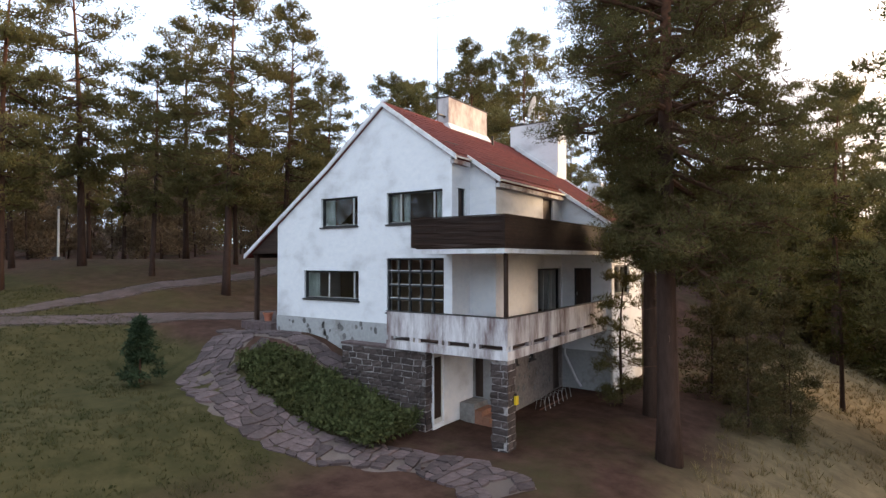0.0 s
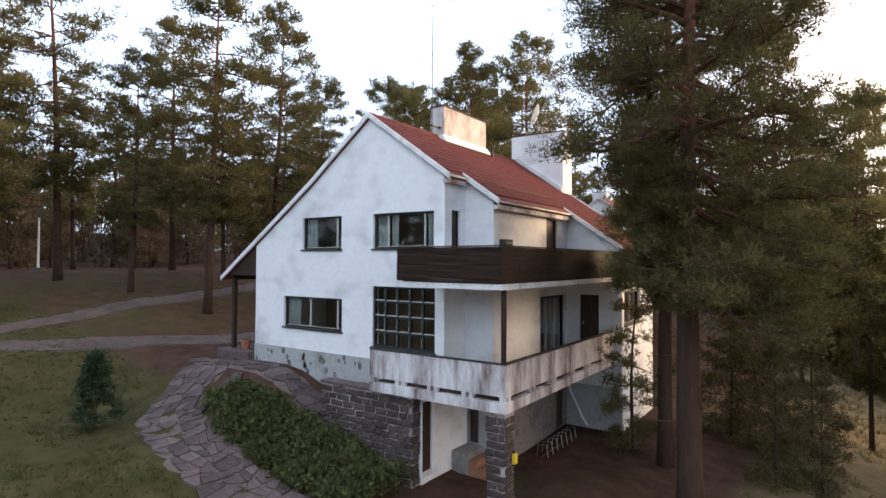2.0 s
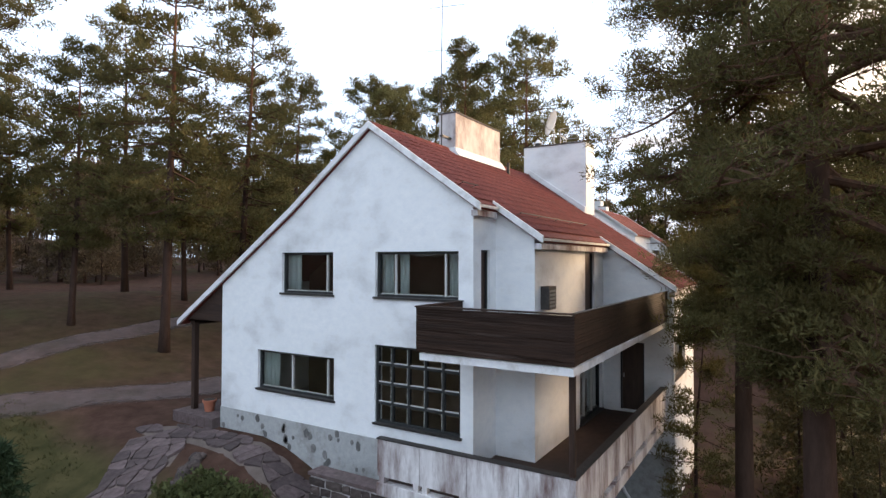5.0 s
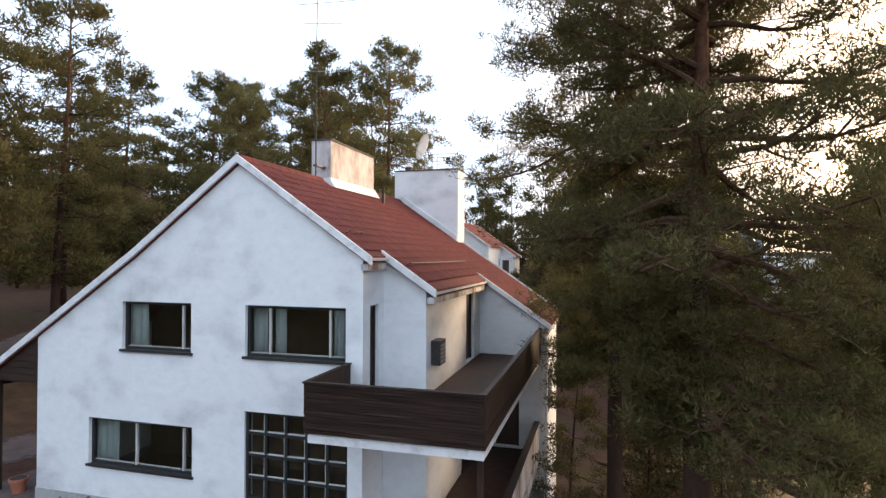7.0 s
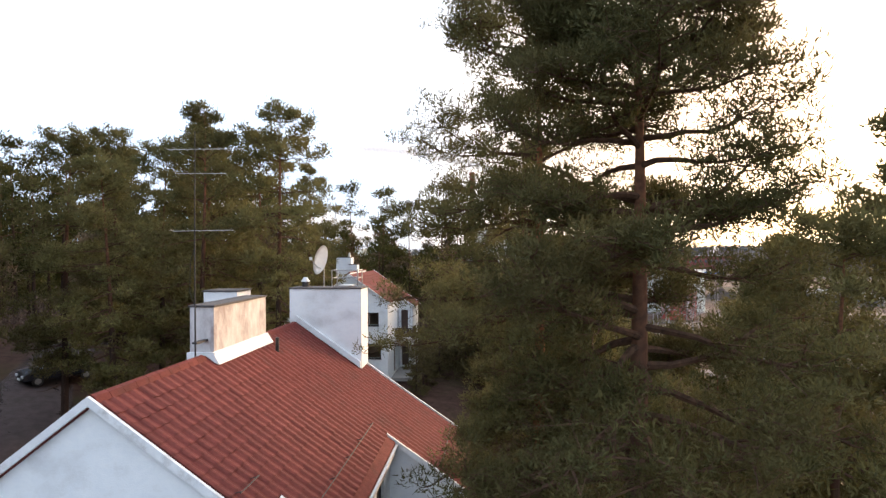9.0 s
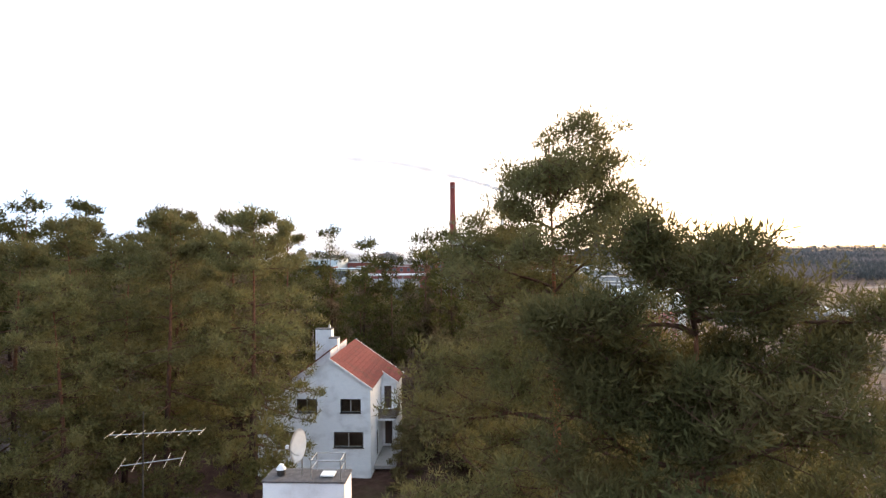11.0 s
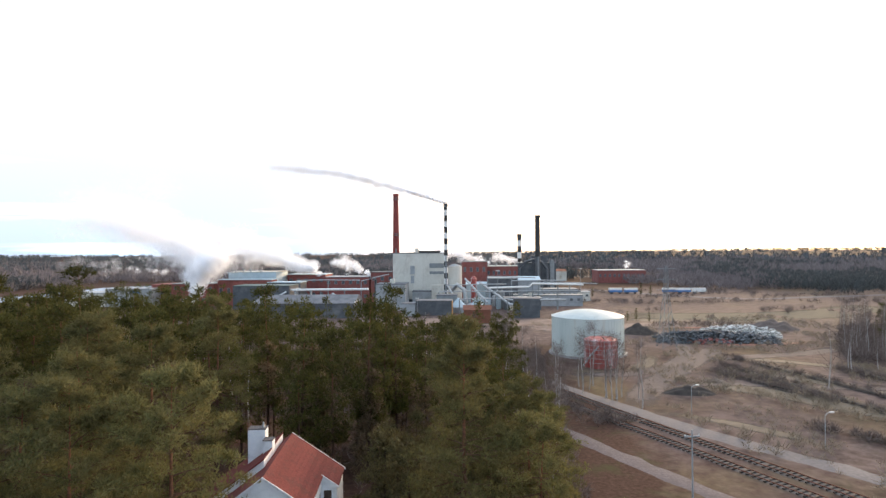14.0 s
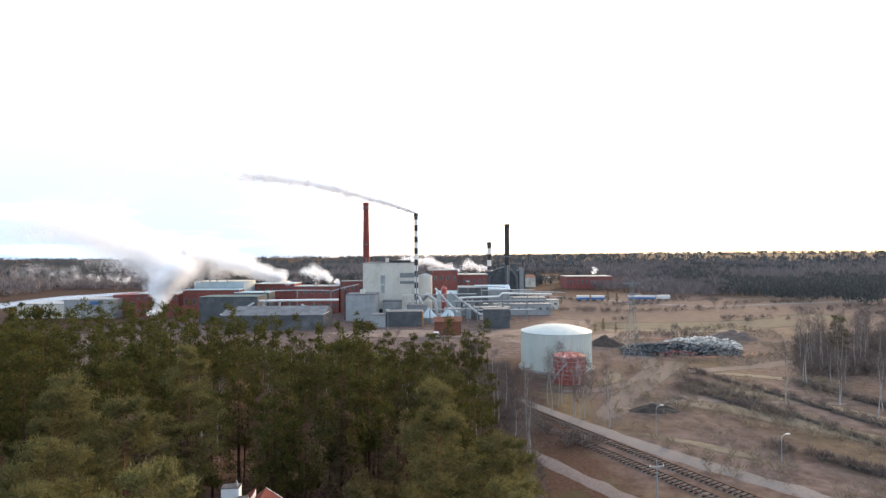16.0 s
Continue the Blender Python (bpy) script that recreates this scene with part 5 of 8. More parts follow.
rnd = random.Random(5)
spots = []
for gy in range(44, 202, 6):
    for gx in range(-192, 48, 6):
        x, y = gx + rnd.uniform(-2.6, 2.6), gy + rnd.uniform(-2.6, 2.6)
        if in_forest(x, y) and rnd.random() < 0.88 and all((x - a) ** 2 + (y - b) ** 2 > 9 for a, b, _ in mid_places):
            spots.append((x, y))
spots.sort(key=lambda p: math.hypot(p[0] - 2, p[1] - 10) + 0.4 * abs(p[0]))
far_pts = []
for i, (x, y) in enumerate(spots):
    s = rnd.uniform(0.80, 1.06) * (1 - 0.16 * smooth01(70, 130, y)) * (1 + 0.10 * smooth01(-20, -70, x))
    if i < 236:
        plant(FOREST[i % 5], x, y, s, rnd.uniform(0, 360), "dark green forest pine", "forest pines")
    else:
        z0, ht = ground_z(x, y), rnd.uniform(13.5, 18.5) * (1 + 0.2 * smooth01(-15, -70, x))
        rng = np.random.default_rng(i)
        k = 9
        hz = rng.uniform(0.45, 1.0, k)
        ang = rng.uniform(0, 6.28, k)
        rr = rng.uniform(0.2, 1.0, k) * 2.1 * (1.25 - hz)
        ce = np.stack((x + np.cos(ang) * rr, y + np.sin(ang) * rr, z0 + ht * hz), 1)
        ce[0] = (x, y, z0 + ht)
        far_pts.append(blades(rng, ce, rng.uniform(0.8, 1.4, k), 30, 0.8, 0.34))
        w = 0.16
        a = np.array(((x - w, y, z0), (x + w, y, z0), (x, y, z0 + ht)))
        b = np.array(((x, y - w, z0), (x, y + w, z0), (x, y, z0 + ht)))
        far_pts.append(a), far_pts.append(b)
if far_pts:
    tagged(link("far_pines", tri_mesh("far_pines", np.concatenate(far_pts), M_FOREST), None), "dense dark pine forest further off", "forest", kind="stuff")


def fir_mesh(seed, height, spread, count):
    rng = np.random.default_rng(seed)
    k = int(26 * height)
    hz = rng.uniform(0.04, 1, k) ** 0.9
    ang = rng.uniform(0, 6.28, k)
    rr = spread * (1.02 - hz) * rng.uniform(0.35, 1.0, k)
    ce = np.stack((np.cos(ang) * rr, np.sin(ang) * rr, hz * height), 1)
    return tri_mesh("crown", blades(rng, ce, np.full(k, 0.22), count, 0.16, 0.04, 0.5, 0.1), M_FIR)


young = thing("fir_tree", "small dense young spruce on the lawn", "tree", (-5.93, -5.66, ground_z(-5.93, -5.66)))
part("trunk", cyl(bmesh.new(), 0, 0, -0.1, 2.0, 0.05, 0.01, 7), M_LIMB, young)
link("crown", fir_mesh(3, 2.3, 0.95, 80), None, young)


for i, (x, y, s) in enumerate(((21.5, 14.7, 0.70), (24.5, 19.0, 0.68), (20.5, 19.5, 0.76), (26.5, 24.5, 0.70), (17.5, 17.0, 0.68), (15.6, 12.4, 0.56), (13.8, 15.8, 0.56), (23.0, 12.0, 0.72), (11.2, 20.5, 0.62))):
    plant(FOREST[i % 5], x, y, s, i * 77, "pine on the slope below the terrace", "slope pines")

# dense young conifers that close the slope behind the terrace, and woods behind the drive
YOUNG = [scots_pine(201 + i, 8.5 + 1.5 * i, 0.6, (2.2, 2.3, 2.0, 1.6, 1.1, 0.3), 0.11, 9, 4, 3, 2, 0.54, 15, 0.32, 0.115, (0.1, 0.1), inner=0.2, low_dead=0, fine=False, needles=M_UNDER) for i in range(3)]
rnd = random.Random(61)
for i in range(34):
    x = 3.5 + 18.5 * (i + rnd.random()) / 34
    y = 40 - 0.75 * max(0, x - 9) + rnd.uniform(-5, 8)
    plant(YOUNG[i % 3], x, y, rnd.uniform(0.75, 1.15), rnd.uniform(0, 360), "dense dark young conifer on the wooded slope", "slope thicket", "young_conifer")
for i, (x, y, f) in enumerate(((9.3, 9.8, 0.55), (10.7, 9.1, 0.48), (11.0, 6.4, 0.40), (9.9, 12.3, 0.62), (11.8, 11.0, 0.52), (12.2, 7.6, 0.34), (1.7, 34.2, 0.5), (2.7, 37.2, 0.6), (1.5, 31.4, 0.42))):
    plant(YOUNG[i % 3], x, y, f, i * 83, "bushy young pine growing in the shade near the house", "shade bushes", "young_conifer")
for i in range(28):
    x, y = -46 - rnd.uniform(0, 46), -42 + 100 * (i + rnd.random()) / 28
    plant((FOREST if i % 3 else YOUNG)[i % 3], x, y, rnd.uniform(0.85, 1.15), rnd.uniform(0, 360), "dark conifer in the woods beyond the drive", "drive woods", "conifer")
# thickets that close the view under the tall crowns, and pines behind the camera's start
rnd = random.Random(15)
for i in range(110):
    a = rnd.uniform(0, 1)
    x, y = (-40 - rnd.uniform(0, 30), -34 + a * 74) if i < 76 else (-36 + a * 22, 38 + rnd.uniform(-3, 8)) if i < 88 else (-12 + a * 36, 60 + rnd.uniform(-5, 9))
    plant(LOW[i % 3], x, y, rnd.uniform(0.8, 1.35), rnd.uniform(0, 360), "leafless brownish young tree of the thicket", "thicket trees", "young_tree")
# unseen ring of pines, added so the windows mirror dark trees, not sky
for i in range(46):
    a = -2.95 + (i % 23) * 0.117
    d = 36 + 14 * (i // 23) + rnd.uniform(0, 12)
    x, y = 10 + d * math.cos(a), -16 + d * math.sin(a)
    plant(FOREST[i % 5], x, y, rnd.uniform(0.85, 1.1), rnd.uniform(0, 360), "unseen forest pine behind the lawn, mirrored in the windows", "lawn edge pines")

# ---- the mill on the plain ----
PLAIN = -7.5
M_WHITE_CLAD = surface("white_cladding", (0.49, 0.46, 0.39), (0.60, 0.57, 0.50), 0.25, 0.8, bump=0, c3=(0.33, 0.29, 0.23), s3=0.12, stretch=(1, 1, 0.5))
M_GREY_CLAD = surface("grey_cladding", (0.26, 0.27, 0.27), (0.34, 0.35, 0.35), 0.3, 0.75, bump=0, c3=(0.20, 0.20, 0.20), s3=0.1)
M_DARK_CLAD = surface("dark_cladding", (0.055, 0.060, 0.066), (0.10, 0.105, 0.11), 0.3, 0.7, bump=0, c3=(0.15, 0.15, 0.15), s3=0.1)
M_REDBRICK = surface("red_brickwork", (0.175, 0.056, 0.047), (0.255, 0.090, 0.076), 0.5, 0.9, bump=0, c3=(0.13, 0.06, 0.05), s3=0.1)
M_PALEBLUE = surface("pale_blue_cladding", (0.34, 0.42, 0.45), (0.45, 0.53, 0.56), 0.2, 0.7, bump=0)
M_ROOFING = surface("bitumen_roofing", (0.10, 0.10, 0.105), (0.17, 0.17, 0.175), 0.3, 0.9, bump=0, c3=(0.23, 0.23, 0.23), s3=0.06)
M_STACK_RED = surface("red_brick_stack", (0.165, 0.036, 0.030), (0.235, 0.060, 0.050), 0.6, 0.9, bump=0)
M_BLACK = surface("black_paint", (0.025, 0.024, 0.024), (0.05, 0.047, 0.045), 1, 0.8, bump=0)
M_WHITE = surface("white_paint", (0.62, 0.60, 0.56), (0.72, 0.70, 0.66), 1, 0.8, bump=0)
M_TANK = surface("tank_paint", (0.40, 0.44, 0.40), (0.54, 0.57, 0.52), 0.35, 0.6, bump=0, c3=(0.36, 0.30, 0.20), s3=0.35, low3=0.55, high3=0.8, stretch=(1, 1, 0.15))
M_TANKTOP = surface("tank_dome", (0.30, 0.36, 0.36), (0.39, 0.44, 0.43), 0.5, 0.5, bump=0)
M_REDTANK = surface("red_tank_paint", (0.27, 0.050, 0.040), (0.36, 0.085, 0.066), 0.6, 0.7, bump=0, c3=(0.52, 0.44, 0.42), s3=0.6, low3=0.50, high3=0.66, stretch=(1, 1, 0.3))
M_RUST = surface("rusty_sheet", (0.125, 0.050, 0.032), (0.20, 0.082, 0.050), 0.7, 0.9, bump=0)
M_WATER = surface("river_water", (0.16, 0.15, 0.15), (0.20, 0.19, 0.19), 0.02, 0.25, bump=0, spec=0.6)
M_REED = surface("pale_field", (0.38, 0.31, 0.22), (0.48, 0.40, 0.30), 0.02, 0.95, bump=0)
M_REDSOIL = surface("red_soil", (0.24, 0.105, 0.065), (0.34, 0.165, 0.11), 0.3, 0.95, bump=0)
M_BLUE = surface("blue_paint", (0.05, 0.13, 0.30), (0.08, 0.18, 0.38), 1, 0.6, bump=0)
M_ORANGE = surface("orange_paint", (0.30, 0.15, 0.04), (0.38, 0.20, 0.06), 1, 0.6, bump=0)
M_GALV = surface("galvanised_pipe", (0.30, 0.31, 0.31), (0.42, 0.43, 0.42), 0.5, 0.5, metal=0.3, bump=0)
M_STEEL = surface("grey_steelwork", (0.16, 0.17, 0.17), (0.24, 0.25, 0.25), 0.5, 0.7, bump=0)
TURN = -6.0


def building(name, x, y, w, d, hgt, mat, label, roof_mat=M_ROOFING, bays=0, storeys=1, extra=(), pitch=0.0):
    """A hall with roof, parapet and rows of windows; x, y is the middle of its front."""
    b = thing(name, label, "factory building", (x, y, PLAIN), "mill buildings", TURN)
    part("wall", boxed(-w / 2, w / 2, 0, d, -1, hgt - 0.4), mat, b)
    if pitch:
        part("roof", prism(bmesh.new(), [(-0.4, hgt - 0.4), (d + 0.4, hgt - 0.4), (d / 2, hgt + pitch)], "x", -w / 2 - 0.4, w / 2 + 0.4), roof_mat, b)
    else:
        part("roof", boxed(-w / 2 - 0.2, w / 2 + 0.2, -0.2, d + 0.2, hgt - 0.4, hgt), roof_mat, b)
    for j in range(storeys if bays else 0):
        z = (j + 0.45) * hgt / storeys
        for i in range(bays):
            u = -w / 2 + (i + 0.25) * w / bays
            fr = part("window", boxed(u, u + 0.42 * w / bays, -0.06, 0.1, z, z + 0.24 * hgt / storeys), M_STEEL, b)
            part("pane", boxed(u + 0.12, u + 0.42 * w / bays - 0.12, -0.09, -0.062, z + 0.12, z + 0.24 * hgt / storeys - 0.12), M_DARK_CLAD, fr)
    for nm, e, m in extra:
        part(nm, boxed(*e), m, b)
    return b


def stack(name, x, y, hgt, r0, r1, bands, label, platform=None):
    """A chimney of stacked drums, with rims and platforms."""
    s = thing(name, label, "factory chimney", (x, y, PLAIN), "mill chimneys")
    n = len(bands)
    for i, m in enumerate(bands):
        a, b = i / n, (i + 1) / n
        part("shaft_band", cyl(bmesh.new(), 0, 0, hgt * a - (1 if i == 0 else 0), hgt * b, r0 + (r1 - r0) * a, r0 + (r1 - r0) * b, 20), m, s)
    part("rim", cyl(bmesh.new(), 0, 0, hgt - 1.2, hgt + 0.3, r1 * 1.2, r1 * 1.2, 20), bands[-1], s)
    for pz in platform or ():
        r = (r0 + (r1 - r0) * pz) * 1.5
        pl = part("platform", cyl(bmesh.new(), 0, 0, hgt * pz, hgt * pz + 0.35, r, r, 20), M_STEEL, s)
        part("rail", cyl(bmesh.new(), 0, 0, hgt * pz + 1.1, hgt * pz + 1.25, r, r, 20), M_STEEL, pl)
    part("ladder", boxed(-0.3, 0.3, -r0 - 0.25, -r0 * 0.6, 0, hgt * 0.5), M_STEEL, s)
    return s


building("boiler_house", 9.4, 331, 31, 26, 31.7, M_WHITE_CLAD, "tall pale boiler house with stained walls",
         extra=(("wall_vent", (-5.0, -2.4, -0.5, 0.3, 19, 24), M_GREY_CLAD), ("wall_vent", (-4.7, -2.7, -0.4, 0.3, 13.5, 18), M_GREY_CLAD),
                ("louvre", (6.5, 15.0, -0.3, 0.3, 22.6, 25.4), M_STEEL), ("louvre", (6.5, 15.0, -0.3, 0.3, 19.0, 20.6), M_STEEL),
                ("roof_vent", (-2.5, -0.6, 4, 6, 31.7, 34.4), M_WHITE_CLAD), ("roof_rail", (0, 13, 1, 1.3, 31.7, 32.9), M_BLACK),
                ("annex", (-3, 15, -8, -0.02, -1, 9), M_GREY_CLAD), ("annex_roof", (-3.2, 15.2, -8.2, 0.0, 9, 9.5), M_ROOFING),
                ("annex", (8.5, 15.4, -12, -8.02, -1, 13), M_WHITE_CLAD), ("gate", (-7, -3.4, -0.3, 0.2, 0, 4), M_DARK_CLAD)))
building("turbine_hall", -6.5, 306.7, 16.5, 18, 14.6, M_GREY_CLAD, "grey block with a dark flat roof",
         extra=(("stair_tower", (-9.2, -8.3, 2, 5, -1, 17), M_BLACK), ("roof_unit", (-1, 1.5, 5, 8, 14.6, 17), M_WHITE_CLAD)))
stack("brick_chimney", -4.6, 352, 68.9, 2.6, 1.55, [M_STACK_RED] * 6, "tall tapering red brick factory chimney", (0.62, 0.95))
stack("striped_chimney", 25.2, 322, 60, 1.15, 1.0, [M_WHITE if i % 2 == 0 else M_BLACK for i in range(18)], "slim black and white banded chimney", (0.4, 0.97))
stack("striped_chimney", 86.8, 418, 45, 1.6, 1.5, [M_WHITE if i % 2 == 0 else M_BLACK for i in range(10)], "stout black and white banded chimney", (0.95,))
stack("dark_chimney", 92.7, 382, 56.9, 1.9, 1.6, [M_DARK_CLAD, M_DARK_CLAD, M_BLACK, M_BLACK], "dark steel chimney with a heavy rim", (0.6,))
building("brick_hall", 47.5, 372, 17, 24, 25.7, M_REDBRICK, "red brick mill hall", M_GREY_CLAD, 4, 2)
building("brick_hall", 68.1, 385, 22, 20, 22.1, M_REDBRICK, "long red brick mill hall with a pale roof", M_WHITE_CLAD, 6, 2)
building("recovery_boiler", 93.4, 388, 27, 22, 24.0, M_DARK_CLAD, "dark recovery boiler house", M_DARK_CLAD,
         extra=(("roof_unit", (-3, 8, 4, 14, 24, 29), M_DARK_CLAD), ("duct", (9, 12, -2, 4, 0, 26), M_STEEL)))
building("grey_shed", 60.8, 335, 18, 16, 16.0, M_DARK_CLAD, "dark grey process hall", M_GREY_CLAD, 3, 1)
building("grey_shed", 76, 350, 22, 18, 14.0, M_GREY_CLAD, "grey process hall with a pale roof", M_PALEBLUE, pitch=2.0)
building("grey_shed", 61, 264, 12.4, 8, 9.4, M_DARK_CLAD, "dark grey box-shaped transformer building")
building("office", 97.3, 341, 22, 12, 8.6, M_GREY_CLAD, "low grey office with window bands", M_STEEL, 7, 1, extra=(("loading_bay", (-9, -3, -0.4, 0.1, 0, 3), M_REDBRICK),))
building("office", 88, 320, 34, 9, 6.5, M_GREY_CLAD, "low grey workshop range", M_STEEL, 8, 1)
building("grey_shed", 16.3, 277.5, 18, 10, 7.7, M_DARK_CLAD, "long low dark shed", extra=(("end_wall", (9.0, 9.4, 0, 10, 0, 7.3), M_ORANGE),))
building("grey_shed", 3.5, 276.7, 6.8, 8, 6.5, M_GREY_CLAD, "small grey flat-roofed kiosk")
building("rusty_shed", 34.5, 244, 12, 9, 6.6, M_RUST, "rusty orange chip shelter", M_RUST, pitch=1.4)
building("warehouse", 215.6, 549, 47, 30, 12.7, M_REDBRICK, "long red brick warehouse", M_GREY_CLAD, 10, 1)
building("warehouse", 150, 590, 40, 25, 11, M_WHITE_CLAD, "pale warehouse far behind", M_RUST, pitch=2)
building("white_shed", -166.4, 345, 29, 20, 11.2, M_GREY_CLAD, "long pale grey mill shed", M_GREY_CLAD, extra=(("sign_panel", (1, 7, -0.2, 0.0, 8, 10), M_BLUE),))
building("white_shed", -190, 350, 40, 20, 8.5, M_WHITE_CLAD, "low whitish mill shed", M_GREY_CLAD)
building("brick_hall", -149.8, 353, 14, 20, 13.1, M_REDBRICK, "red brick mill hall", M_REDBRICK, 3, 1)
building("brick_hall", -128, 345, 26, 20, 14, M_REDBRICK, "red brick pulp hall", M_GREY_CLAD, 6, 2)
building("brick_hall", -94.8, 337, 33, 9, 16.5, M_REDBRICK, "red brick machine hall", M_PALEBLUE, 7, 1)
building("blue_hall", -93.3, 348, 30, 22, 20.7, M_PALEBLUE, "pale blue upper machine hall", M_WHITE_CLAD, 6, 1)
building("conveyor_hall", -48, 276, 50, 22, 7.5, M_DARK_CLAD, "wide hall with a grey pitched roof", M_ROOFING, pitch=3.2,
         extra=(("roof_edge", (-25.6, -25.2, -0.2, 11, 7.6, 7.9), M_WHITE), ("roof_edge", (25.2, 25.6, -0.2, 11, 7.6, 7.9), M_WHITE)))
building("brick_hall", -63.2, 364, 25, 18, 18.3, M_REDBRICK, "red brick hall with roof vents", M_PALEBLUE, 5, 2)
building("brick_hall", -35.4, 351, 28, 18, 17, M_REDBRICK, "red brick hall with dark windows", M_GREY_CLAD, 6, 2)
building("grey_shed", -70, 330, 20, 12, 15, M_DARK_CLAD, "dark bleaching plant hall", M_PALEBLUE)

building("brick_hall", -13, 347, 15, 14, 20, M_REDBRICK, "narrow red brick hall beside the boiler house", M_ROOFING, 3, 2)
building("green_roof_hall", -76, 303, 31, 16, 14.6, M_DARK_CLAD, "flat dark green roofed bale hall", surface("green_roofing", (0.07, 0.10, 0.095), (0.11, 0.14, 0.13), 0.3, 0.8, bump=0))
building("blue_hall", 46, 348, 13, 10, 11.5, M_PALEBLUE, "small pale blue process hall", M_PALEBLUE, pitch=1.5)
building("grey_shed", 44, 300, 9, 7, 6.5, M_PALEBLUE, "small pale blue pump house", M_GREY_CLAD)
building("grey_shed", 66, 300, 20, 9, 6.8, M_DARK_CLAD, "dark low switchgear hall", M_STEEL, 5, 1)
building("white_shed", 112, 352, 16, 9, 6.0, M_WHITE_CLAD, "small whitish loading shed", M_GREY_CLAD, 4, 1)
building("grey_shed", 24, 296, 11, 8, 9.0, M_STEEL, "grey screening house with stained walls", M_ROOFING)
clutter = random.Random(33)
for i in range(26):
    x = clutter.uniform(18, 84)
    y = 300 + clutter.uniform(-14, 34)
    w, d, hg = clutter.uniform(1.5, 4.5), clutter.uniform(1.5, 4), clutter.uniform(3, 9)
    if i % 3 == 0:
        u = thing("process_vessel", "small upright process vessel with a domed lid", "vessel", (x, y, PLAIN), "process vessels", TURN)
        part("body", cyl(bmesh.new(), 0, 0, -0.3, hg, w / 2, w / 2, 14), (M_GALV, M_WHITE_CLAD, M_STEEL)[i % 2], u, smooth=False)
        part("lid", cyl(bmesh.new(), 0, 0, hg, hg + 0.6, w / 2 + 0.1, w / 5, 14), M_GREY_CLAD, u)
    else:
        u = thing("machine_house", "small sheet-clad machine house among the pipes", "machine house", (x, y, PLAIN), "machine houses", TURN)
        part("wall", boxed(-w / 2, w / 2, 0, d, -0.3, hg - 0.3), (M_GREY_CLAD, M_DARK_CLAD, M_PALEBLUE, M_STEEL)[i % 4], u)
        part("roof", boxed(-w / 2 - 0.2, w / 2 + 0.2, -0.2, d + 0.2, hg - 0.3, hg), (M_ROOFING, M_WHITE_CLAD, M_STEEL)[i % 3], u)
        part("roof_vent", cyl(bmesh.new(), 0, d / 2, hg, hg + 1.2, 0.35, 0.3, 10), M_GALV, u)
for i in range(30):
    bx, by, top = clutter.choice(((-94, 345, 20.5), (-63, 372, 18), (-35, 358, 16.8), (9, 340, 31.5), (47, 380, 25.6), (68, 392, 22), (93, 396, 24), (-128, 352, 13.8), (76, 360, 14), (-46, 280, 11)))
    u = thing("roof_vent", "galvanised ventilation hood on a mill roof", "vent", (bx + clutter.uniform(-10, 10), by + clutter.uniform(-3, 6), PLAIN + top - 0.3), "roof vents", TURN)
    h2 = clutter.uniform(1.0, 2.6)
    part("neck", cyl(bmesh.new(), 0, 0, 0, h2, 0.5, 0.5, 10), M_GALV, u)
    part("hood", cyl(bmesh.new(), 0, 0, h2, h2 + 0.5, 0.9, 0.4, 10), M_STEEL, u)

silo = thing("silo", "pale round storage silo", "silo", (31, 330, PLAIN))
part("body", cyl(bmesh.new(), 0, 0, -1, 23.5, 4.2, 4.2, 24), M_WHITE_CLAD, silo)
part("roof", cyl(bmesh.new(), 0, 0, 23.5, 25, 4.3, 0.5, 24), M_GREY_CLAD, silo)
silo2 = thing("silo", "small red process vessel", "silo", (41, 318, PLAIN))
part("body", cyl(bmesh.new(), 0, 0, -1, 16.5, 1.7, 1.7, 20), M_REDTANK, silo2)
part("roof", cyl(bmesh.new(), 0, 0, 16.5, 18, 1.75, 0.6, 20), M_REDTANK, silo2)
for k, (x, y) in enumerate(((30, 292), (40, 290))):
    ch = thing("chip_heap_cover", "conical pale chip store roof", "silo", (x, y, PLAIN))
    part("body", cyl(bmesh.new(), 0, 0, -1, 3, 4.2, 4.2, 20), M_GREY_CLAD, ch)
    part("roof", cyl(bmesh.new(), 0, 0, 3, 7.6, 4.5, 0.5, 20), M_PALEBLUE, ch)


def pipe(name, pts, r, mat, label, legs=True):
    p = thing(name, label, "pipeline", (0, 0, 0), "mill pipes")
    part("pipe", tube(bmesh.new(), pts, r, 8), mat, p)
    if legs:
        for (ax, ay, az), (bx, by, bz) in zip(pts, pts[1:]):
            n = max(1, int(math.dist((ax, ay), (bx, by)) / 12))
            for i in range(n):
                x, y, z = ax + (bx - ax) * i / n, ay + (by - ay) * i / n, az + (bz - az) * i / n
                if z - PLAIN > 2 and math.dist((ax, ay), (bx, by)) > 3:
                    part("leg", boxed(x - 0.25, x + 0.25, y - 0.25, y + 0.25, PLAIN - 0.5, z - r * 0.8), M_STEEL, p)
    return p


pipe("pipe_bridge", [(48, 305, 4.5), (70, 303, 5.0), (72, 303, 6.8), (100, 301, 6.0)], 0.55, M_WHITE, "white insulated pipe bridge")
pipe("pipe_bridge", [(46, 302, 2.6), (98, 299, 2.6)], 0.45, M_STEEL, "grey steel pipe bridge")
pipe("pipe_bridge", [(55, 285, -0.5), (85, 282, -0.5)], 0.5, M_GALV, "low pale insulated pipe")
pipe("conveyor", [(-70, 305, 4.5), (-18, 300, 4.8)], 0.65, M_WHITE, "pale covered chip conveyor")
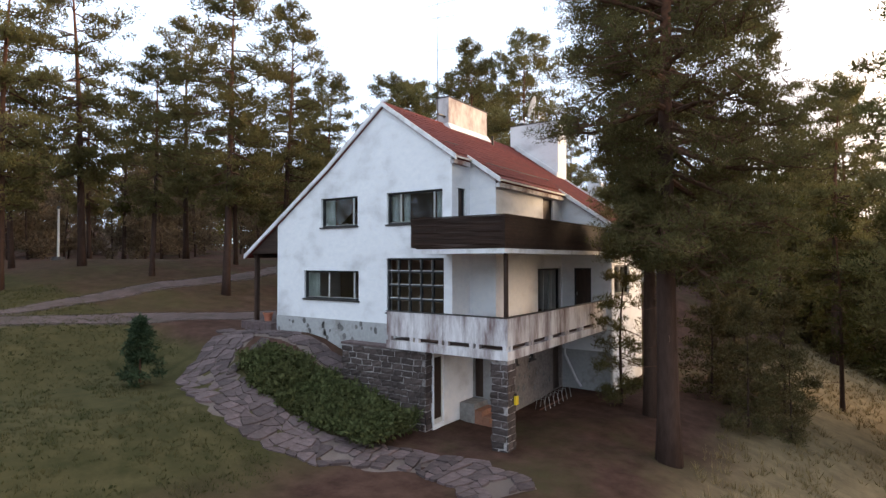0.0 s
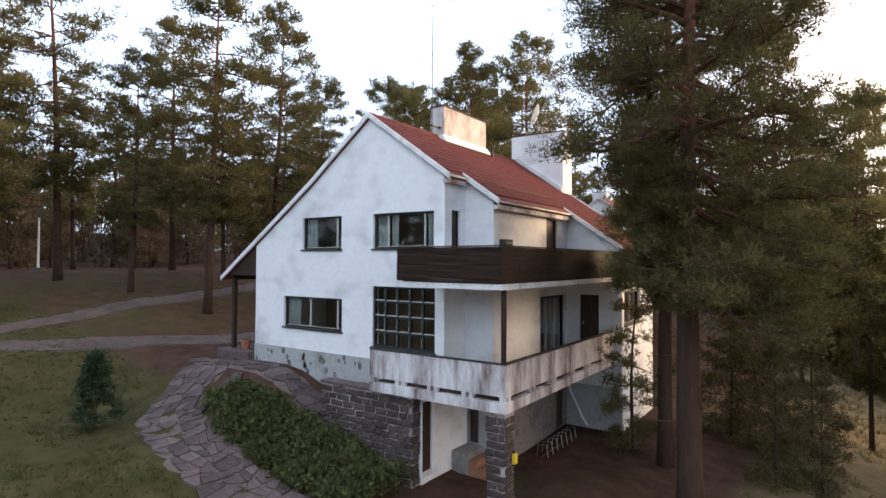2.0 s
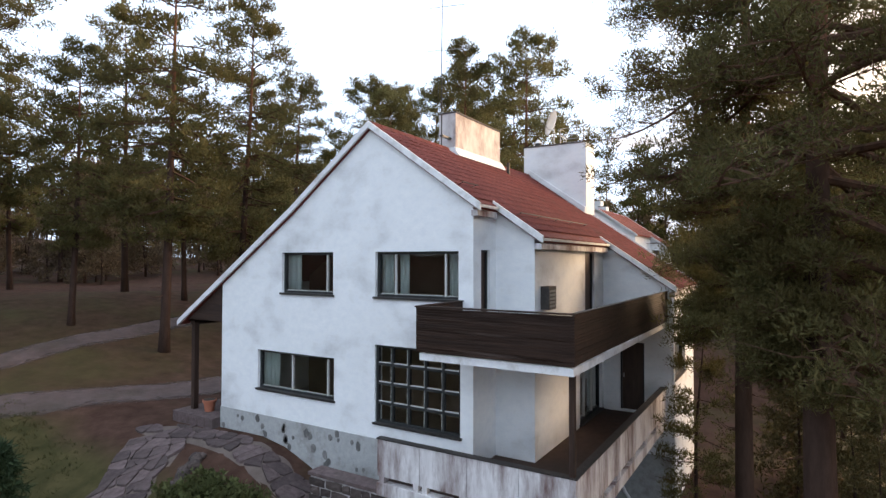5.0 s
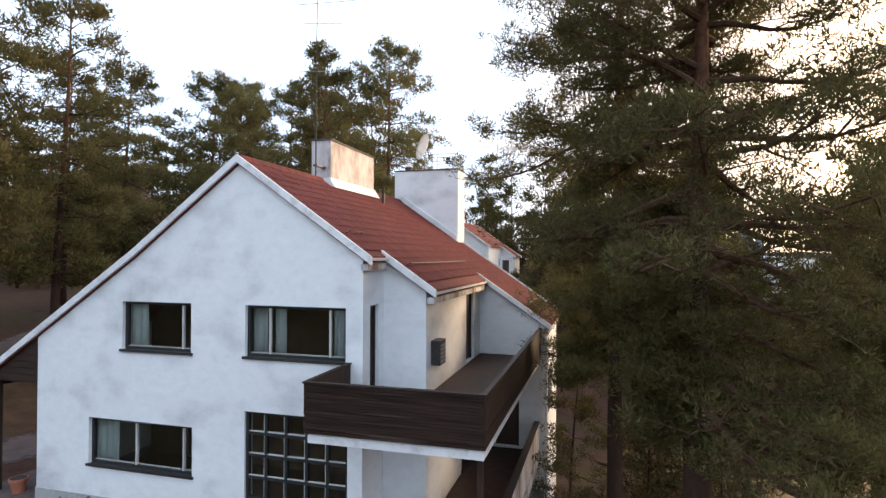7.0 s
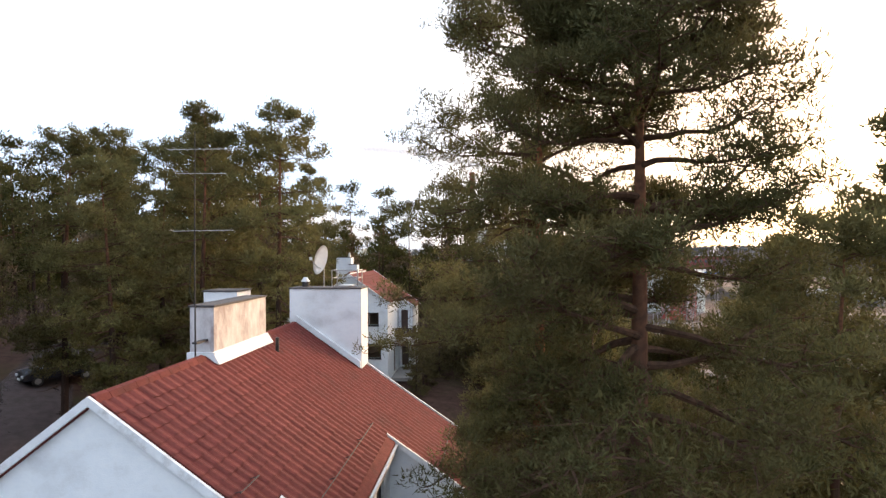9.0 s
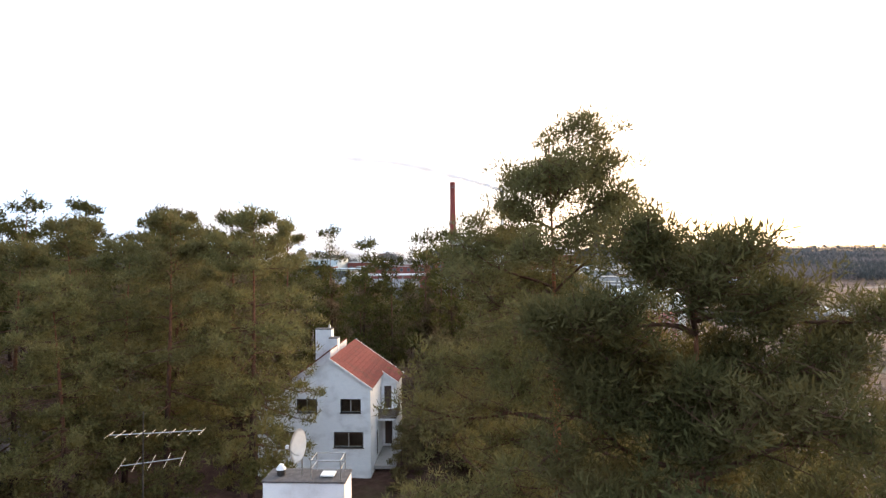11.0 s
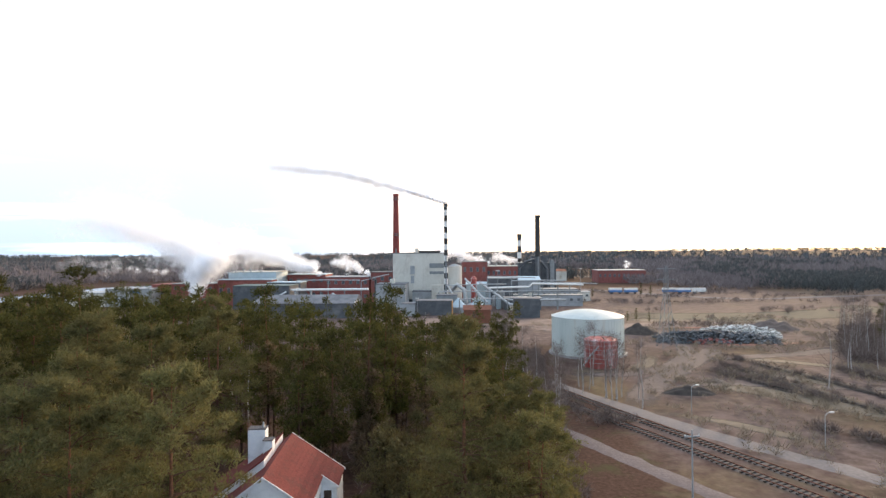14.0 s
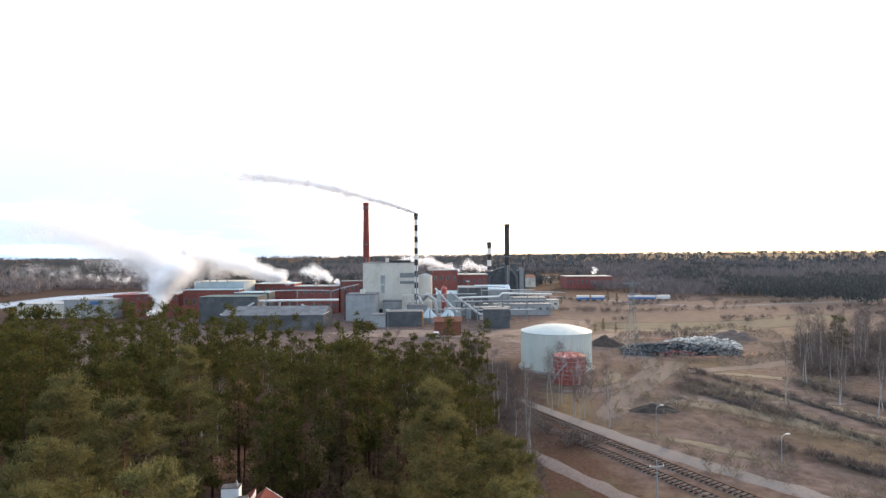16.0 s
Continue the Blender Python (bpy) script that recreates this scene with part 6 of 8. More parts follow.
pipe("conveyor", [(-75, 290, -4), (-62, 300, 3.8)], 0.5, M_GALV, "sloping pale covered conveyor", False)
pipe("conveyor", [(-36, 290, 3.4), (-22, 282, -3)], 0.5, M_GALV, "sloping pale covered conveyor", False)
pipe("conveyor", [(26, 318, 5), (31, 298, -5.5)], 0.6, M_GALV, "steep pale chip conveyor bridge", False)
pipe("conveyor", [(36, 318, 9), (46, 296, -3)], 0.6, M_GALV, "steep pale chip conveyor bridge", False)
pipe("conveyor", [(44, 312, 7), (58, 290, -4)], 0.7, M_GALV, "steep pale chip conveyor bridge", False)
for a, b in (((20, 300, 3), (60, 296, 3)), ((24, 308, 6), (58, 306, 6.5)), ((62, 312, 8), (92, 309, 8)), ((50, 326, 10), (78, 322, 9)), ((30, 286, 0), (56, 284, 0)),
             ((-60, 318, 9), (-24, 314, 9)), ((-24, 322, 8), (-8, 320, 12)), ((84, 330, 6), (116, 326, 5))):
    pipe("pipe_bridge", [a, ((a[0] + b[0]) / 2, (a[1] + b[1]) / 2, (a[2] + b[2]) / 2 + 0.2), b], 0.28, M_GALV, "thin pale pipe run on steel legs")
pipe("duct", [(80, 384, -7), (80, 384, 12), (84, 384, 17), (90, 384, 19), (96, 384, 17), (100, 384, 12), (100, 384, -7)], 1.0, M_DARK_CLAD, "dark arched flue duct", False)
pipe("duct", [(28, 318, 2), (31, 314, 6), (35, 312, 3), (36, 310, -7)], 1.2, M_GALV, "bent pale flue duct", False)
for x, y, hgt in ((8, 262, 10), (50, 285, 22), (118, 366, 20), (-52, 282, 14), (44, 270, 14)):
    ms = thing("light_mast", "tall thin yard light mast", "lamp post", (x, y, PLAIN), "yard masts")
    part("pole", cyl(bmesh.new(), 0, 0, -0.5, hgt, 0.16, 0.10, 8), M_STEEL, ms)
    part("lamp_head", boxed(-0.9, 0.9, -0.2, 0.2, hgt, hgt + 0.35), M_WHITE, ms)

# storage tanks
tank = thing("storage_tank", "huge pale green storage tank with a domed roof and rust streaks", "tank", (61.2, 170.6, PLAIN))
part("shell", cyl(bmesh.new(), 0, 0, -0.5, 11.6, 11.1, 11.1, 64), M_TANK, tank)
bm = bmesh.new()
prev = [bm.verts.new((11.25 * math.cos(a), 11.25 * math.sin(a), 11.6)) for a in (2 * math.pi * i / 64 for i in range(64))]
for k in range(1, 7):
    rr, zz = 11.25 * (1 - k / 7), 11.6 + 2.0 * (1 - (1 - k / 7) ** 2)
    ring = [bm.verts.new((rr * math.cos(a), rr * math.sin(a), zz)) for a in (2 * math.pi * i / 64 for i in range(64))]
    for i in range(64):
        bm.faces.new((prev[i], prev[(i + 1) % 64], ring[(i + 1) % 64], ring[i]))
    prev = ring
bm.faces.new(prev)
part("dome", bm, M_TANKTOP, tank, smooth=True)
for i in range(64):
    a = 2 * math.pi * i / 64
    bm = boxed(-0.06, 0.06, -0.10, 0.06, 0, 11.5)
    bmesh.ops.transform(bm, matrix=pose(11.05 * math.cos(a), 11.05 * math.sin(a), 0, 0, 0, math.degrees(a) + 90), verts=bm.verts)
    if math.sin(a) < 0.3:
        part("rib", bm, M_TANK, tank)
    else:
        bm.free()
part("foundation", cyl(bmesh.new(), 0, 0, -0.6, 0.35, 12.2, 12.0, 48), M_CONCRETE, tank)
rt = thing("red_tank", "smaller red tank with pale bands and a stair", "tank", (58.6, 150.4, PLAIN))
part("shell", cyl(bmesh.new(), 0, 0, -0.5, 7.3, 4.5, 4.5, 40), M_REDTANK, rt)
part("lid", cyl(bmesh.new(), 0, 0, 7.3, 7.7, 4.6, 3.6, 40), M_REDTANK, rt)
for i in range(14):
    a = 2 * math.pi * i / 14
    bm = boxed(-0.09, 0.09, -0.10, 0.08, 0, 7.2)
    bmesh.ops.transform(bm, matrix=pose(4.5 * math.cos(a), 4.5 * math.sin(a), 0, 0, 0, math.degrees(a) + 90), verts=bm.verts)
    part("upright", bm, M_REDTANK, rt)
for z in (1.2, 2.4, 3.6, 4.8, 6.0, 7.1):
    part("hoop", cyl(bmesh.new(), 0, 0, z, z + 0.12, 4.56, 4.56, 40), M_GALV, rt)
part("stair", tube(bmesh.new(), [(-5.4, -1.5, 0.2), (-4.2, -3.4, 3.2), (-2.2, -4.8, 6.0)], 0.22, 5), M_GALV, rt)


def heap(name, x, y, w, d, hgt, mat, label, seed):
    """A rough mound of loose stuff on the plain."""
    n = 22
    verts = []
    for j in range(n + 1):
        for i in range(n + 1):
            u, v = i / n * 2 - 1, j / n * 2 - 1
            r = math.sqrt(u * u + v * v)
            z = hgt * max(0.0, 1 - r ** 1.6) * (0.8 + 0.5 * noise.noise((u * 3, v * 3, seed)))
            verts.append((u * w / 2, v * d / 2, z - 0.15))
    faces = [(j * (n + 1) + i, j * (n + 1) + i + 1, (j + 1) * (n + 1) + i + 1, (j + 1) * (n + 1) + i) for j in range(n) for i in range(n)]
    ob = link(name, pymesh(name, verts, faces, mat), None, smooth=True)
    ob.matrix_world = pose(x, y, PLAIN, 0, 0, TURN - 8)
    return tagged(ob, label, "heap")


M_PEAT = surface("dark_mulch", (0.035, 0.028, 0.024), (0.07, 0.055, 0.045), 1.0, 0.97, bump=0)
heap("mulch_mound", 93.5, 207, 15, 10, 5.0, M_PEAT, "dark brown heap of mulch", 1)
heap("soil_mound", 67.6, 117.5, 13, 5, 2.2, M_PEAT, "low dark heap of rubble and roots", 2)
heap("soil_mound", 79, 128, 7, 4, 1.2, M_DIRT, "low brown heap of loose soil", 3)
heap("soil_mound", 150, 215, 24, 10, 4.5, M_DIRT, "wide brown mound of earth", 4)


def bales(name, x, y, w, d, hgt, mat, label, seed, n):
    r = random.Random(seed)
    bm = bmesh.new()
    for _ in range(n):
        u, v = r.uniform(-1, 1), r.uniform(-1, 1)
        h0 = hgt * max(0.05, 1 - abs(v) ** 1.5) * (1 - 0.5 * abs(u) ** 3)
        b = boxed(-r.uniform(0.3, 0.8), r.uniform(0.3, 0.8), -0.35, 0.35, -0.2, 0.2)
        m = pose(u * w / 2, v * d / 2, h0 * r.uniform(0.5, 1.0), r.gauss(0, 25), r.gauss(0, 25), r.uniform(0, 180))
        off = len(bm.verts)
        bmesh.ops.transform(b, matrix=m, verts=b.verts)
        me = bpy.data.meshes.new("tmp")
        b.to_mesh(me)
        b.free()
        bm.from_mesh(me)
        bpy.data.meshes.remove(me)
    ob = part(name, bm, mat)
    ob.matrix_world = pose(x, y, PLAIN, 0, 0, TURN - 8)
    return tagged(ob, label, "bales", kind="stuff")


M_BALE = surface("bale_wrap", (0.42, 0.40, 0.36), (0.60, 0.58, 0.54), 0.8, 0.7, bump=0, c3=(0.20, 0.16, 0.14), s3=0.5)
heap("bale_mound", 118, 193, 44, 18, 3.6, M_PEAT, "long dark heap under wrapped bales", 7)
bales("dark_bales", 112, 188, 40, 13, 3.6, M_DARK_CLAD, "heap of dark plastic-wrapped bales", 1, 760)
bales("white_bales", 125, 195, 27, 9, 4.6, M_BALE, "heap of whitish plastic-wrapped bales", 2, 760)
bales("red_bales", 109, 184, 14, 4, 1.5, M_REDBRICK, "few reddish bales at the foot of the heap", 3, 50)

# far vehicles
for i, (x, y, m) in enumerate(((157, 407, M_BLUE), (168, 405, M_BLUE), (196, 402, M_BLUE), (206, 400, M_BLUE), (217, 399, M_WHITE))):
    v = thing("trailer", "parked blue and white lorry trailer" if m is M_BLUE else "parked white lorry trailer", "trailer", (x, y, PLAIN), "parked trailers", TURN)
    part("body", boxed(-4.8, 4.8, 0, 2.5, 1.2, 2.7), m, v, bevel=0.1)
    part("roof", boxed(-4.8, 4.8, 0, 2.5, 2.702, 4.2), M_WHITE, v, bevel=0.1)
    for wx in (-3.4, -2.2, 3.2):
        part("wheel", tube(bmesh.new(), [(wx, 0.0, 0.55), (wx, 2.5, 0.55)], 0.55, 10), M_BLACK, v)
car2 = thing("van", "small white van in the mill yard", "van", (29, 240, PLAIN))
part("body", boxed(-1, 1, -2.2, 2.2, 0.4, 2.2), M_WHITE, car2, bevel=0.2)
part("windscreen", boxed(-0.8, 0.8, -2.24, -2.205, 1.3, 1.95), M_BLACK, car2)
for wx in (-0.9, 0.9):
    for wy in (-1.4, 1.4):
        part("wheel", tube(bmesh.new(), [(wx - 0.12, wy, 0.4), (wx + 0.12, wy, 0.4)], 0.38, 10), M_BLACK, car2)

# roads, tracks, rails on the plain
M_YARD = worn_edges(surface("worn_sand_yard", (0.150, 0.106, 0.086), (0.235, 0.172, 0.142), 0.2, 0.97, bump=0, c3=(0.12, 0.088, 0.075), s3=0.06), 0.15)
M_REDSTRIP = worn_edges(surface("worn_red_soil", (0.20, 0.085, 0.055), (0.29, 0.140, 0.096), 0.3, 0.95, bump=0), 0.4)
M_DITCH = worn_edges(surface("worn_ditch", (0.035, 0.028, 0.024), (0.07, 0.055, 0.045), 1.0, 0.97, bump=0), 0.5)
M_EARTHFIELD = worn_edges(surface("worn_dry_field", (0.105, 0.084, 0.062), (0.160, 0.130, 0.096), 0.5, 0.97, bump=0), 0.12)
M_BANK = worn_edges(surface("worn_grass_bank", (0.052, 0.048, 0.034), (0.085, 0.078, 0.056), 0.3, 0.97, bump=0), 0.1)
for pts, w in (([(70, 128), (84, 118), (98, 98), (110, 76)], 9), ([(88, 146), (100, 132), (112, 112), (122, 88)], 5), ([(60, 140), (72, 150), (80, 168)], 6),
               ([(96, 160), (112, 150), (130, 134)], 6), ([(100, 252), (140, 244), (180, 238)], 12), ([(54, 105), (66, 96), (76, 80)], 4)):
    road("field", pts, w, M_EARTHFIELD, "patch of pale dry grass on the plain", 0.045, 3)
road("field", [(105, 268), (150, 262), (200, 262), (262, 280)], 34.0, M_BANK, "dull green bank below the far road", 0.06, 5)
road("road", [(20, 172), (30, 150), (38, 134), (47, 113), (58, 90), (68, 74), (80, 52), (96, 24), (120, -20)], 6.0, M_ASPHALT, "pale asphalt road beside the railway", 0.06, 3)
road("road", [(30, 100), (38, 82), (46, 65), (54, 48), (64, 26), (80, -6)], 4.5, M_GRAVEL, "narrow grey street under the ridge", 0.06, 3)
road("track", [(50, 106), (56, 116.5), (65.3, 130), (83.7, 149), (104, 173), (112, 184), (124, 200), (140, 225), (150, 260)], 8.0, M_TRACK, "sandy site track", 0.05, 3)
road("track", [(60, 121), (80, 126), (98, 121), (125, 116)], 4.0, M_TRACK, "sandy site track", 0.055, 3)
road("track", [(97, 226), (102, 203), (95.5, 174), (86, 157), (77.8, 147), (61.5, 139), (43.7, 142)], 6.0, M_TRACK, "worn track round the tanks", 0.06, 3)
road("track", [(88, 153), (104, 158), (128, 162), (150, 172)], 7.0, M_TRACK, "broad worn track towards the birch wood", 0.055, 3)
road("road", [(120, 500), (214, 343), (300, 338), (420, 350), (700, 420)], 8.0, M_ASPHALT, "pale distant road", 0.3, 8)
road("road", [(200, 700), (337, 620), (345, 480), (480, 400), (800, 380)], 10.0, M_ASPHALT, "pale distant highway", 0.4, 8)
road("yard", [(-30, 262), (30, 250), (80, 240), (120, 300)], 30.0, M_YARD, "bare sandy mill yard", 0.1, 6)
road("yard", [(44, 236), (80, 224), (112, 230), (150, 236)], 24.0, M_YARD, "pinkish sand yard before the mill", 0.14, 5)
road("yard", [(96, 184), (125, 178), (150, 182)], 4.0, M_REDSTRIP, "strip of red crushed brick", 0.12, 4)
road("yard", [(95, 226), (130, 220), (165, 216)], 5.0, M_REDSTRIP, "strip of red crushed brick", 0.12, 4)
BANKS = ([(90, 146), (91.8, 142), (94.7, 129), (97, 112), (99.2, 90), (100, 70)], [(99, 157), (100.7, 151), (106.7, 124), (109.7, 101), (112, 80)],
         [(77.7, 93), (82.3, 85), (86.3, 77), (92, 64)], [(84, 140), (90, 124), (93, 108)], [(118, 140), (122, 120), (125, 100)])
for pts in BANKS:
    road("ditch_bank", pts, 3.2, M_DITCH, "dark overgrown bank beside a ditch", 0.55, 3)
road("water", [(-300, 340), (-285, 400), (-277, 443), (-275, 529), (-234, 571), (-190, 590), (-120, 600)], 44.0, M_WATER, "pale still river", 0.9, 14)
road("field", [(-620, 770), (-480, 765), (-369, 770), (-290, 800)], 60.0, M_REED, "pale reed field beyond the river", 1.0, 14)
for k in range(2):
    off = k * 4.4
    pts = [(32 + off, 130 + off * 0.4), (45 + off, 97 + off * 0.4), (54 + off, 74 + off * 0.4), (66 + off, 45 + off * 0.4), (84 + off, 0 + off * 0.4)]
    road("rail_bed", pts, 3.0, surface("ballast", (0.085, 0.070, 0.062), (0.14, 0.118, 0.105), 3, 0.97, bump=0), "brown ballast bed", 0.10, 2)
    tr = thing("railway_track", "rusty railway track on brown ballast", "railway", (0, 0, 0), "railway tracks")
    for side in (-0.76, 0.76):
        bm = bmesh.new()
        line = []
        for (ax, ay), (bx, by) in zip(pts, pts[1:]):
            d = math.dist((ax, ay), (bx, by))
            nx, ny = -(by - ay) / d, (bx - ax) / d
            m = 10
            line += [(ax + (bx - ax) * i / m + nx * side, ay + (by - ay) * i / m + ny * side) for i in range(m)]
        tube(bm, [(x, y, ground_z(x, y) + 0.30) for x, y in line], 0.075, 4)
        part("rail", bm, M_RUST, tr)
    bm = bmesh.new()
    for (ax, ay), (bx, by) in zip(pts, pts[1:]):
        d = math.dist((ax, ay), (bx, by))
        ang = math.atan2(by - ay, bx - ax)
        for i in range(int(d / 0.9)):
            x, y = ax + (bx - ax) * i * 0.9 / d, ay + (by - ay) * i * 0.9 / d
            z = ground_z(x, y) + 0.17
            c, s = math.cos(ang), math.sin(ang)
            v = [bm.verts.new((x + c * p - s * q, y + s * p + c * q, z + r)) for r in (-0.1, 0.06) for p, q in ((-0.12, -1.25), (0.12, -1.25), (0.12, 1.25), (-0.12, 1.25))]
            bm.faces.new(v[4:])
            for a, b in ((0, 1), (1, 2), (2, 3), (3, 0)):
                bm.faces.new((v[a], v[b], v[b + 4], v[a + 4]))
    tagged(part("sleeper_bed", bm, M_PEAT, tr), kind="stuff")


def lamp_post(x, y, hgt, label):
    l = thing("street_lamp", label, "street lamp", (x, y, ground_z(x, y)), "street lamps")
    part("pole", cyl(bmesh.new(), 0, 0, -0.3, hgt, 0.07, 0.045, 8), M_GALV, l)
    part("arm", tube(bmesh.new(), [(0, 0, hgt - 0.1), (0.5, 0.1, hgt + 0.25), (1.2, 0.25, hgt + 0.35)], 0.05, 6), M_GALV, l)
    part("lamp_head", boxed(1.0, 1.7, 0.12, 0.42, hgt + 0.27, hgt + 0.42), M_WHITE, l, bevel=0.03)


for x, y, hgt in ((60.3, 102.3, 5.4), (72, 82, 5.4), (50, 122, 5.6), (82, 64, 5.4)):
    lamp_post(x, y, hgt, "grey street lamp by the asphalt road")
pole = thing("power_pole", "tall weathered timber power pole", "power pole", (41, 64, ground_z(41, 64)))
part("pole", cyl(bmesh.new(), 0, 0, -0.3, 9.5, 0.12, 0.08, 8), M_GREY_CLAD, pole)
part("crossarm", boxed(-1.0, 1.0, -0.06, 0.06, 8.6, 8.75), M_GREY_CLAD, pole)
for ix in (-0.9, 0, 0.9):
    part("insulator", cyl(bmesh.new(), ix, 0, 8.75, 9.0, 0.06, 0.04, 6), M_WHITE, pole)
pylon = thing("pylon", "grey steel lattice power pylon", "pylon", (89.8, 177, PLAIN))
for sx, sy in ((-1, -1), (1, -1), (1, 1), (-1, 1)):
    part("leg", tube(bmesh.new(), [(sx * 2.4, sy * 2.4, -0.3), (sx * 0.6, sy * 0.6, 18), (sx * 0.4, sy * 0.4, 27)], 0.09, 4), M_STEEL, pylon)
for i in range(9):
    z0, z1 = i * 3.0, i * 3.0 + 3.0
    w0, w1 = 2.4 - 0.1 * z0 if z0 < 18 else 0.6, 2.4 - 0.1 * z1 if z1 < 18 else 0.5
    for s in (-1, 1):
        part("brace", tube(bmesh.new(), [(-w0, s * w0, z0), (w1, s * w1, z1)], 0.05, 3), M_STEEL, pylon)
        part("brace", tube(bmesh.new(), [(s * w0, w0, z0), (s * w1, -w1, z1)], 0.05, 3), M_STEEL, pylon)
for z in (19, 22.5, 26):
    part("crossarm", tube(bmesh.new(), [(-3.2, 0, z), (3.2, 0, z)], 0.12, 4), M_STEEL, pylon)

# ---- bare trees and distant woods ----
def birch_meshes(seed, height, twigs=420):
    r = random.Random(seed)
    rng = np.random.default_rng(seed)
    trunk = bmesh.new()
    pts = [(0.25 * math.sin(i * 0.8 + seed), 0.2 * math.cos(i * 0.7 + seed), height * i / 8 - 0.3) for i in range(9)]
    tube(trunk, pts, [0.13 * (1 - 0.11 * i) for i in range(9)], 6)
    wood = bmesh.new()
    ends = []
    for i in range(20):
        s = r.uniform(0.25, 0.98)
        p = Vector(pts[int(s * 8)])
        a = r.uniform(0, 6.28)
        d = Vector((math.cos(a), math.sin(a), r.uniform(0.6, 1.6))).normalized()
        ln = height * 0.26 * (1.15 - s) + 0.8
        q = p + d * ln * 0.5
        e = q + (d + Vector((0, 0, r.uniform(-0.1, 0.5)))).normalized() * ln * 0.5
        tube(wood, [p, q, e], [0.04, 0.028, 0.012], 3, cap=False)
        ends += [q, e, q.lerp(e, 0.5)]
    ce = np.array([tuple(e) for e in ends])
    tw = blades(rng, ce, np.full(len(ce), height * 0.06), twigs // len(ends) + 1, 1.1, 0.035, 1.0, 0.6)
    tm, wm = bpy.data.meshes.new("trunk"), bpy.data.meshes.new("branchwork")
    trunk.to_mesh(tm), wood.to_mesh(wm)
    trunk.free(), wood.free()
    tm.materials.append(M_BIRCH), wm.materials.append(M_TWIG)
    return tm, wm, tri_mesh("twig_crown", tw, M_TWIG)


BIRCHES = [birch_meshes(91 + i, 12.5 + 1.5 * i) for i in range(3)]
r = random.Random(8)
birch_spots = [(23, 58), (26, 72), (28, 78), (31, 90), (33, 99), (35, 108), (27, 84), (37, 116), (22, 64), (34, 122), (30, 112), (20, 50)]
for _ in range(74):
    by = r.uniform(150, 206)
    birch_spots.append((r.uniform(12 + 0.78 * by, 66 + 0.78 * by), by))
birch_spots += [(r.uniform(102, 150), r.uniform(92, 138)) for _ in range(20)]
birch_spots += [(44 + 8 * q + r.gauss(0, 2), 132 - 22 * q + r.gauss(0, 2)) for q in (r.random() for _ in range(12))]
birch_spots += [(r.uniform(14, 34), r.uniform(110, 160)) for _ in range(18)]
birch_spots += [(r.uniform(-60, 10), r.uniform(120, 165)) for _ in range(14)]
birch_spots += [q for q in ((r.uniform(-95, 30), r.uniform(62, 165)) for _ in range(90)) if in_forest(*q)][:44]
for i, (x, y) in enumerate(birch_spots):
    plant(BIRCHES[i % 3], x, y, r.uniform(0.8, 1.1), r.uniform(0, 360), "bare birch with a pale slender trunk", "bare birches", "birch_tree")
for x, y, s in ((152, 160, 0.85), (160, 172, 0.8), (107, 245, 0.35), (101, 240, 0.3), (110, 238, 0.28), (165, 380, 0.55), (170, 376, 0.45), (128, 372, 0.4)):
    plant(FOREST[2], x, y, s, 40, "dark conifer on the plain", "plain conifers")


def woods(name, mat, label, seed, n, near, span_log, spec, tall, up):
    """Distant trees, too many to count, as loose upright tufts."""
    rg = np.random.default_rng(seed)
    rr = random.Random(seed)
    ce, sz = [], []
    tries = 0
    while len(ce) < n and tries < n * 30:
        tries += 1
        d = near * math.exp(rr.random() * span_log)
        x, y = d * math.tan(rr.uniform(-0.80, 0.80)), d
        if not spec(x, y):
            continue
        z = ground_z(x, y)
        hgt = rr.uniform(0.6, 1.15) * tall
        size = min(5.0, 0.9 * d / 350)
        for k in range(3):
            ce.append((x + rr.gauss(0, 0.5 + 0.4 * size), y + rr.gauss(0, 1.5), z + hgt * (0.25 + 0.27 * k)))
            sz.append(size * rr.uniform(0.8, 1.3) * (1.3 - 0.3 * k))
    sz = np.array(sz)
    pts = []
    for lo, hi in ((0, 1.3), (1.3, 2.4), (2.4, 9)):
        pick = (sz >= lo) & (sz < hi)
        if pick.any():
            m = float(sz[pick].mean())
            pts.append(blades(rg, np.array(ce)[pick], sz[pick] * 1.2, 11, m * 1.9, m * 0.42, 1.5, up))
    tagged(link(name, tri_mesh(name, np.concatenate(pts), mat), None), label, "woods", kind="stuff")


def open_land(x, y):
    return -240 < x < 235 + 0.2 * (430 - y) and 170 < y < 640 or -340 < x < -180 and 300 < y < 640 or (x > 0 and y < 430 and x < 200) or (330 < y < 420 and 200 <= x < 420) or (70 < x < 330 and 600 < y < 980) or (noise.noise((x * 0.003, y * 0.0016, 16)) > 0.36 and y > 650)


# paler and greyer than the near twigs: distance haze mixed into the colour
M_HAZED_TWIG = surface("far_bare_woods", (0.130, 0.110, 0.107), (0.235, 0.198, 0.192), 0.05, 0.95, bump=0)
# needles tinted blue-grey, so the haze over distant spruces is in their colour
M_HAZED_SPRUCE = foliage("far_spruce", (0.052, 0.062, 0.062), (0.098, 0.110, 0.110), (0.11, 0.106, 0.104), 0.1)
woods("bare_woods", M_HAZED_TWIG, "brown leafless woods greyed by haze in their colour", 3, 27000, 330, 1.5,
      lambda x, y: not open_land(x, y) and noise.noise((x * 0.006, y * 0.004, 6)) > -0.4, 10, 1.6)
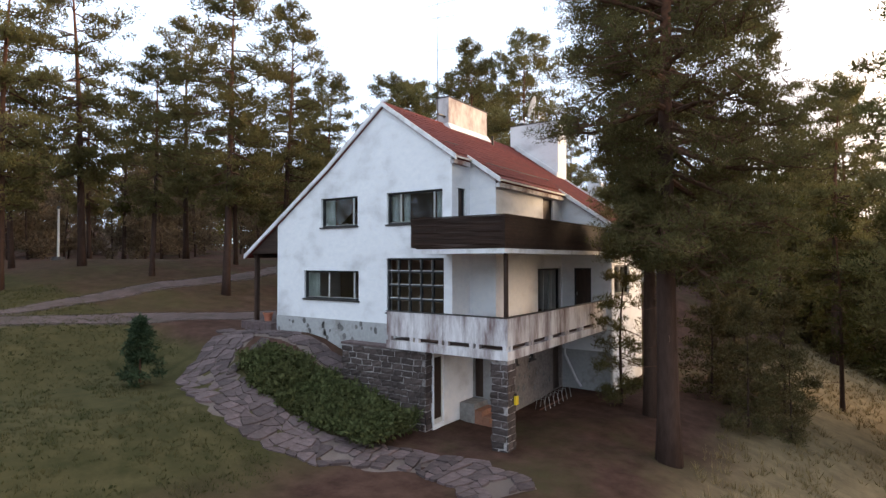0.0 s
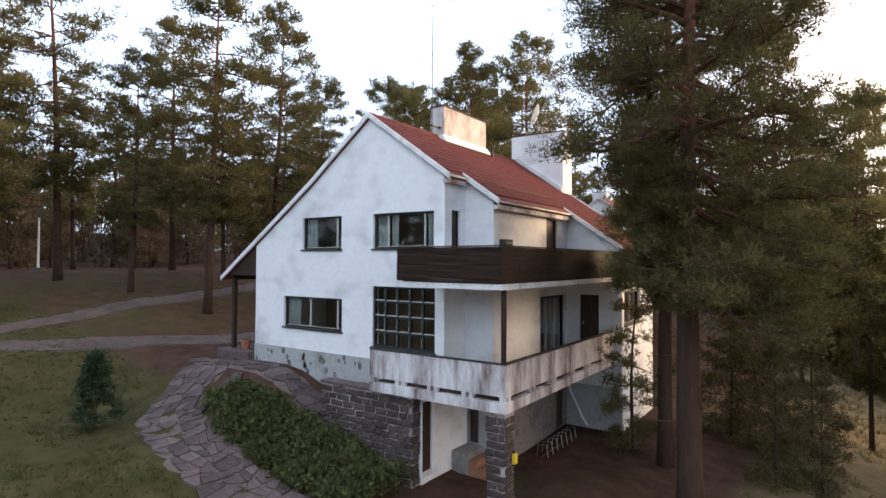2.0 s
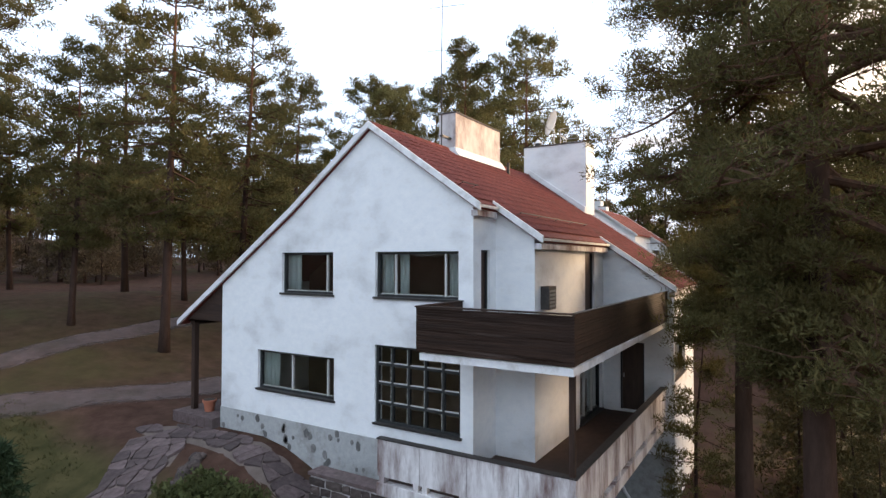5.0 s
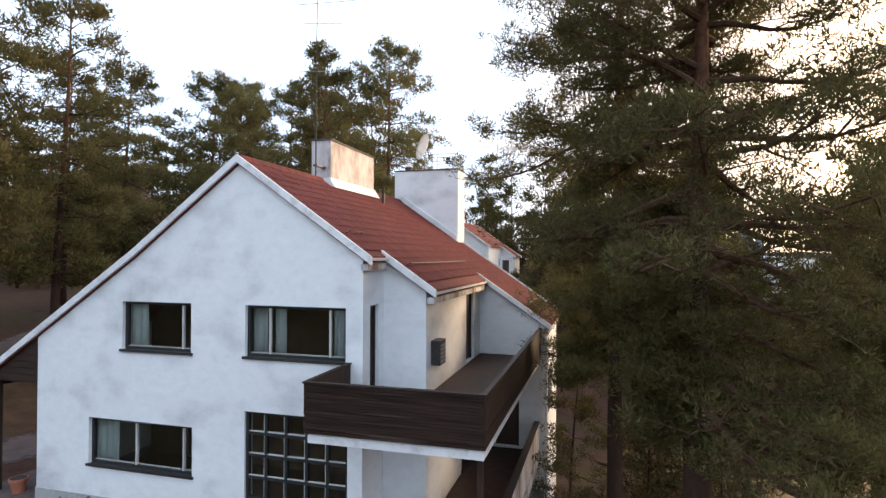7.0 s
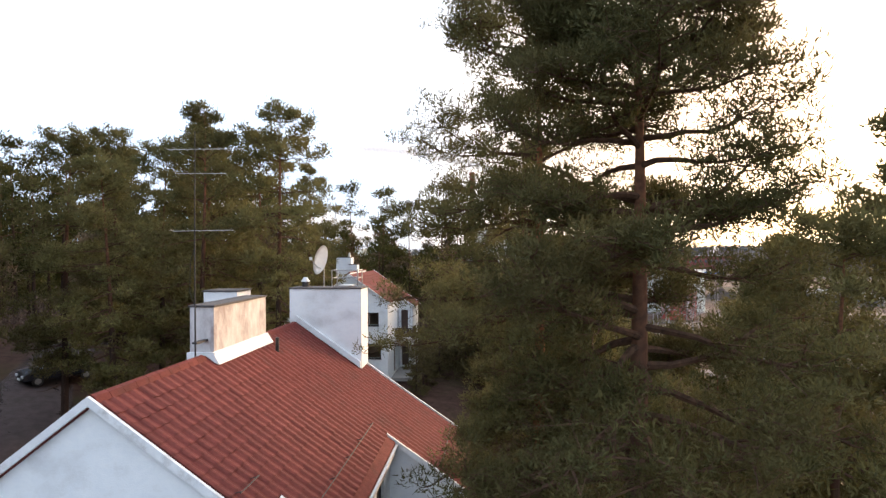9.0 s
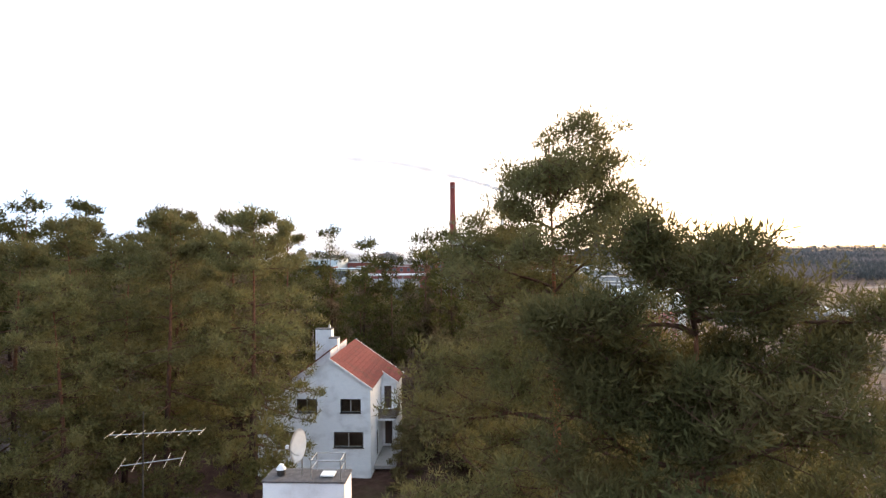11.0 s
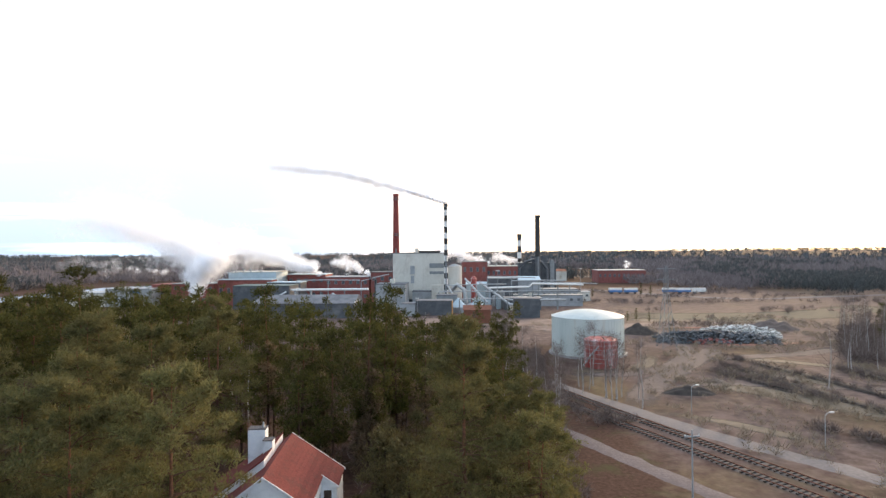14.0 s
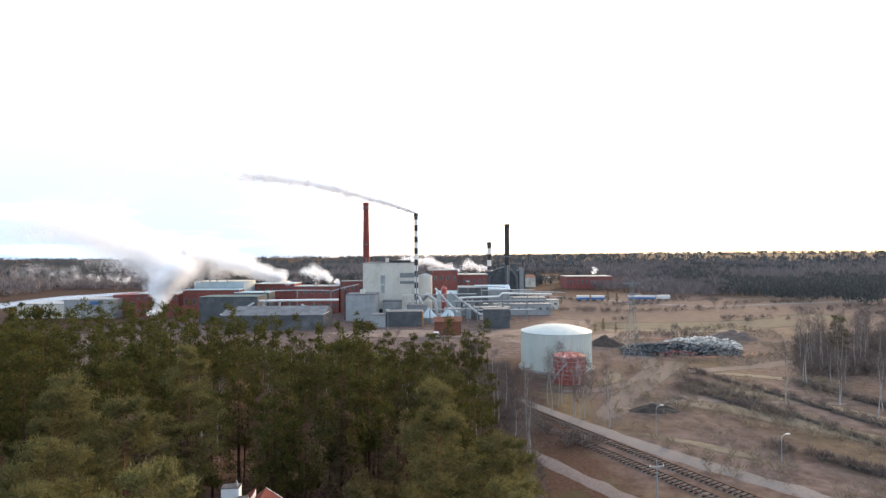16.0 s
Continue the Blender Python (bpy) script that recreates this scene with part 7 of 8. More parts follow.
woods("conifer_woods", M_HAZED_SPRUCE, "dark spruces among the leafless woods", 4, 9000, 360, 1.3,
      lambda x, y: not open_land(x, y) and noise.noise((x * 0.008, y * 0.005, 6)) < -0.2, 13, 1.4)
woods("dark_belt", M_HAZED_SPRUCE, "dark belt of tall spruces beyond the far road", 14, 3000, 300, 0.85,
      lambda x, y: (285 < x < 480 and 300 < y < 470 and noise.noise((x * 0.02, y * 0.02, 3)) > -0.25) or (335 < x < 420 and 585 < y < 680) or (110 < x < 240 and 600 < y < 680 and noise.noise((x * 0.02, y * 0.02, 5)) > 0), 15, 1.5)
# horizon copy: pale blue haze painted into the needle colour
M_HAZED_HILL = foliage("far_hill_spruce", (0.070, 0.086, 0.092), (0.115, 0.134, 0.142), (0.125, 0.125, 0.125), 0.05)
woods("horizon_woods", M_HAZED_HILL, "spruce woods on the far hills with pale blue haze in their colour", 5, 9000, 1000, 1.35,
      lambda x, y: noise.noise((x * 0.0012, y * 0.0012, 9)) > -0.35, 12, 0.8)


# ---- steam ----
M_STEAM = surface("steam", (0.97, 0.97, 0.975), (0.985, 0.985, 0.99), 0.1, 1.0, bump=0, spec=0.0, translucent=0.5)


def steam(x, y, z, along, r0, r1, n, label, seed, per=900, drop=0.2, fleck=0.19):
    """A plume drifting with the wind: billows of fine droplets that thin out to their rims."""
    rg = np.random.default_rng(seed)
    out = []
    for i in range(n):
        s = (i + rg.random()) / n
        rad = (r0 + (r1 - r0) * s ** 0.75) * rg.uniform(0.55, 1.15)
        c = np.array((x, y, z)) + np.array(along) * np.array((s, s, 1 - (1 - s) ** 1.7)) + rg.normal(size=3) * rad * np.array((0.55, 0.55, 0.40))
        m = int(per * (1 - (1 - drop) * s) * rg.uniform(0.6, 1.3))
        d = rg.normal(size=(m, 3))
        d /= np.linalg.norm(d, axis=1, keepdims=True)
        q = c + d * rad * (rg.random((m, 1)) ** 0.62) * np.array((1.1, 1.1, 0.9))
        size = fleck * (0.5 + 0.5 * min(1.6, rad / 3.0))
        e1, e2 = rg.normal(size=(m, 3)) * size * 0.55, rg.normal(size=(m, 3)) * size * 0.55
        out.append(np.stack((q - e1, q + e1 * 0.5 + e2, q + e1 * 0.5 - e2), axis=1).reshape(-1, 3))
    ob = link("steam_plume", tri_mesh("steam_plume", np.concatenate(out), M_STEAM), None)
    return tagged(ob, label, "steam", kind="stuff")


steam(24.9, 322, 53.2, (-102, 4, 22), 1.0, 4.6, 560, "pale steam trail from the banded chimney", 1, 330, 0.5, 0.18)
steam(-74, 326, 78, (-95, 6, 6), 4.0, 9.0, 60, "thin torn end of the steam trail", 11, 260, 0.25, 0.15)
steam(-113, 300, -4, (8, 14, 26), 1.2, 6.5, 50, "dense white steam rising between the mill halls", 3, 2000, 0.9)
steam(-104, 318, 16, (-90, 24, 32), 8.0, 20, 84, "large drifting bank of white steam over the mill roofs", 2, 3800, 0.34, 0.16)
steam(-56, 362, 12, (-78, 6, 20), 2.2, 13.0, 84, "bank of white steam above the brick halls", 4, 2600, 0.6, 0.16)
steam(-18, 352, 8, (-24, 5, 11), 0.9, 4.4, 26, "small white steam cloud beside the boiler house", 5, 1100, 0.4)
steam(64, 412, 15, (-40, 6, 10), 1.4, 4.6, 40, "small white steam cloud behind the brick hall", 6, 1100, 0.5)
steam(88, 418, 16, (-20, 5, 5), 1.2, 3.8, 24, "small white steam cloud over the mill", 7, 1000, 0.5)
steam(222, 556, 5, (3, 0, 9), 0.9, 2.6, 12, "small puff of steam above the warehouse", 8, 420, 0.4)
steam(-190, 470, 8, (-120, 40, 9), 3.5, 8, 16, "low drifting steam over the river", 9, 900, 0.4, 0.12)

# ---- things on and round the white house ----
for ax, pos, a, b, c, d in (("y", 0, -4.12, -3.45, 1.55, 2.58), ("y", 0, -3.12, -2.62, 4.36, 5.42), ("y", 0, 0.25, 0.62, 4.36, 5.42),
                            ("y", 0, 0.80, 1.10, 4.36, 5.42), ("y", 0, 2.24, 2.52, 4.36, 5.42), ("x", 4.02, 4.6, 4.85, 0.6, 2.6), ("x", 4.02, 5.9, 6.1, 0.6, 2.6)):
    curtain(ax, pos, a, b, c, d, 0.215, "pale turquoise curtain hanging in folds behind glass", (0, 0, 0))

dish = thing("satellite_dish", "white satellite dish on the broad chimney block", "satellite dish", (0.85, 11.0, 10.01))
part("pole", cyl(bmesh.new(), 0, 0, 0, 0.75, 0.025, sides=8), M_METAL, dish)
bm = bmesh.new()
rings = []
for k in range(6):
    rr = 0.52 * k / 5
    rings.append([bm.verts.new((rr * math.cos(a), rr * math.sin(a) * 1.05, 0.55 * rr * rr)) for a in (2 * math.pi * i / 24 for i in range(24))] if k else [bm.verts.new((0, 0, 0))])
for i in range(24):
    bm.faces.new((rings[0][0], rings[1][i], rings[1][(i + 1) % 24]))
for a, b in zip(rings[1:], rings[2:]):
    for i in range(24):
        bm.faces.new((a[i], b[i], b[(i + 1) % 24], a[(i + 1) % 24]))
bmesh.ops.solidify(bm, geom=bm.faces, thickness=0.012)
turn = look((0, 0, 0.95), (0.72, 0.70, 0.70))
bmesh.ops.transform(bm, matrix=turn, verts=bm.verts)
part("reflector", bm, M_DISH, dish, smooth=True)
part("feed_arm", tube(bmesh.new(), [(0, 0, 0.62), (-0.20, -0.20, 0.72), (-0.37, -0.36, 1.02)], 0.014, 5), M_METAL, dish)
part("feed_head", boxed(-0.42, -0.33, -0.41, -0.32, 0.98, 1.08), M_DISH, dish, bevel=0.01)

rack = thing("roof_rack", "galvanised tube frame on the chimney block", "frame", (1.7, 11.0, 10.01))
for px, py in ((-0.45, -0.35), (0.5, -0.35), (0.5, 0.35), (-0.45, 0.35)):
    part("post", cyl(bmesh.new(), px, py, 0, 0.62, 0.02, sides=6), M_METAL, rack)
for z in (0.32, 0.60):
    part("rail", tube(bmesh.new(), [(-0.45, -0.35, z), (0.5, -0.35, z), (0.5, 0.35, z), (-0.45, 0.35, z), (-0.45, -0.35, z)], 0.016, 5), M_METAL, rack)
part("plate", boxed(-0.2, 0.25, -0.2, 0.2, 0.02, 0.06), M_DISH, rack)
cowl = thing("chimney_cowl", "white round chimney cowl", "cowl", (0.15, 11.0, 10.01))
part("neck", cyl(bmesh.new(), 0, 0, 0, 0.18, 0.14, sides=12), M_DARKMETAL, cowl)
part("cap", cyl(bmesh.new(), 0, 0, 0.18, 0.34, 0.17, 0.06, 12), M_DISH, cowl)

mast = thing("antenna_mast", "thin steel antenna mast with television aerials", "antenna", (-0.05, 3.55, 8.75))
part("pole", tube(bmesh.new(), [(0, 0, -0.3), (0, 0, 3.0), (0.02, 0, 5.45)], [0.022, 0.016, 0.010], 8), M_DARKMETAL, mast)
for z, ln, els, ang in ((5.0, 1.75, 10, 8), (4.42, 1.1, 5, 20), (3.05, 1.35, 6, 20)):
    c, s = math.cos(radians(ang)), math.sin(radians(ang))
    yagi = part("aerial_boom", tube(bmesh.new(), [(-0.35 * ln * c, -0.35 * ln * s, z), (0.65 * ln * c, 0.65 * ln * s, z + 0.03)], 0.009, 5), M_METAL, mast)
    for i in range(els):
        u = -0.35 * ln + ln * i / (els - 1)
        h = 0.22 if els > 6 else 0.42
        part("element", tube(bmesh.new(), [(u * c - h * s, u * s + h * c, z + 0.012), (u * c + h * s, u * s - h * c, z + 0.012)], 0.004, 4), M_METAL, yagi)
part("cable_loop", tube(bmesh.new(), [(0, 0, 2.7), (-0.14, 0.05, 2.3), (-0.16, 0.05, 1.6), (0, 0, 1.2)], 0.008, 4), M_BLACK, mast)
part("bracket", boxed(-0.06, 0.06, -0.04, 0.52, 0.35, 0.40), M_DARKMETAL, mast)

vent = thing("wall_box", "dark louvred heat pump box on the plaster wall", "wall unit", (4.02, 1.75, 4.05))
part("body", boxed(0.002, 0.22, -0.24, 0.24, 0, 0.56), M_DARKMETAL, vent, bevel=0.015)
for i in range(5):
    part("louvre", boxed(0.222, 0.232, -0.2, 0.2, 0.06 + i * 0.09, 0.11 + i * 0.09), M_STEEL, vent)

for pts, lab in (([(4.20, 6.72, 0.20), (4.20, 6.72, -0.9), (4.75, 6.62, -1.9), (4.95, 6.6, -2.15)], "pale downpipe with a slanting foot"),
                 ([(6.14, 6.80, 4.1), (6.14, 6.80, -2.3)], "white downpipe at the wing corner")):
    dp = thing("downpipe", lab, "downpipe", pts[-1])
    q = Vector(pts[-1])
    part("pipe", tube(bmesh.new(), [Vector(p) - q for p in pts], 0.05, 8), M_BARGE, dp, smooth=True)
    part("bracket", boxed(*(v + o for v, o in zip((pts[0][0] - q.x,) * 2, (-0.07, 0.07))), pts[0][1] - q.y - 0.06, pts[0][1] - q.y + 0.18, pts[0][2] - q.z - 0.5, pts[0][2] - q.z - 0.46), M_METAL, dp)

ysign = thing("warning_box", "small yellow plastic box on the stone pier", "box", (5.98, -1.22, -1.25))
part("body", boxed(-0.04, 0.04, -0.07, 0.07, 0.18, 0.42), M_YELLOW, ysign, bevel=0.02)
part("hook", boxed(-0.05, 0.0, -0.02, 0.02, 0.42, 0.50), M_DARKMETAL, ysign)

brack = thing("bicycle_rack", "low rusty bicycle rack by the basement wall", "rack", (4.75, 4.3, ground_z(4.75, 4.3)), rz=90)
part("base_rail", tube(bmesh.new(), [(-1.3, 0, 0.03), (1.3, 0, 0.03)], 0.02, 6), M_RUST, brack)
for i in range(7):
    x = -1.2 + i * 0.4
    part("hoop", tube(bmesh.new(), [(x, 0.2, 0.02), (x, 0.15, 0.36), (x, -0.12, 0.42), (x, -0.2, 0.02)], 0.013, 5), M_METAL, brack)

pot = thing("plant_pot", "terracotta plant pot on the porch floor", "plant pot", (-6.75, 0.25, 0.40))
part("pot", cyl(bmesh.new(), 0, 0, 0, 0.34, 0.14, 0.20, 16), M_TERRACOTTA, pot)
part("rim", cyl(bmesh.new(), 0, 0, 0.30, 0.37, 0.22, 0.22, 16), M_TERRACOTTA, pot)
part("soil", cyl(bmesh.new(), 0, 0, 0.365, 0.375, 0.19, 0.19, 16), M_PEAT, pot)

wp = thing("white_pole", "thin white garden lamp pole with a dark foot", "lamp post", (-35.3, 3.2, ground_z(-35.3, 3.2)))
part("pole", cyl(bmesh.new(), 0, 0, 0, 3.9, 0.09, 0.07, 10), M_WHITE, wp)
part("foot", cyl(bmesh.new(), 0, 0, -0.2, 0.25, 0.55, 0.4, 12), M_DARKMETAL, wp)
part("lamp_head", cyl(bmesh.new(), 0, 0, 3.9, 4.15, 0.16, 0.08, 12), M_DARKMETAL, wp)


def car(x, y, rz):
    c = thing("car", "dark blue hatchback parked on the dirt yard", "car", (x, y, ground_z(x, y)), rz=rz)
    M_CAR = surface("dark_car_paint", (0.012, 0.014, 0.022), (0.018, 0.020, 0.030), 3, 0.25, bump=0, spec=0.6)
    prof = [(-2.1, 0.35), (-2.12, 0.75), (-1.95, 0.92), (-1.05, 1.0), (-0.45, 1.42), (0.9, 1.46), (1.7, 1.10), (2.05, 1.0), (2.1, 0.4)]
    body = part("body", prism(bmesh.new(), prof, "y", -0.86, 0.86), M_CAR, c, bevel=0.06)
    part("windscreen", prism(bmesh.new(), [(-1.04, 1.03), (-0.50, 1.40), (-0.46, 1.42), (-1.07, 1.01)], "y", -0.72, 0.72), M_GLASS, body)
    for s in (-1, 1):
        part("side_window", boxed(-0.55, 1.25, s * 0.862 - 0.004, s * 0.862 + 0.004, 1.02, 1.36), M_BLACK, body)
        part("headlight", boxed(-2.16, -2.08, s * 0.62 - 0.16, s * 0.62 + 0.16, 0.62, 0.76), M_DISH, body, bevel=0.02)
        for wx in (-1.35, 1.35):
            w = part("wheel", tube(bmesh.new(), [(wx, s * 0.66, 0.31), (wx, s * 0.88, 0.31)], 0.31, 16), M_BLACK, c)
            part("rim", tube(bmesh.new(), [(wx, s * 0.87, 0.31), (wx, s * 0.89, 0.31)], 0.19, 12), M_METAL, w)
    part("number_plate", boxed(-2.18, -2.15, -0.26, 0.26, 0.42, 0.53), M_WHITE, c)


car(-21.6, 25.6, 55)

# low rubble edge and shrub bed below the gable
def leaf_bed():
    rng = np.random.default_rng(12)
    pts, sz = [], []
    rr = random.Random(12)
    while len(pts) < 640:
        x, y = rr.uniform(-4.1, 2.9), rr.uniform(-3.9, -1.6)
        if y > -1.75 - 0.16 * max(0, 0.5 - x):
            continue
        if y < -3.95 + 0.45 * max(0, -x - 2.2) or x < -3.9 + 0.35 * math.sin(y * 2):
            continue
        h = 0.10 + 0.36 * rr.random() * smooth01(-4.1, -3.0, y) + 0.1 * noise.noise((x, y, 3)) + 0.25 * smooth01(-0.5, 2.5, x)
        pts.append((x, y, ground_z(x, y) + h))
        sz.append(rr.uniform(0.18, 0.34))
    p = blades(rng, np.array(pts), np.array(sz), 30, 0.13, 0.10, 0.7, 0.35)
    return tagged(link("shrub_bed", tri_mesh("shrub_bed", p, M_SHRUB), None), "dense low evergreen shrub bed below the stone wall", "shrub", kind="stuff")


leaf_bed()


def grass(name, mat, label, seed, n, spot, length, width):
    rng = np.random.default_rng(seed)
    rr = random.Random(seed)
    pts = []
    while len(pts) < n:
        p = spot(rr)
        if p:
            pts.append((p[0], p[1], ground_z(*p) - 0.01))
    b = blades(rng, np.array(pts), np.full(len(pts), 0.10), 6, length, width, 0.1, 1.6)
    tagged(link(name, tri_mesh(name, b, mat), None), label, "grass", kind="stuff")


M_GRASS = foliage("lawn_grass", (0.030, 0.036, 0.013), (0.075, 0.073, 0.030), (0.095, 0.078, 0.038), 0.2)
M_HAY = foliage("dry_grass", (0.16, 0.115, 0.058), (0.30, 0.225, 0.12), (0.12, 0.105, 0.045), 0.2)


def lawn_spot(q):
    x, y = q.uniform(-22, 6), q.uniform(-16, -1.5)
    return (x, y) if cover(x, y)[0] > 0.45 and noise.noise((x * 0.6, y * 0.6, 1)) > -0.35 and y < -5.9 + 1.2 * max(0, -x - 5.5) else None


def slope_spot(q):
    x, y = q.uniform(10.2, 30), q.uniform(-12, 46)
    return (x, y) if noise.noise((x * 0.4, y * 0.4, 1)) > -0.3 else None


grass("lawn_grass", M_GRASS, "short worn lawn grass with bare patches", 1, 9000, lawn_spot, 0.10, 0.022)
grass("dry_grass", M_HAY, "matted straw-coloured grass on the slope", 2, 8000, slope_spot, 0.26, 0.03)


def scrub(name, mat, label, seed, n, spot, size):
    rng = np.random.default_rng(seed)
    rr = random.Random(seed)
    pts = []
    while len(pts) < n:
        p = spot(rr)
        if p:
            pts.append((p[0], p[1], ground_z(*p) + size * 0.35))
    b = blades(rng, np.array(pts), np.full(len(pts), size * 0.6), 22, size * 0.9, size * 0.07, 0.7, 0.9)
    tagged(link(name, tri_mesh(name, b, mat), None), label, "scrub", kind="stuff")


scrub("dry_scrub", M_TWIG_DRY, "straw-coloured reeds and scrub on the plain", 5, 1700,
      lambda q: (lambda x, y: (x, y) if cover(x, y)[1] + cover(x, y)[2] > 0.25 and noise.noise((x * 0.05, y * 0.05, 8)) > 0.05 else None)(q.uniform(58, 200), q.uniform(55, 260)), 1.3)
scrub("bare_scrub", M_TWIG, "bare brown thicket along the forest edge", 6, 900,
      lambda q: (lambda x, y: (x, y) if 15 + (y - 30) * 0.17 - 3 < x < 22 + (y - 30) * 0.17 else None)(q.uniform(8, 60), q.uniform(45, 175)), 1.6)
scrub("birch_thicket", M_TWIG, "dense brown thicket under the bare birches", 9, 620,
      lambda q: (lambda x, y: (x, y) if noise.noise((x * 0.06, y * 0.06, 2)) > -0.2 else None)(*(lambda y: (q.uniform(12 + 0.78 * y, 66 + 0.78 * y), y))(q.uniform(146, 206))), 3.2)
scrub("far_bushes", M_TWIG, "dark brown bushes along the far tracks", 11, 620,
      lambda q: (lambda x, y: (x, y) if noise.noise((x * 0.02, y * 0.035, 5)) > 0.12 else None)(q.uniform(100, 340), q.uniform(215, 440)), 2.4)
def bank_spot(q):
    line = BANKS[q.randrange(len(BANKS))]
    i = q.randrange(len(line) - 1)
    u = q.random()
    return (line[i][0] + (line[i + 1][0] - line[i][0]) * u + q.gauss(0, 1.1), line[i][1] + (line[i + 1][1] - line[i][1]) * u + q.gauss(0, 1.1))


scrub("ditch_scrub", M_TWIG, "dark scrub along the ditch banks", 12, 620, bank_spot, 1.3)
scrub("yellow_grass", M_TWIG_DRY, "tufts of yellowed grass between the ditches", 14, 900,
      lambda q: (lambda x, y: (x, y) if noise.noise((x * 0.09, y * 0.07, 3)) > 0.02 else None)(q.uniform(66, 130), q.uniform(62, 150)), 0.8)
scrub("verge_brush", M_TWIG, "bare brown saplings and brush beside the road", 15, 110,
      lambda q: (lambda u, j: (31 + 12 * u + j, 136 - 40 * u + j * 0.5))(q.random(), q.gauss(0, 2.2)), 1.6)
scrub("forest_brush", M_TWIG, "bare brown undergrowth between the pines", 7, 700,
      lambda q: (lambda x, y: (x, y) if in_forest(x, y) else None)(q.uniform(-70, 30), q.uniform(-12, 130)), 1.3)

# ---- stones, flags and tiles ----
def stone_mesh(rr, w, h, d):
    """One rough squared stone, its face in the x-z plane towards -y."""
    bm = bmesh.new()
    bmesh.ops.create_grid(bm, x_segments=2, y_segments=2, size=0.5)
    for v in bm.verts:
        x, z = v.co.x, v.co.y
        edge = max(abs(x), abs(z)) > 0.49
        v.co = Vector((x * w + rr.gauss(0, 0.012), -d * (0.55 if edge else 1.0) + rr.gauss(0, 0.008), z * h + rr.gauss(0, 0.010)))
    res = bmesh.ops.extrude_edge_only(bm, edges=[e for e in bm.edges if len(e.link_faces) == 1])
    for v in res["geom"]:
        if isinstance(v, bmesh.types.BMVert):
            v.co.y = 0.02
    bmesh.ops.recalc_face_normals(bm, faces=bm.faces)
    me = bpy.data.meshes.new("stone")
    bm.to_mesh(me)
    bm.free()
    me.materials.append(M_STONE)
    return me


rr = random.Random(21)
STONES = {}
for wi in range(4):
    for k in range(3):
        STONES[wi, k] = stone_mesh(rr, 0.22 + 0.10 * wi, 0.172, 0.045)


def stone_face(parent, u0, u1, z0, top, place):
    """Courses of stones over a face; place(u, z) gives the pose of a stone."""
    z = z0
    while z < 0.2:
        u = u0 + rr.uniform(-0.08, 0.0)
        while u < u1 - 0.1:
            wi = rr.randrange(4)
            w = 0.22 + 0.10 * wi
            w = min(w, u1 - u)
            if z + 0.19 <= top(u + w / 2) and w > 0.1:
                ob = link("stone", STONES[wi, rr.randrange(3)], None, parent)
                ob.matrix_local = place(u + w / 2, z + 0.095) @ pose(0, 0, 0, rr.gauss(0, 1.5), 0, rr.gauss(0, 1.5))
                ob.scale.x = w / (0.22 + 0.10 * wi) * 0.92
            u += w + 0.012
        z += 0.20


swall = tagged(part("stone_wall", prism(bmesh.new(), [(-0.62, -2.6), (2.93, -2.6), (2.93, 0.19), (1.5, 0.19), (1.5, 0.14), (-0.62, 0.14)], "y", -1.42, -1.07), M_MORTAR),
               "dark rough stone retaining wall with pale mortar", "stone wall", kind="structure")
stone_face(swall, -0.60, 2.92, -2.3, lambda u: 0.20 if u > 1.5 else 0.15, lambda u, z: pose(u, -1.42, z))
stone_face(swall, -1.40, -1.08, -2.3, lambda u: 0.20, lambda u, z: pose(2.93, u, z, 0, 0, 90))
part("coping", boxed(-0.66, 1.48, -1.48, -1.02, 0.145, 0.22), M_FLAG, swall, "reddish flagstone coping", bevel=0.015)
pier = tagged(part("stone_pier", boxed(5.40, 5.88, -1.56, -1.08, -2.75, 0.195), M_MORTAR), "square dark stone pier under the terrace corner", "pier", kind="structure")
stone_face(pier, 5.40, 5.88, -2.7, lambda u: 0.195, lambda u, z: pose(u, -1.56, z))
stone_face(pier, -1.56, -1.08, -2.7, lambda u: 0.195, lambda u, z: pose(5.88, u, z, 0, 0, 90))
stone_face(pier, -1.56, -1.08, -2.7, lambda u: 0.195, lambda u, z: pose(5.40, -2.64 - u, z, 0, 0, -90))
part("footing", boxed(5.28, 6.0, -1.68, -0.96, -2.9, -2.52), M_CONCRETE, pier, bevel=0.03)

# dark stones set in the plinth
for k in range(34):
    x, z = rr.uniform(-5.7, 1.3), rr.uniform(-0.25, 0.66) - 0.12 * max(0, 0)
    s = rr.uniform(0.05, 0.13)
    bm = bmesh.new()
    n = 9
    ring = [(x + s * (1 + 0.25 * rr.gauss(0, 1) * 0.6) * math.cos(a) * 0.75, z + s * (1 + 0.15 * rr.gauss(0, 1)) * math.sin(a)) for a in (2 * math.pi * i / n for i in range(n))]
    prism(bm, ring, "y", -0.034, -0.022)
    part("stone", bm, M_PLINTH_STONE, WHITE_HOUSE)
for k in range(16):
    y, z = rr.uniform(1.8, 5.7), rr.uniform(-1.9, -0.9)
    s = rr.uniform(0.06, 0.14)
    ring = [(y + s * math.cos(a) * 0.8 * rr.uniform(0.8, 1.2), z + s * math.sin(a) * rr.uniform(0.8, 1.2)) for a in (2 * math.pi * i / 9 for i in range(9))]
    part("stone", prism(bmesh.new(), ring, "x", 4.022, 4.034), M_PLINTH_STONE, WHITE_HOUSE)


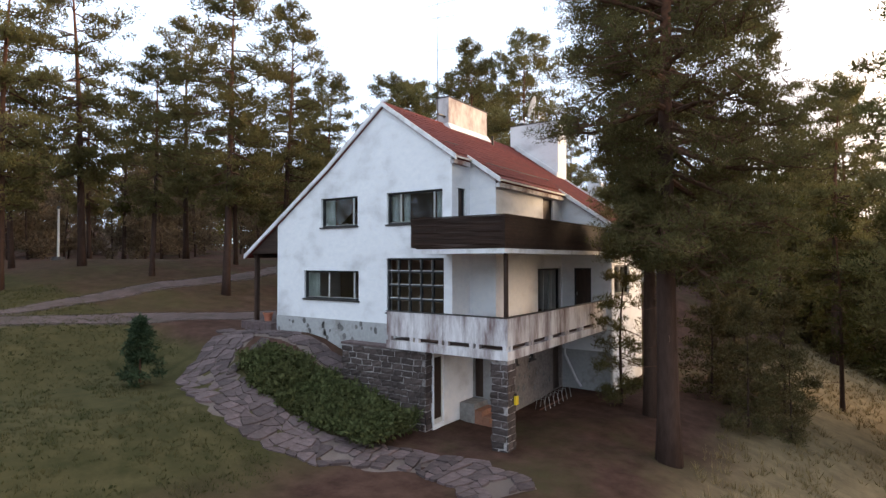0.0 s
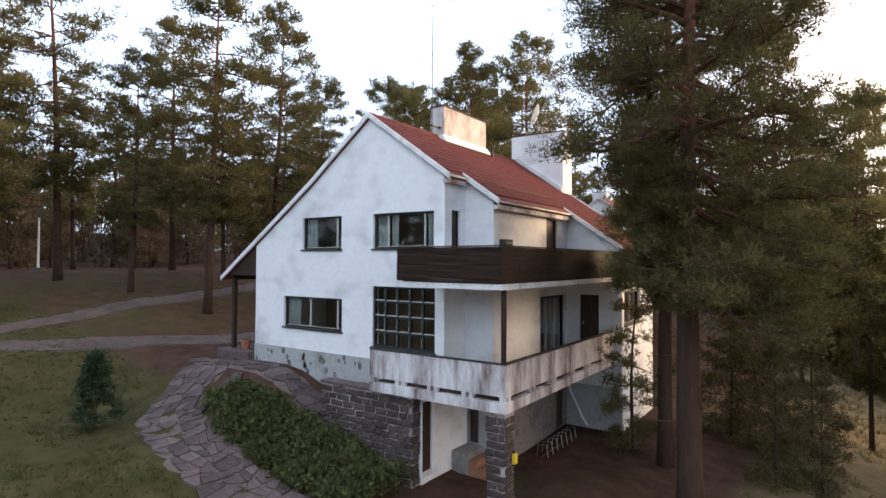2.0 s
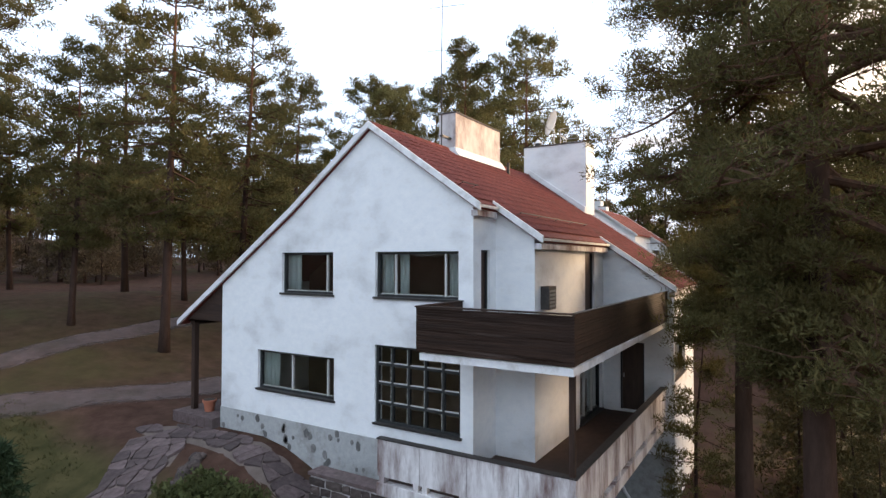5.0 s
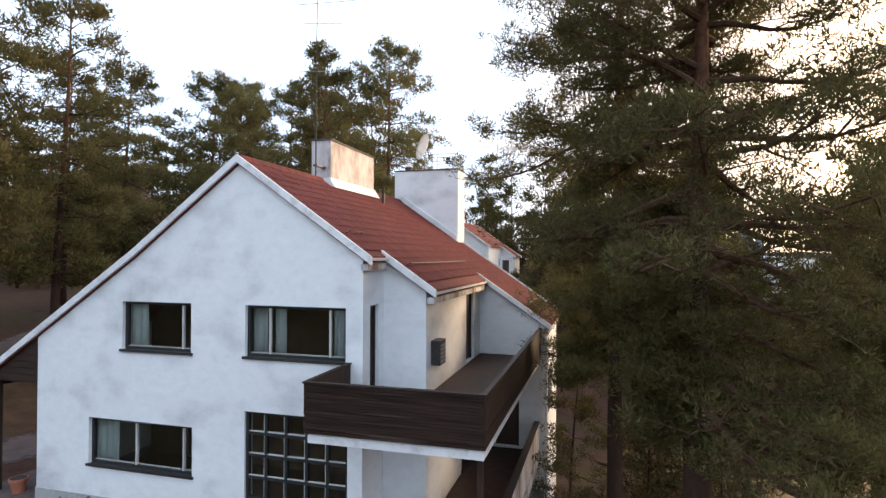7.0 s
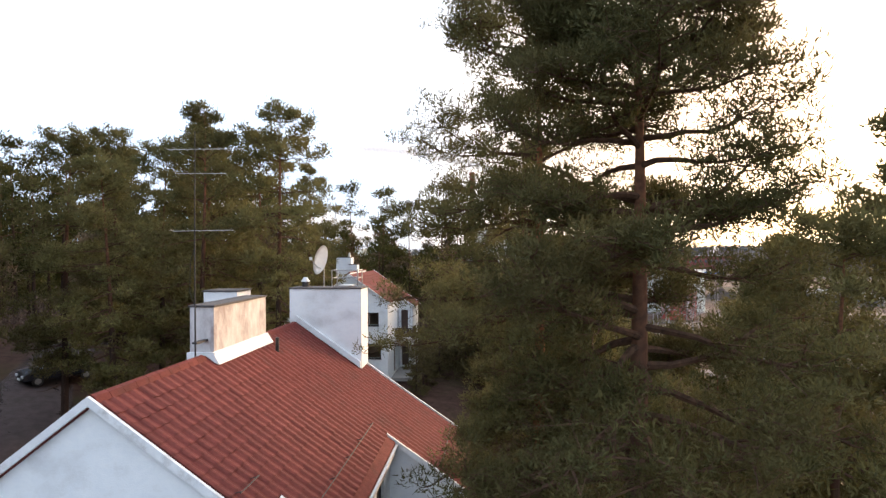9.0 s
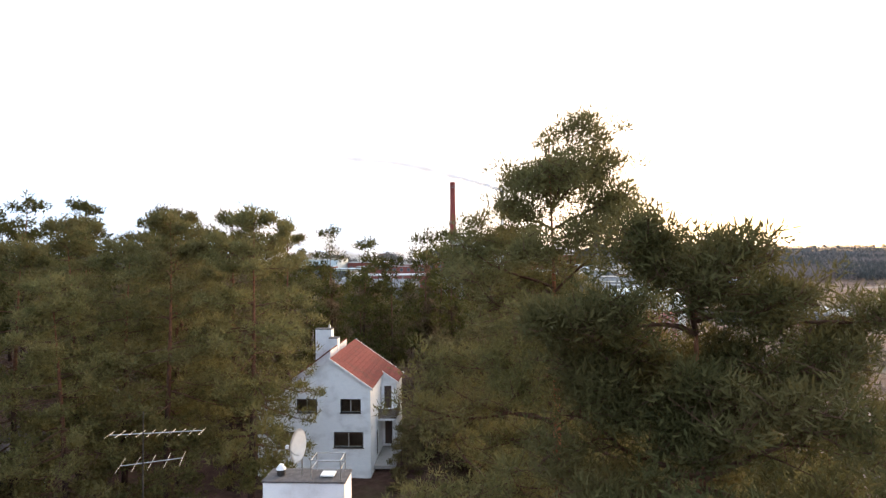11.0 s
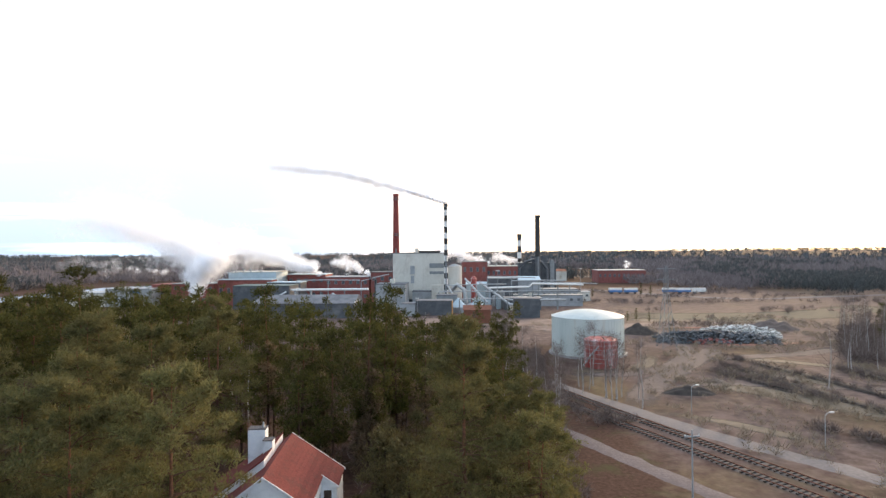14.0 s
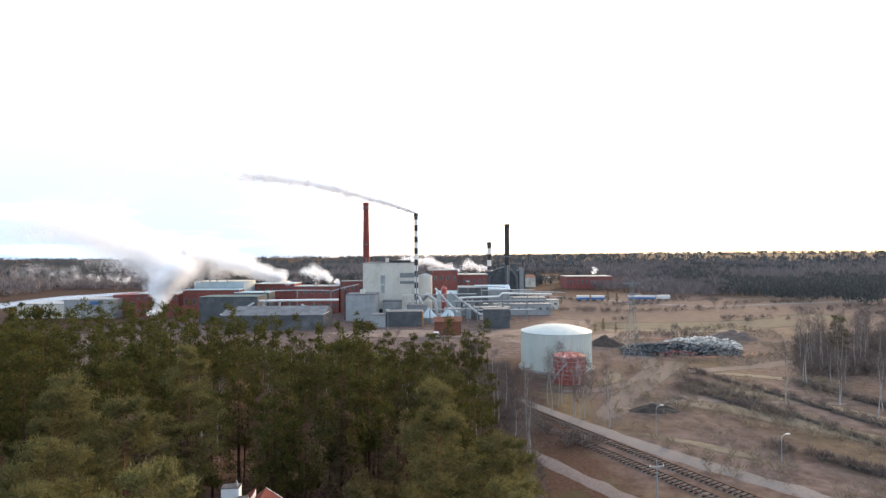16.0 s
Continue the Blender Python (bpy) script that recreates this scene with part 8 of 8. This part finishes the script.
def flag_path(line, width, name, label, cell=0.42, seed=4):
    """A path of broken flagstones, each a stone of its own, that follows the land."""
    verts, faces = ribbon(line, width + 0.25, 0.012, 0.4)
    base = tagged(link(name, pymesh(name, verts, faces, M_DIRT), None, smooth=True), label, "path", kind="structure")
    r4 = random.Random(seed)
    pts = []
    for (ax, ay), (bx, by) in zip(line, line[1:]):
        n = max(1, round(math.dist((ax, ay), (bx, by)) / cell))
        pts += [(ax + (bx - ax) * i / n, ay + (by - ay) * i / n) for i in range(n)]
    pts.append(line[-1])
    for _ in range(2):
        pts = [pts[0]] + [((a[0] + 2 * b[0] + c[0]) / 4, (a[1] + 2 * b[1] + c[1]) / 4) for a, b, c in zip(pts, pts[1:], pts[2:])] + [pts[-1]]
    k = max(2, round(width / cell))
    rows = []
    for i, (x, y) in enumerate(pts):
        a, b = pts[max(i - 1, 0)], pts[min(i + 1, len(pts) - 1)]
        d = math.dist(a, b) or 1
        nx, ny = -(b[1] - a[1]) / d, (b[0] - a[0]) / d
        rows.append([(x + nx * ((j / k - 0.5) * width + r4.uniform(-0.15, 0.15)) + r4.uniform(-0.14, 0.14),
                      y + ny * ((j / k - 0.5) * width + r4.uniform(-0.15, 0.15)) + r4.uniform(-0.14, 0.14)) for j in range(k + 1)])
    for i in range(len(rows) - 1):
        j = 0
        while j < k:
            jj = j + (2 if j + 2 <= k and r4.random() < 0.22 else 1)
            q = [rows[i][j], rows[i + 1][j], rows[i + 1][jj], rows[i][jj]]
            j = jj
            if r4.random() < 0.06:
                continue
            cx, cy = sum(p[0] for p in q) / 4, sum(p[1] for p in q) / 4
            ring = []
            for a, b in zip(q, q[1:] + q[:1]):
                for s in (0.12, 0.5, 0.88):
                    px, py = a[0] + (b[0] - a[0]) * s, a[1] + (b[1] - a[1]) * s
                    f = 0.90 + (0.03 if s == 0.5 else 0) + r4.uniform(-0.03, 0.02)
                    ring.append((cx + (px - cx) * f, cy + (py - cy) * f))
            h = 0.045 + r4.uniform(0, 0.025)
            n = len(ring)
            vs = [(px - cx, py - cy, ground_z(px, py) - ground_z(cx, cy) + h) for px, py in ring]
            vs += [(v[0] * 1.04, v[1] * 1.04, v[2] - h - 0.02) for v in vs] + [(0, 0, h + 0.005)]
            fs = [(i2, (i2 + 1) % n, 2 * n) for i2 in range(n)] + [(i2, i2 + n, (i2 + 1) % n + n, (i2 + 1) % n) for i2 in range(n)]
            me = pymesh("flagstone", vs, fs, M_FLAG)
            ob = link("flagstone", me, None, base)
            ob.location = (cx, cy, ground_z(cx, cy))
    return base


flag_path([(-7.3, -0.7), (-6.5, -1.6), (-5.8, -2.8), (-5.0, -4.05), (-3.3, -4.65), (-1.2, -4.85), (1.0, -4.75), (2.7, -4.15), (4.2, -3.5), (5.6, -3.4), (7.2, -4.2)], 1.75,
          "path", "curving path of broken reddish grey flagstones", 0.35)
flag_path([(-6.6, -0.75), (-4.5, -0.8), (-2.6, -0.95), (-0.9, -1.05)], 0.9, "path", "narrow paved strip along the gable", 0.42, 6)
for k in range(26):
    s = k / 25
    x, y = -4.35 + 0.55 * s + rr.gauss(0, 0.06), -1.75 - 2.0 * s + rr.gauss(0, 0.06)
    bm = bmesh.new()
    bmesh.ops.create_icosphere(bm, subdivisions=2, radius=rr.uniform(0.10, 0.19))
    for v in bm.verts:
        v.co *= 1 + 0.35 * noise.noise(v.co * 6 + Vector((k, 0, 0)))
        v.co.z *= 0.75
    st = tagged(part("edging_stone", bm, M_STONE), "rounded rubble stone edging the shrub bed", "stone", "edging stones")
    st.location = (x, y, ground_z(x, y) + 0.05)


def snow_guard(x, y0, y1):
    """A thin rail on short stays above the tiles, along the eaves."""
    z = roof_z(x)
    g = part("snow_guard", tube(bmesh.new(), [(x, y0, z + 0.17), (x, (y0 + y1) / 2, z + 0.165), (x, y1, z + 0.17)], 0.013, 6), M_DARKMETAL, ROOF, "thin dark grey snow guard rail")
    for i in range(max(2, int((y1 - y0) / 0.9))):
        y = y0 + 0.08 + (y1 - y0 - 0.16) * i / (max(2, int((y1 - y0) / 0.9)) - 1)
        part("stay", tube(bmesh.new(), [(x, y, z + 0.17), (x - 0.14, y, roof_z(x - 0.14) + 0.03)], 0.008, 4), M_DARKMETAL, g)


snow_guard(2.62, 0.15, 0.95)
snow_guard(3.62, 1.25, 6.5)
snow_guard(5.55, 7.1, 10.9)


def lay_tiles():
    tv, tf = tile_geometry()
    me = pymesh("tile", tv, tf, M_TILE)
    singles = 0
    jv, jf = [], []
    cols = int(11.2 / TILE_W)
    for r, (x, ang) in enumerate(slope_rows(6.34)):
        for c in range(cols):
            y = 0.02 + (c + 0.5) * TILE_W
            limit = 3.0 if y < 1.0 else (4.1 if y < 6.72 else 6.3)
            if x + 0.2 > limit or (x < 0.2 and 3.9 < y < 7.35) or (y > 10.36 and x < 2.3):
                continue
            m = pose(x, y, roof_z(x) - 0.008, 0, math.degrees(ang), 0)
            if y < 5.6 and x < 3.9 and singles < 298:
                singles += 1
                ob = link("tile", me, None, ROOF)
                ob.matrix_local = m @ pose(0, rr.gauss(0, 0.004), rr.gauss(0, 0.002), 0, rr.gauss(0, 0.4), rr.gauss(0, 0.5))
            else:
                o = len(jv)
                jv.extend(tuple(m @ Vector(p)) for p in tv)
                jf.extend(tuple(i + o for i in f) for f in tf)
    for r in range(26):
        x = -0.14 - r * 0.295
        ang = math.atan2(roof_z(x) - roof_z(x - 0.2), 0.2)
        for c in range(cols):
            y = 0.02 + (c + 0.5) * TILE_W
            if x < -7.6 or (-2.4 < x < -0.6 and 7.8 < y < 9.2):
                continue
            m = pose(x, y, roof_z(x) - 0.008, 0, math.degrees(ang), 180)
            o = len(jv)
            jv.extend(tuple(m @ Vector(p)) for p in tv)
            jf.extend(tuple(i + o for i in f) for f in tf)
    tagged(link("roof_tiles", pymesh("roof_tiles", jv, jf, M_TILE), None, ROOF), kind="stuff")


lay_tiles()
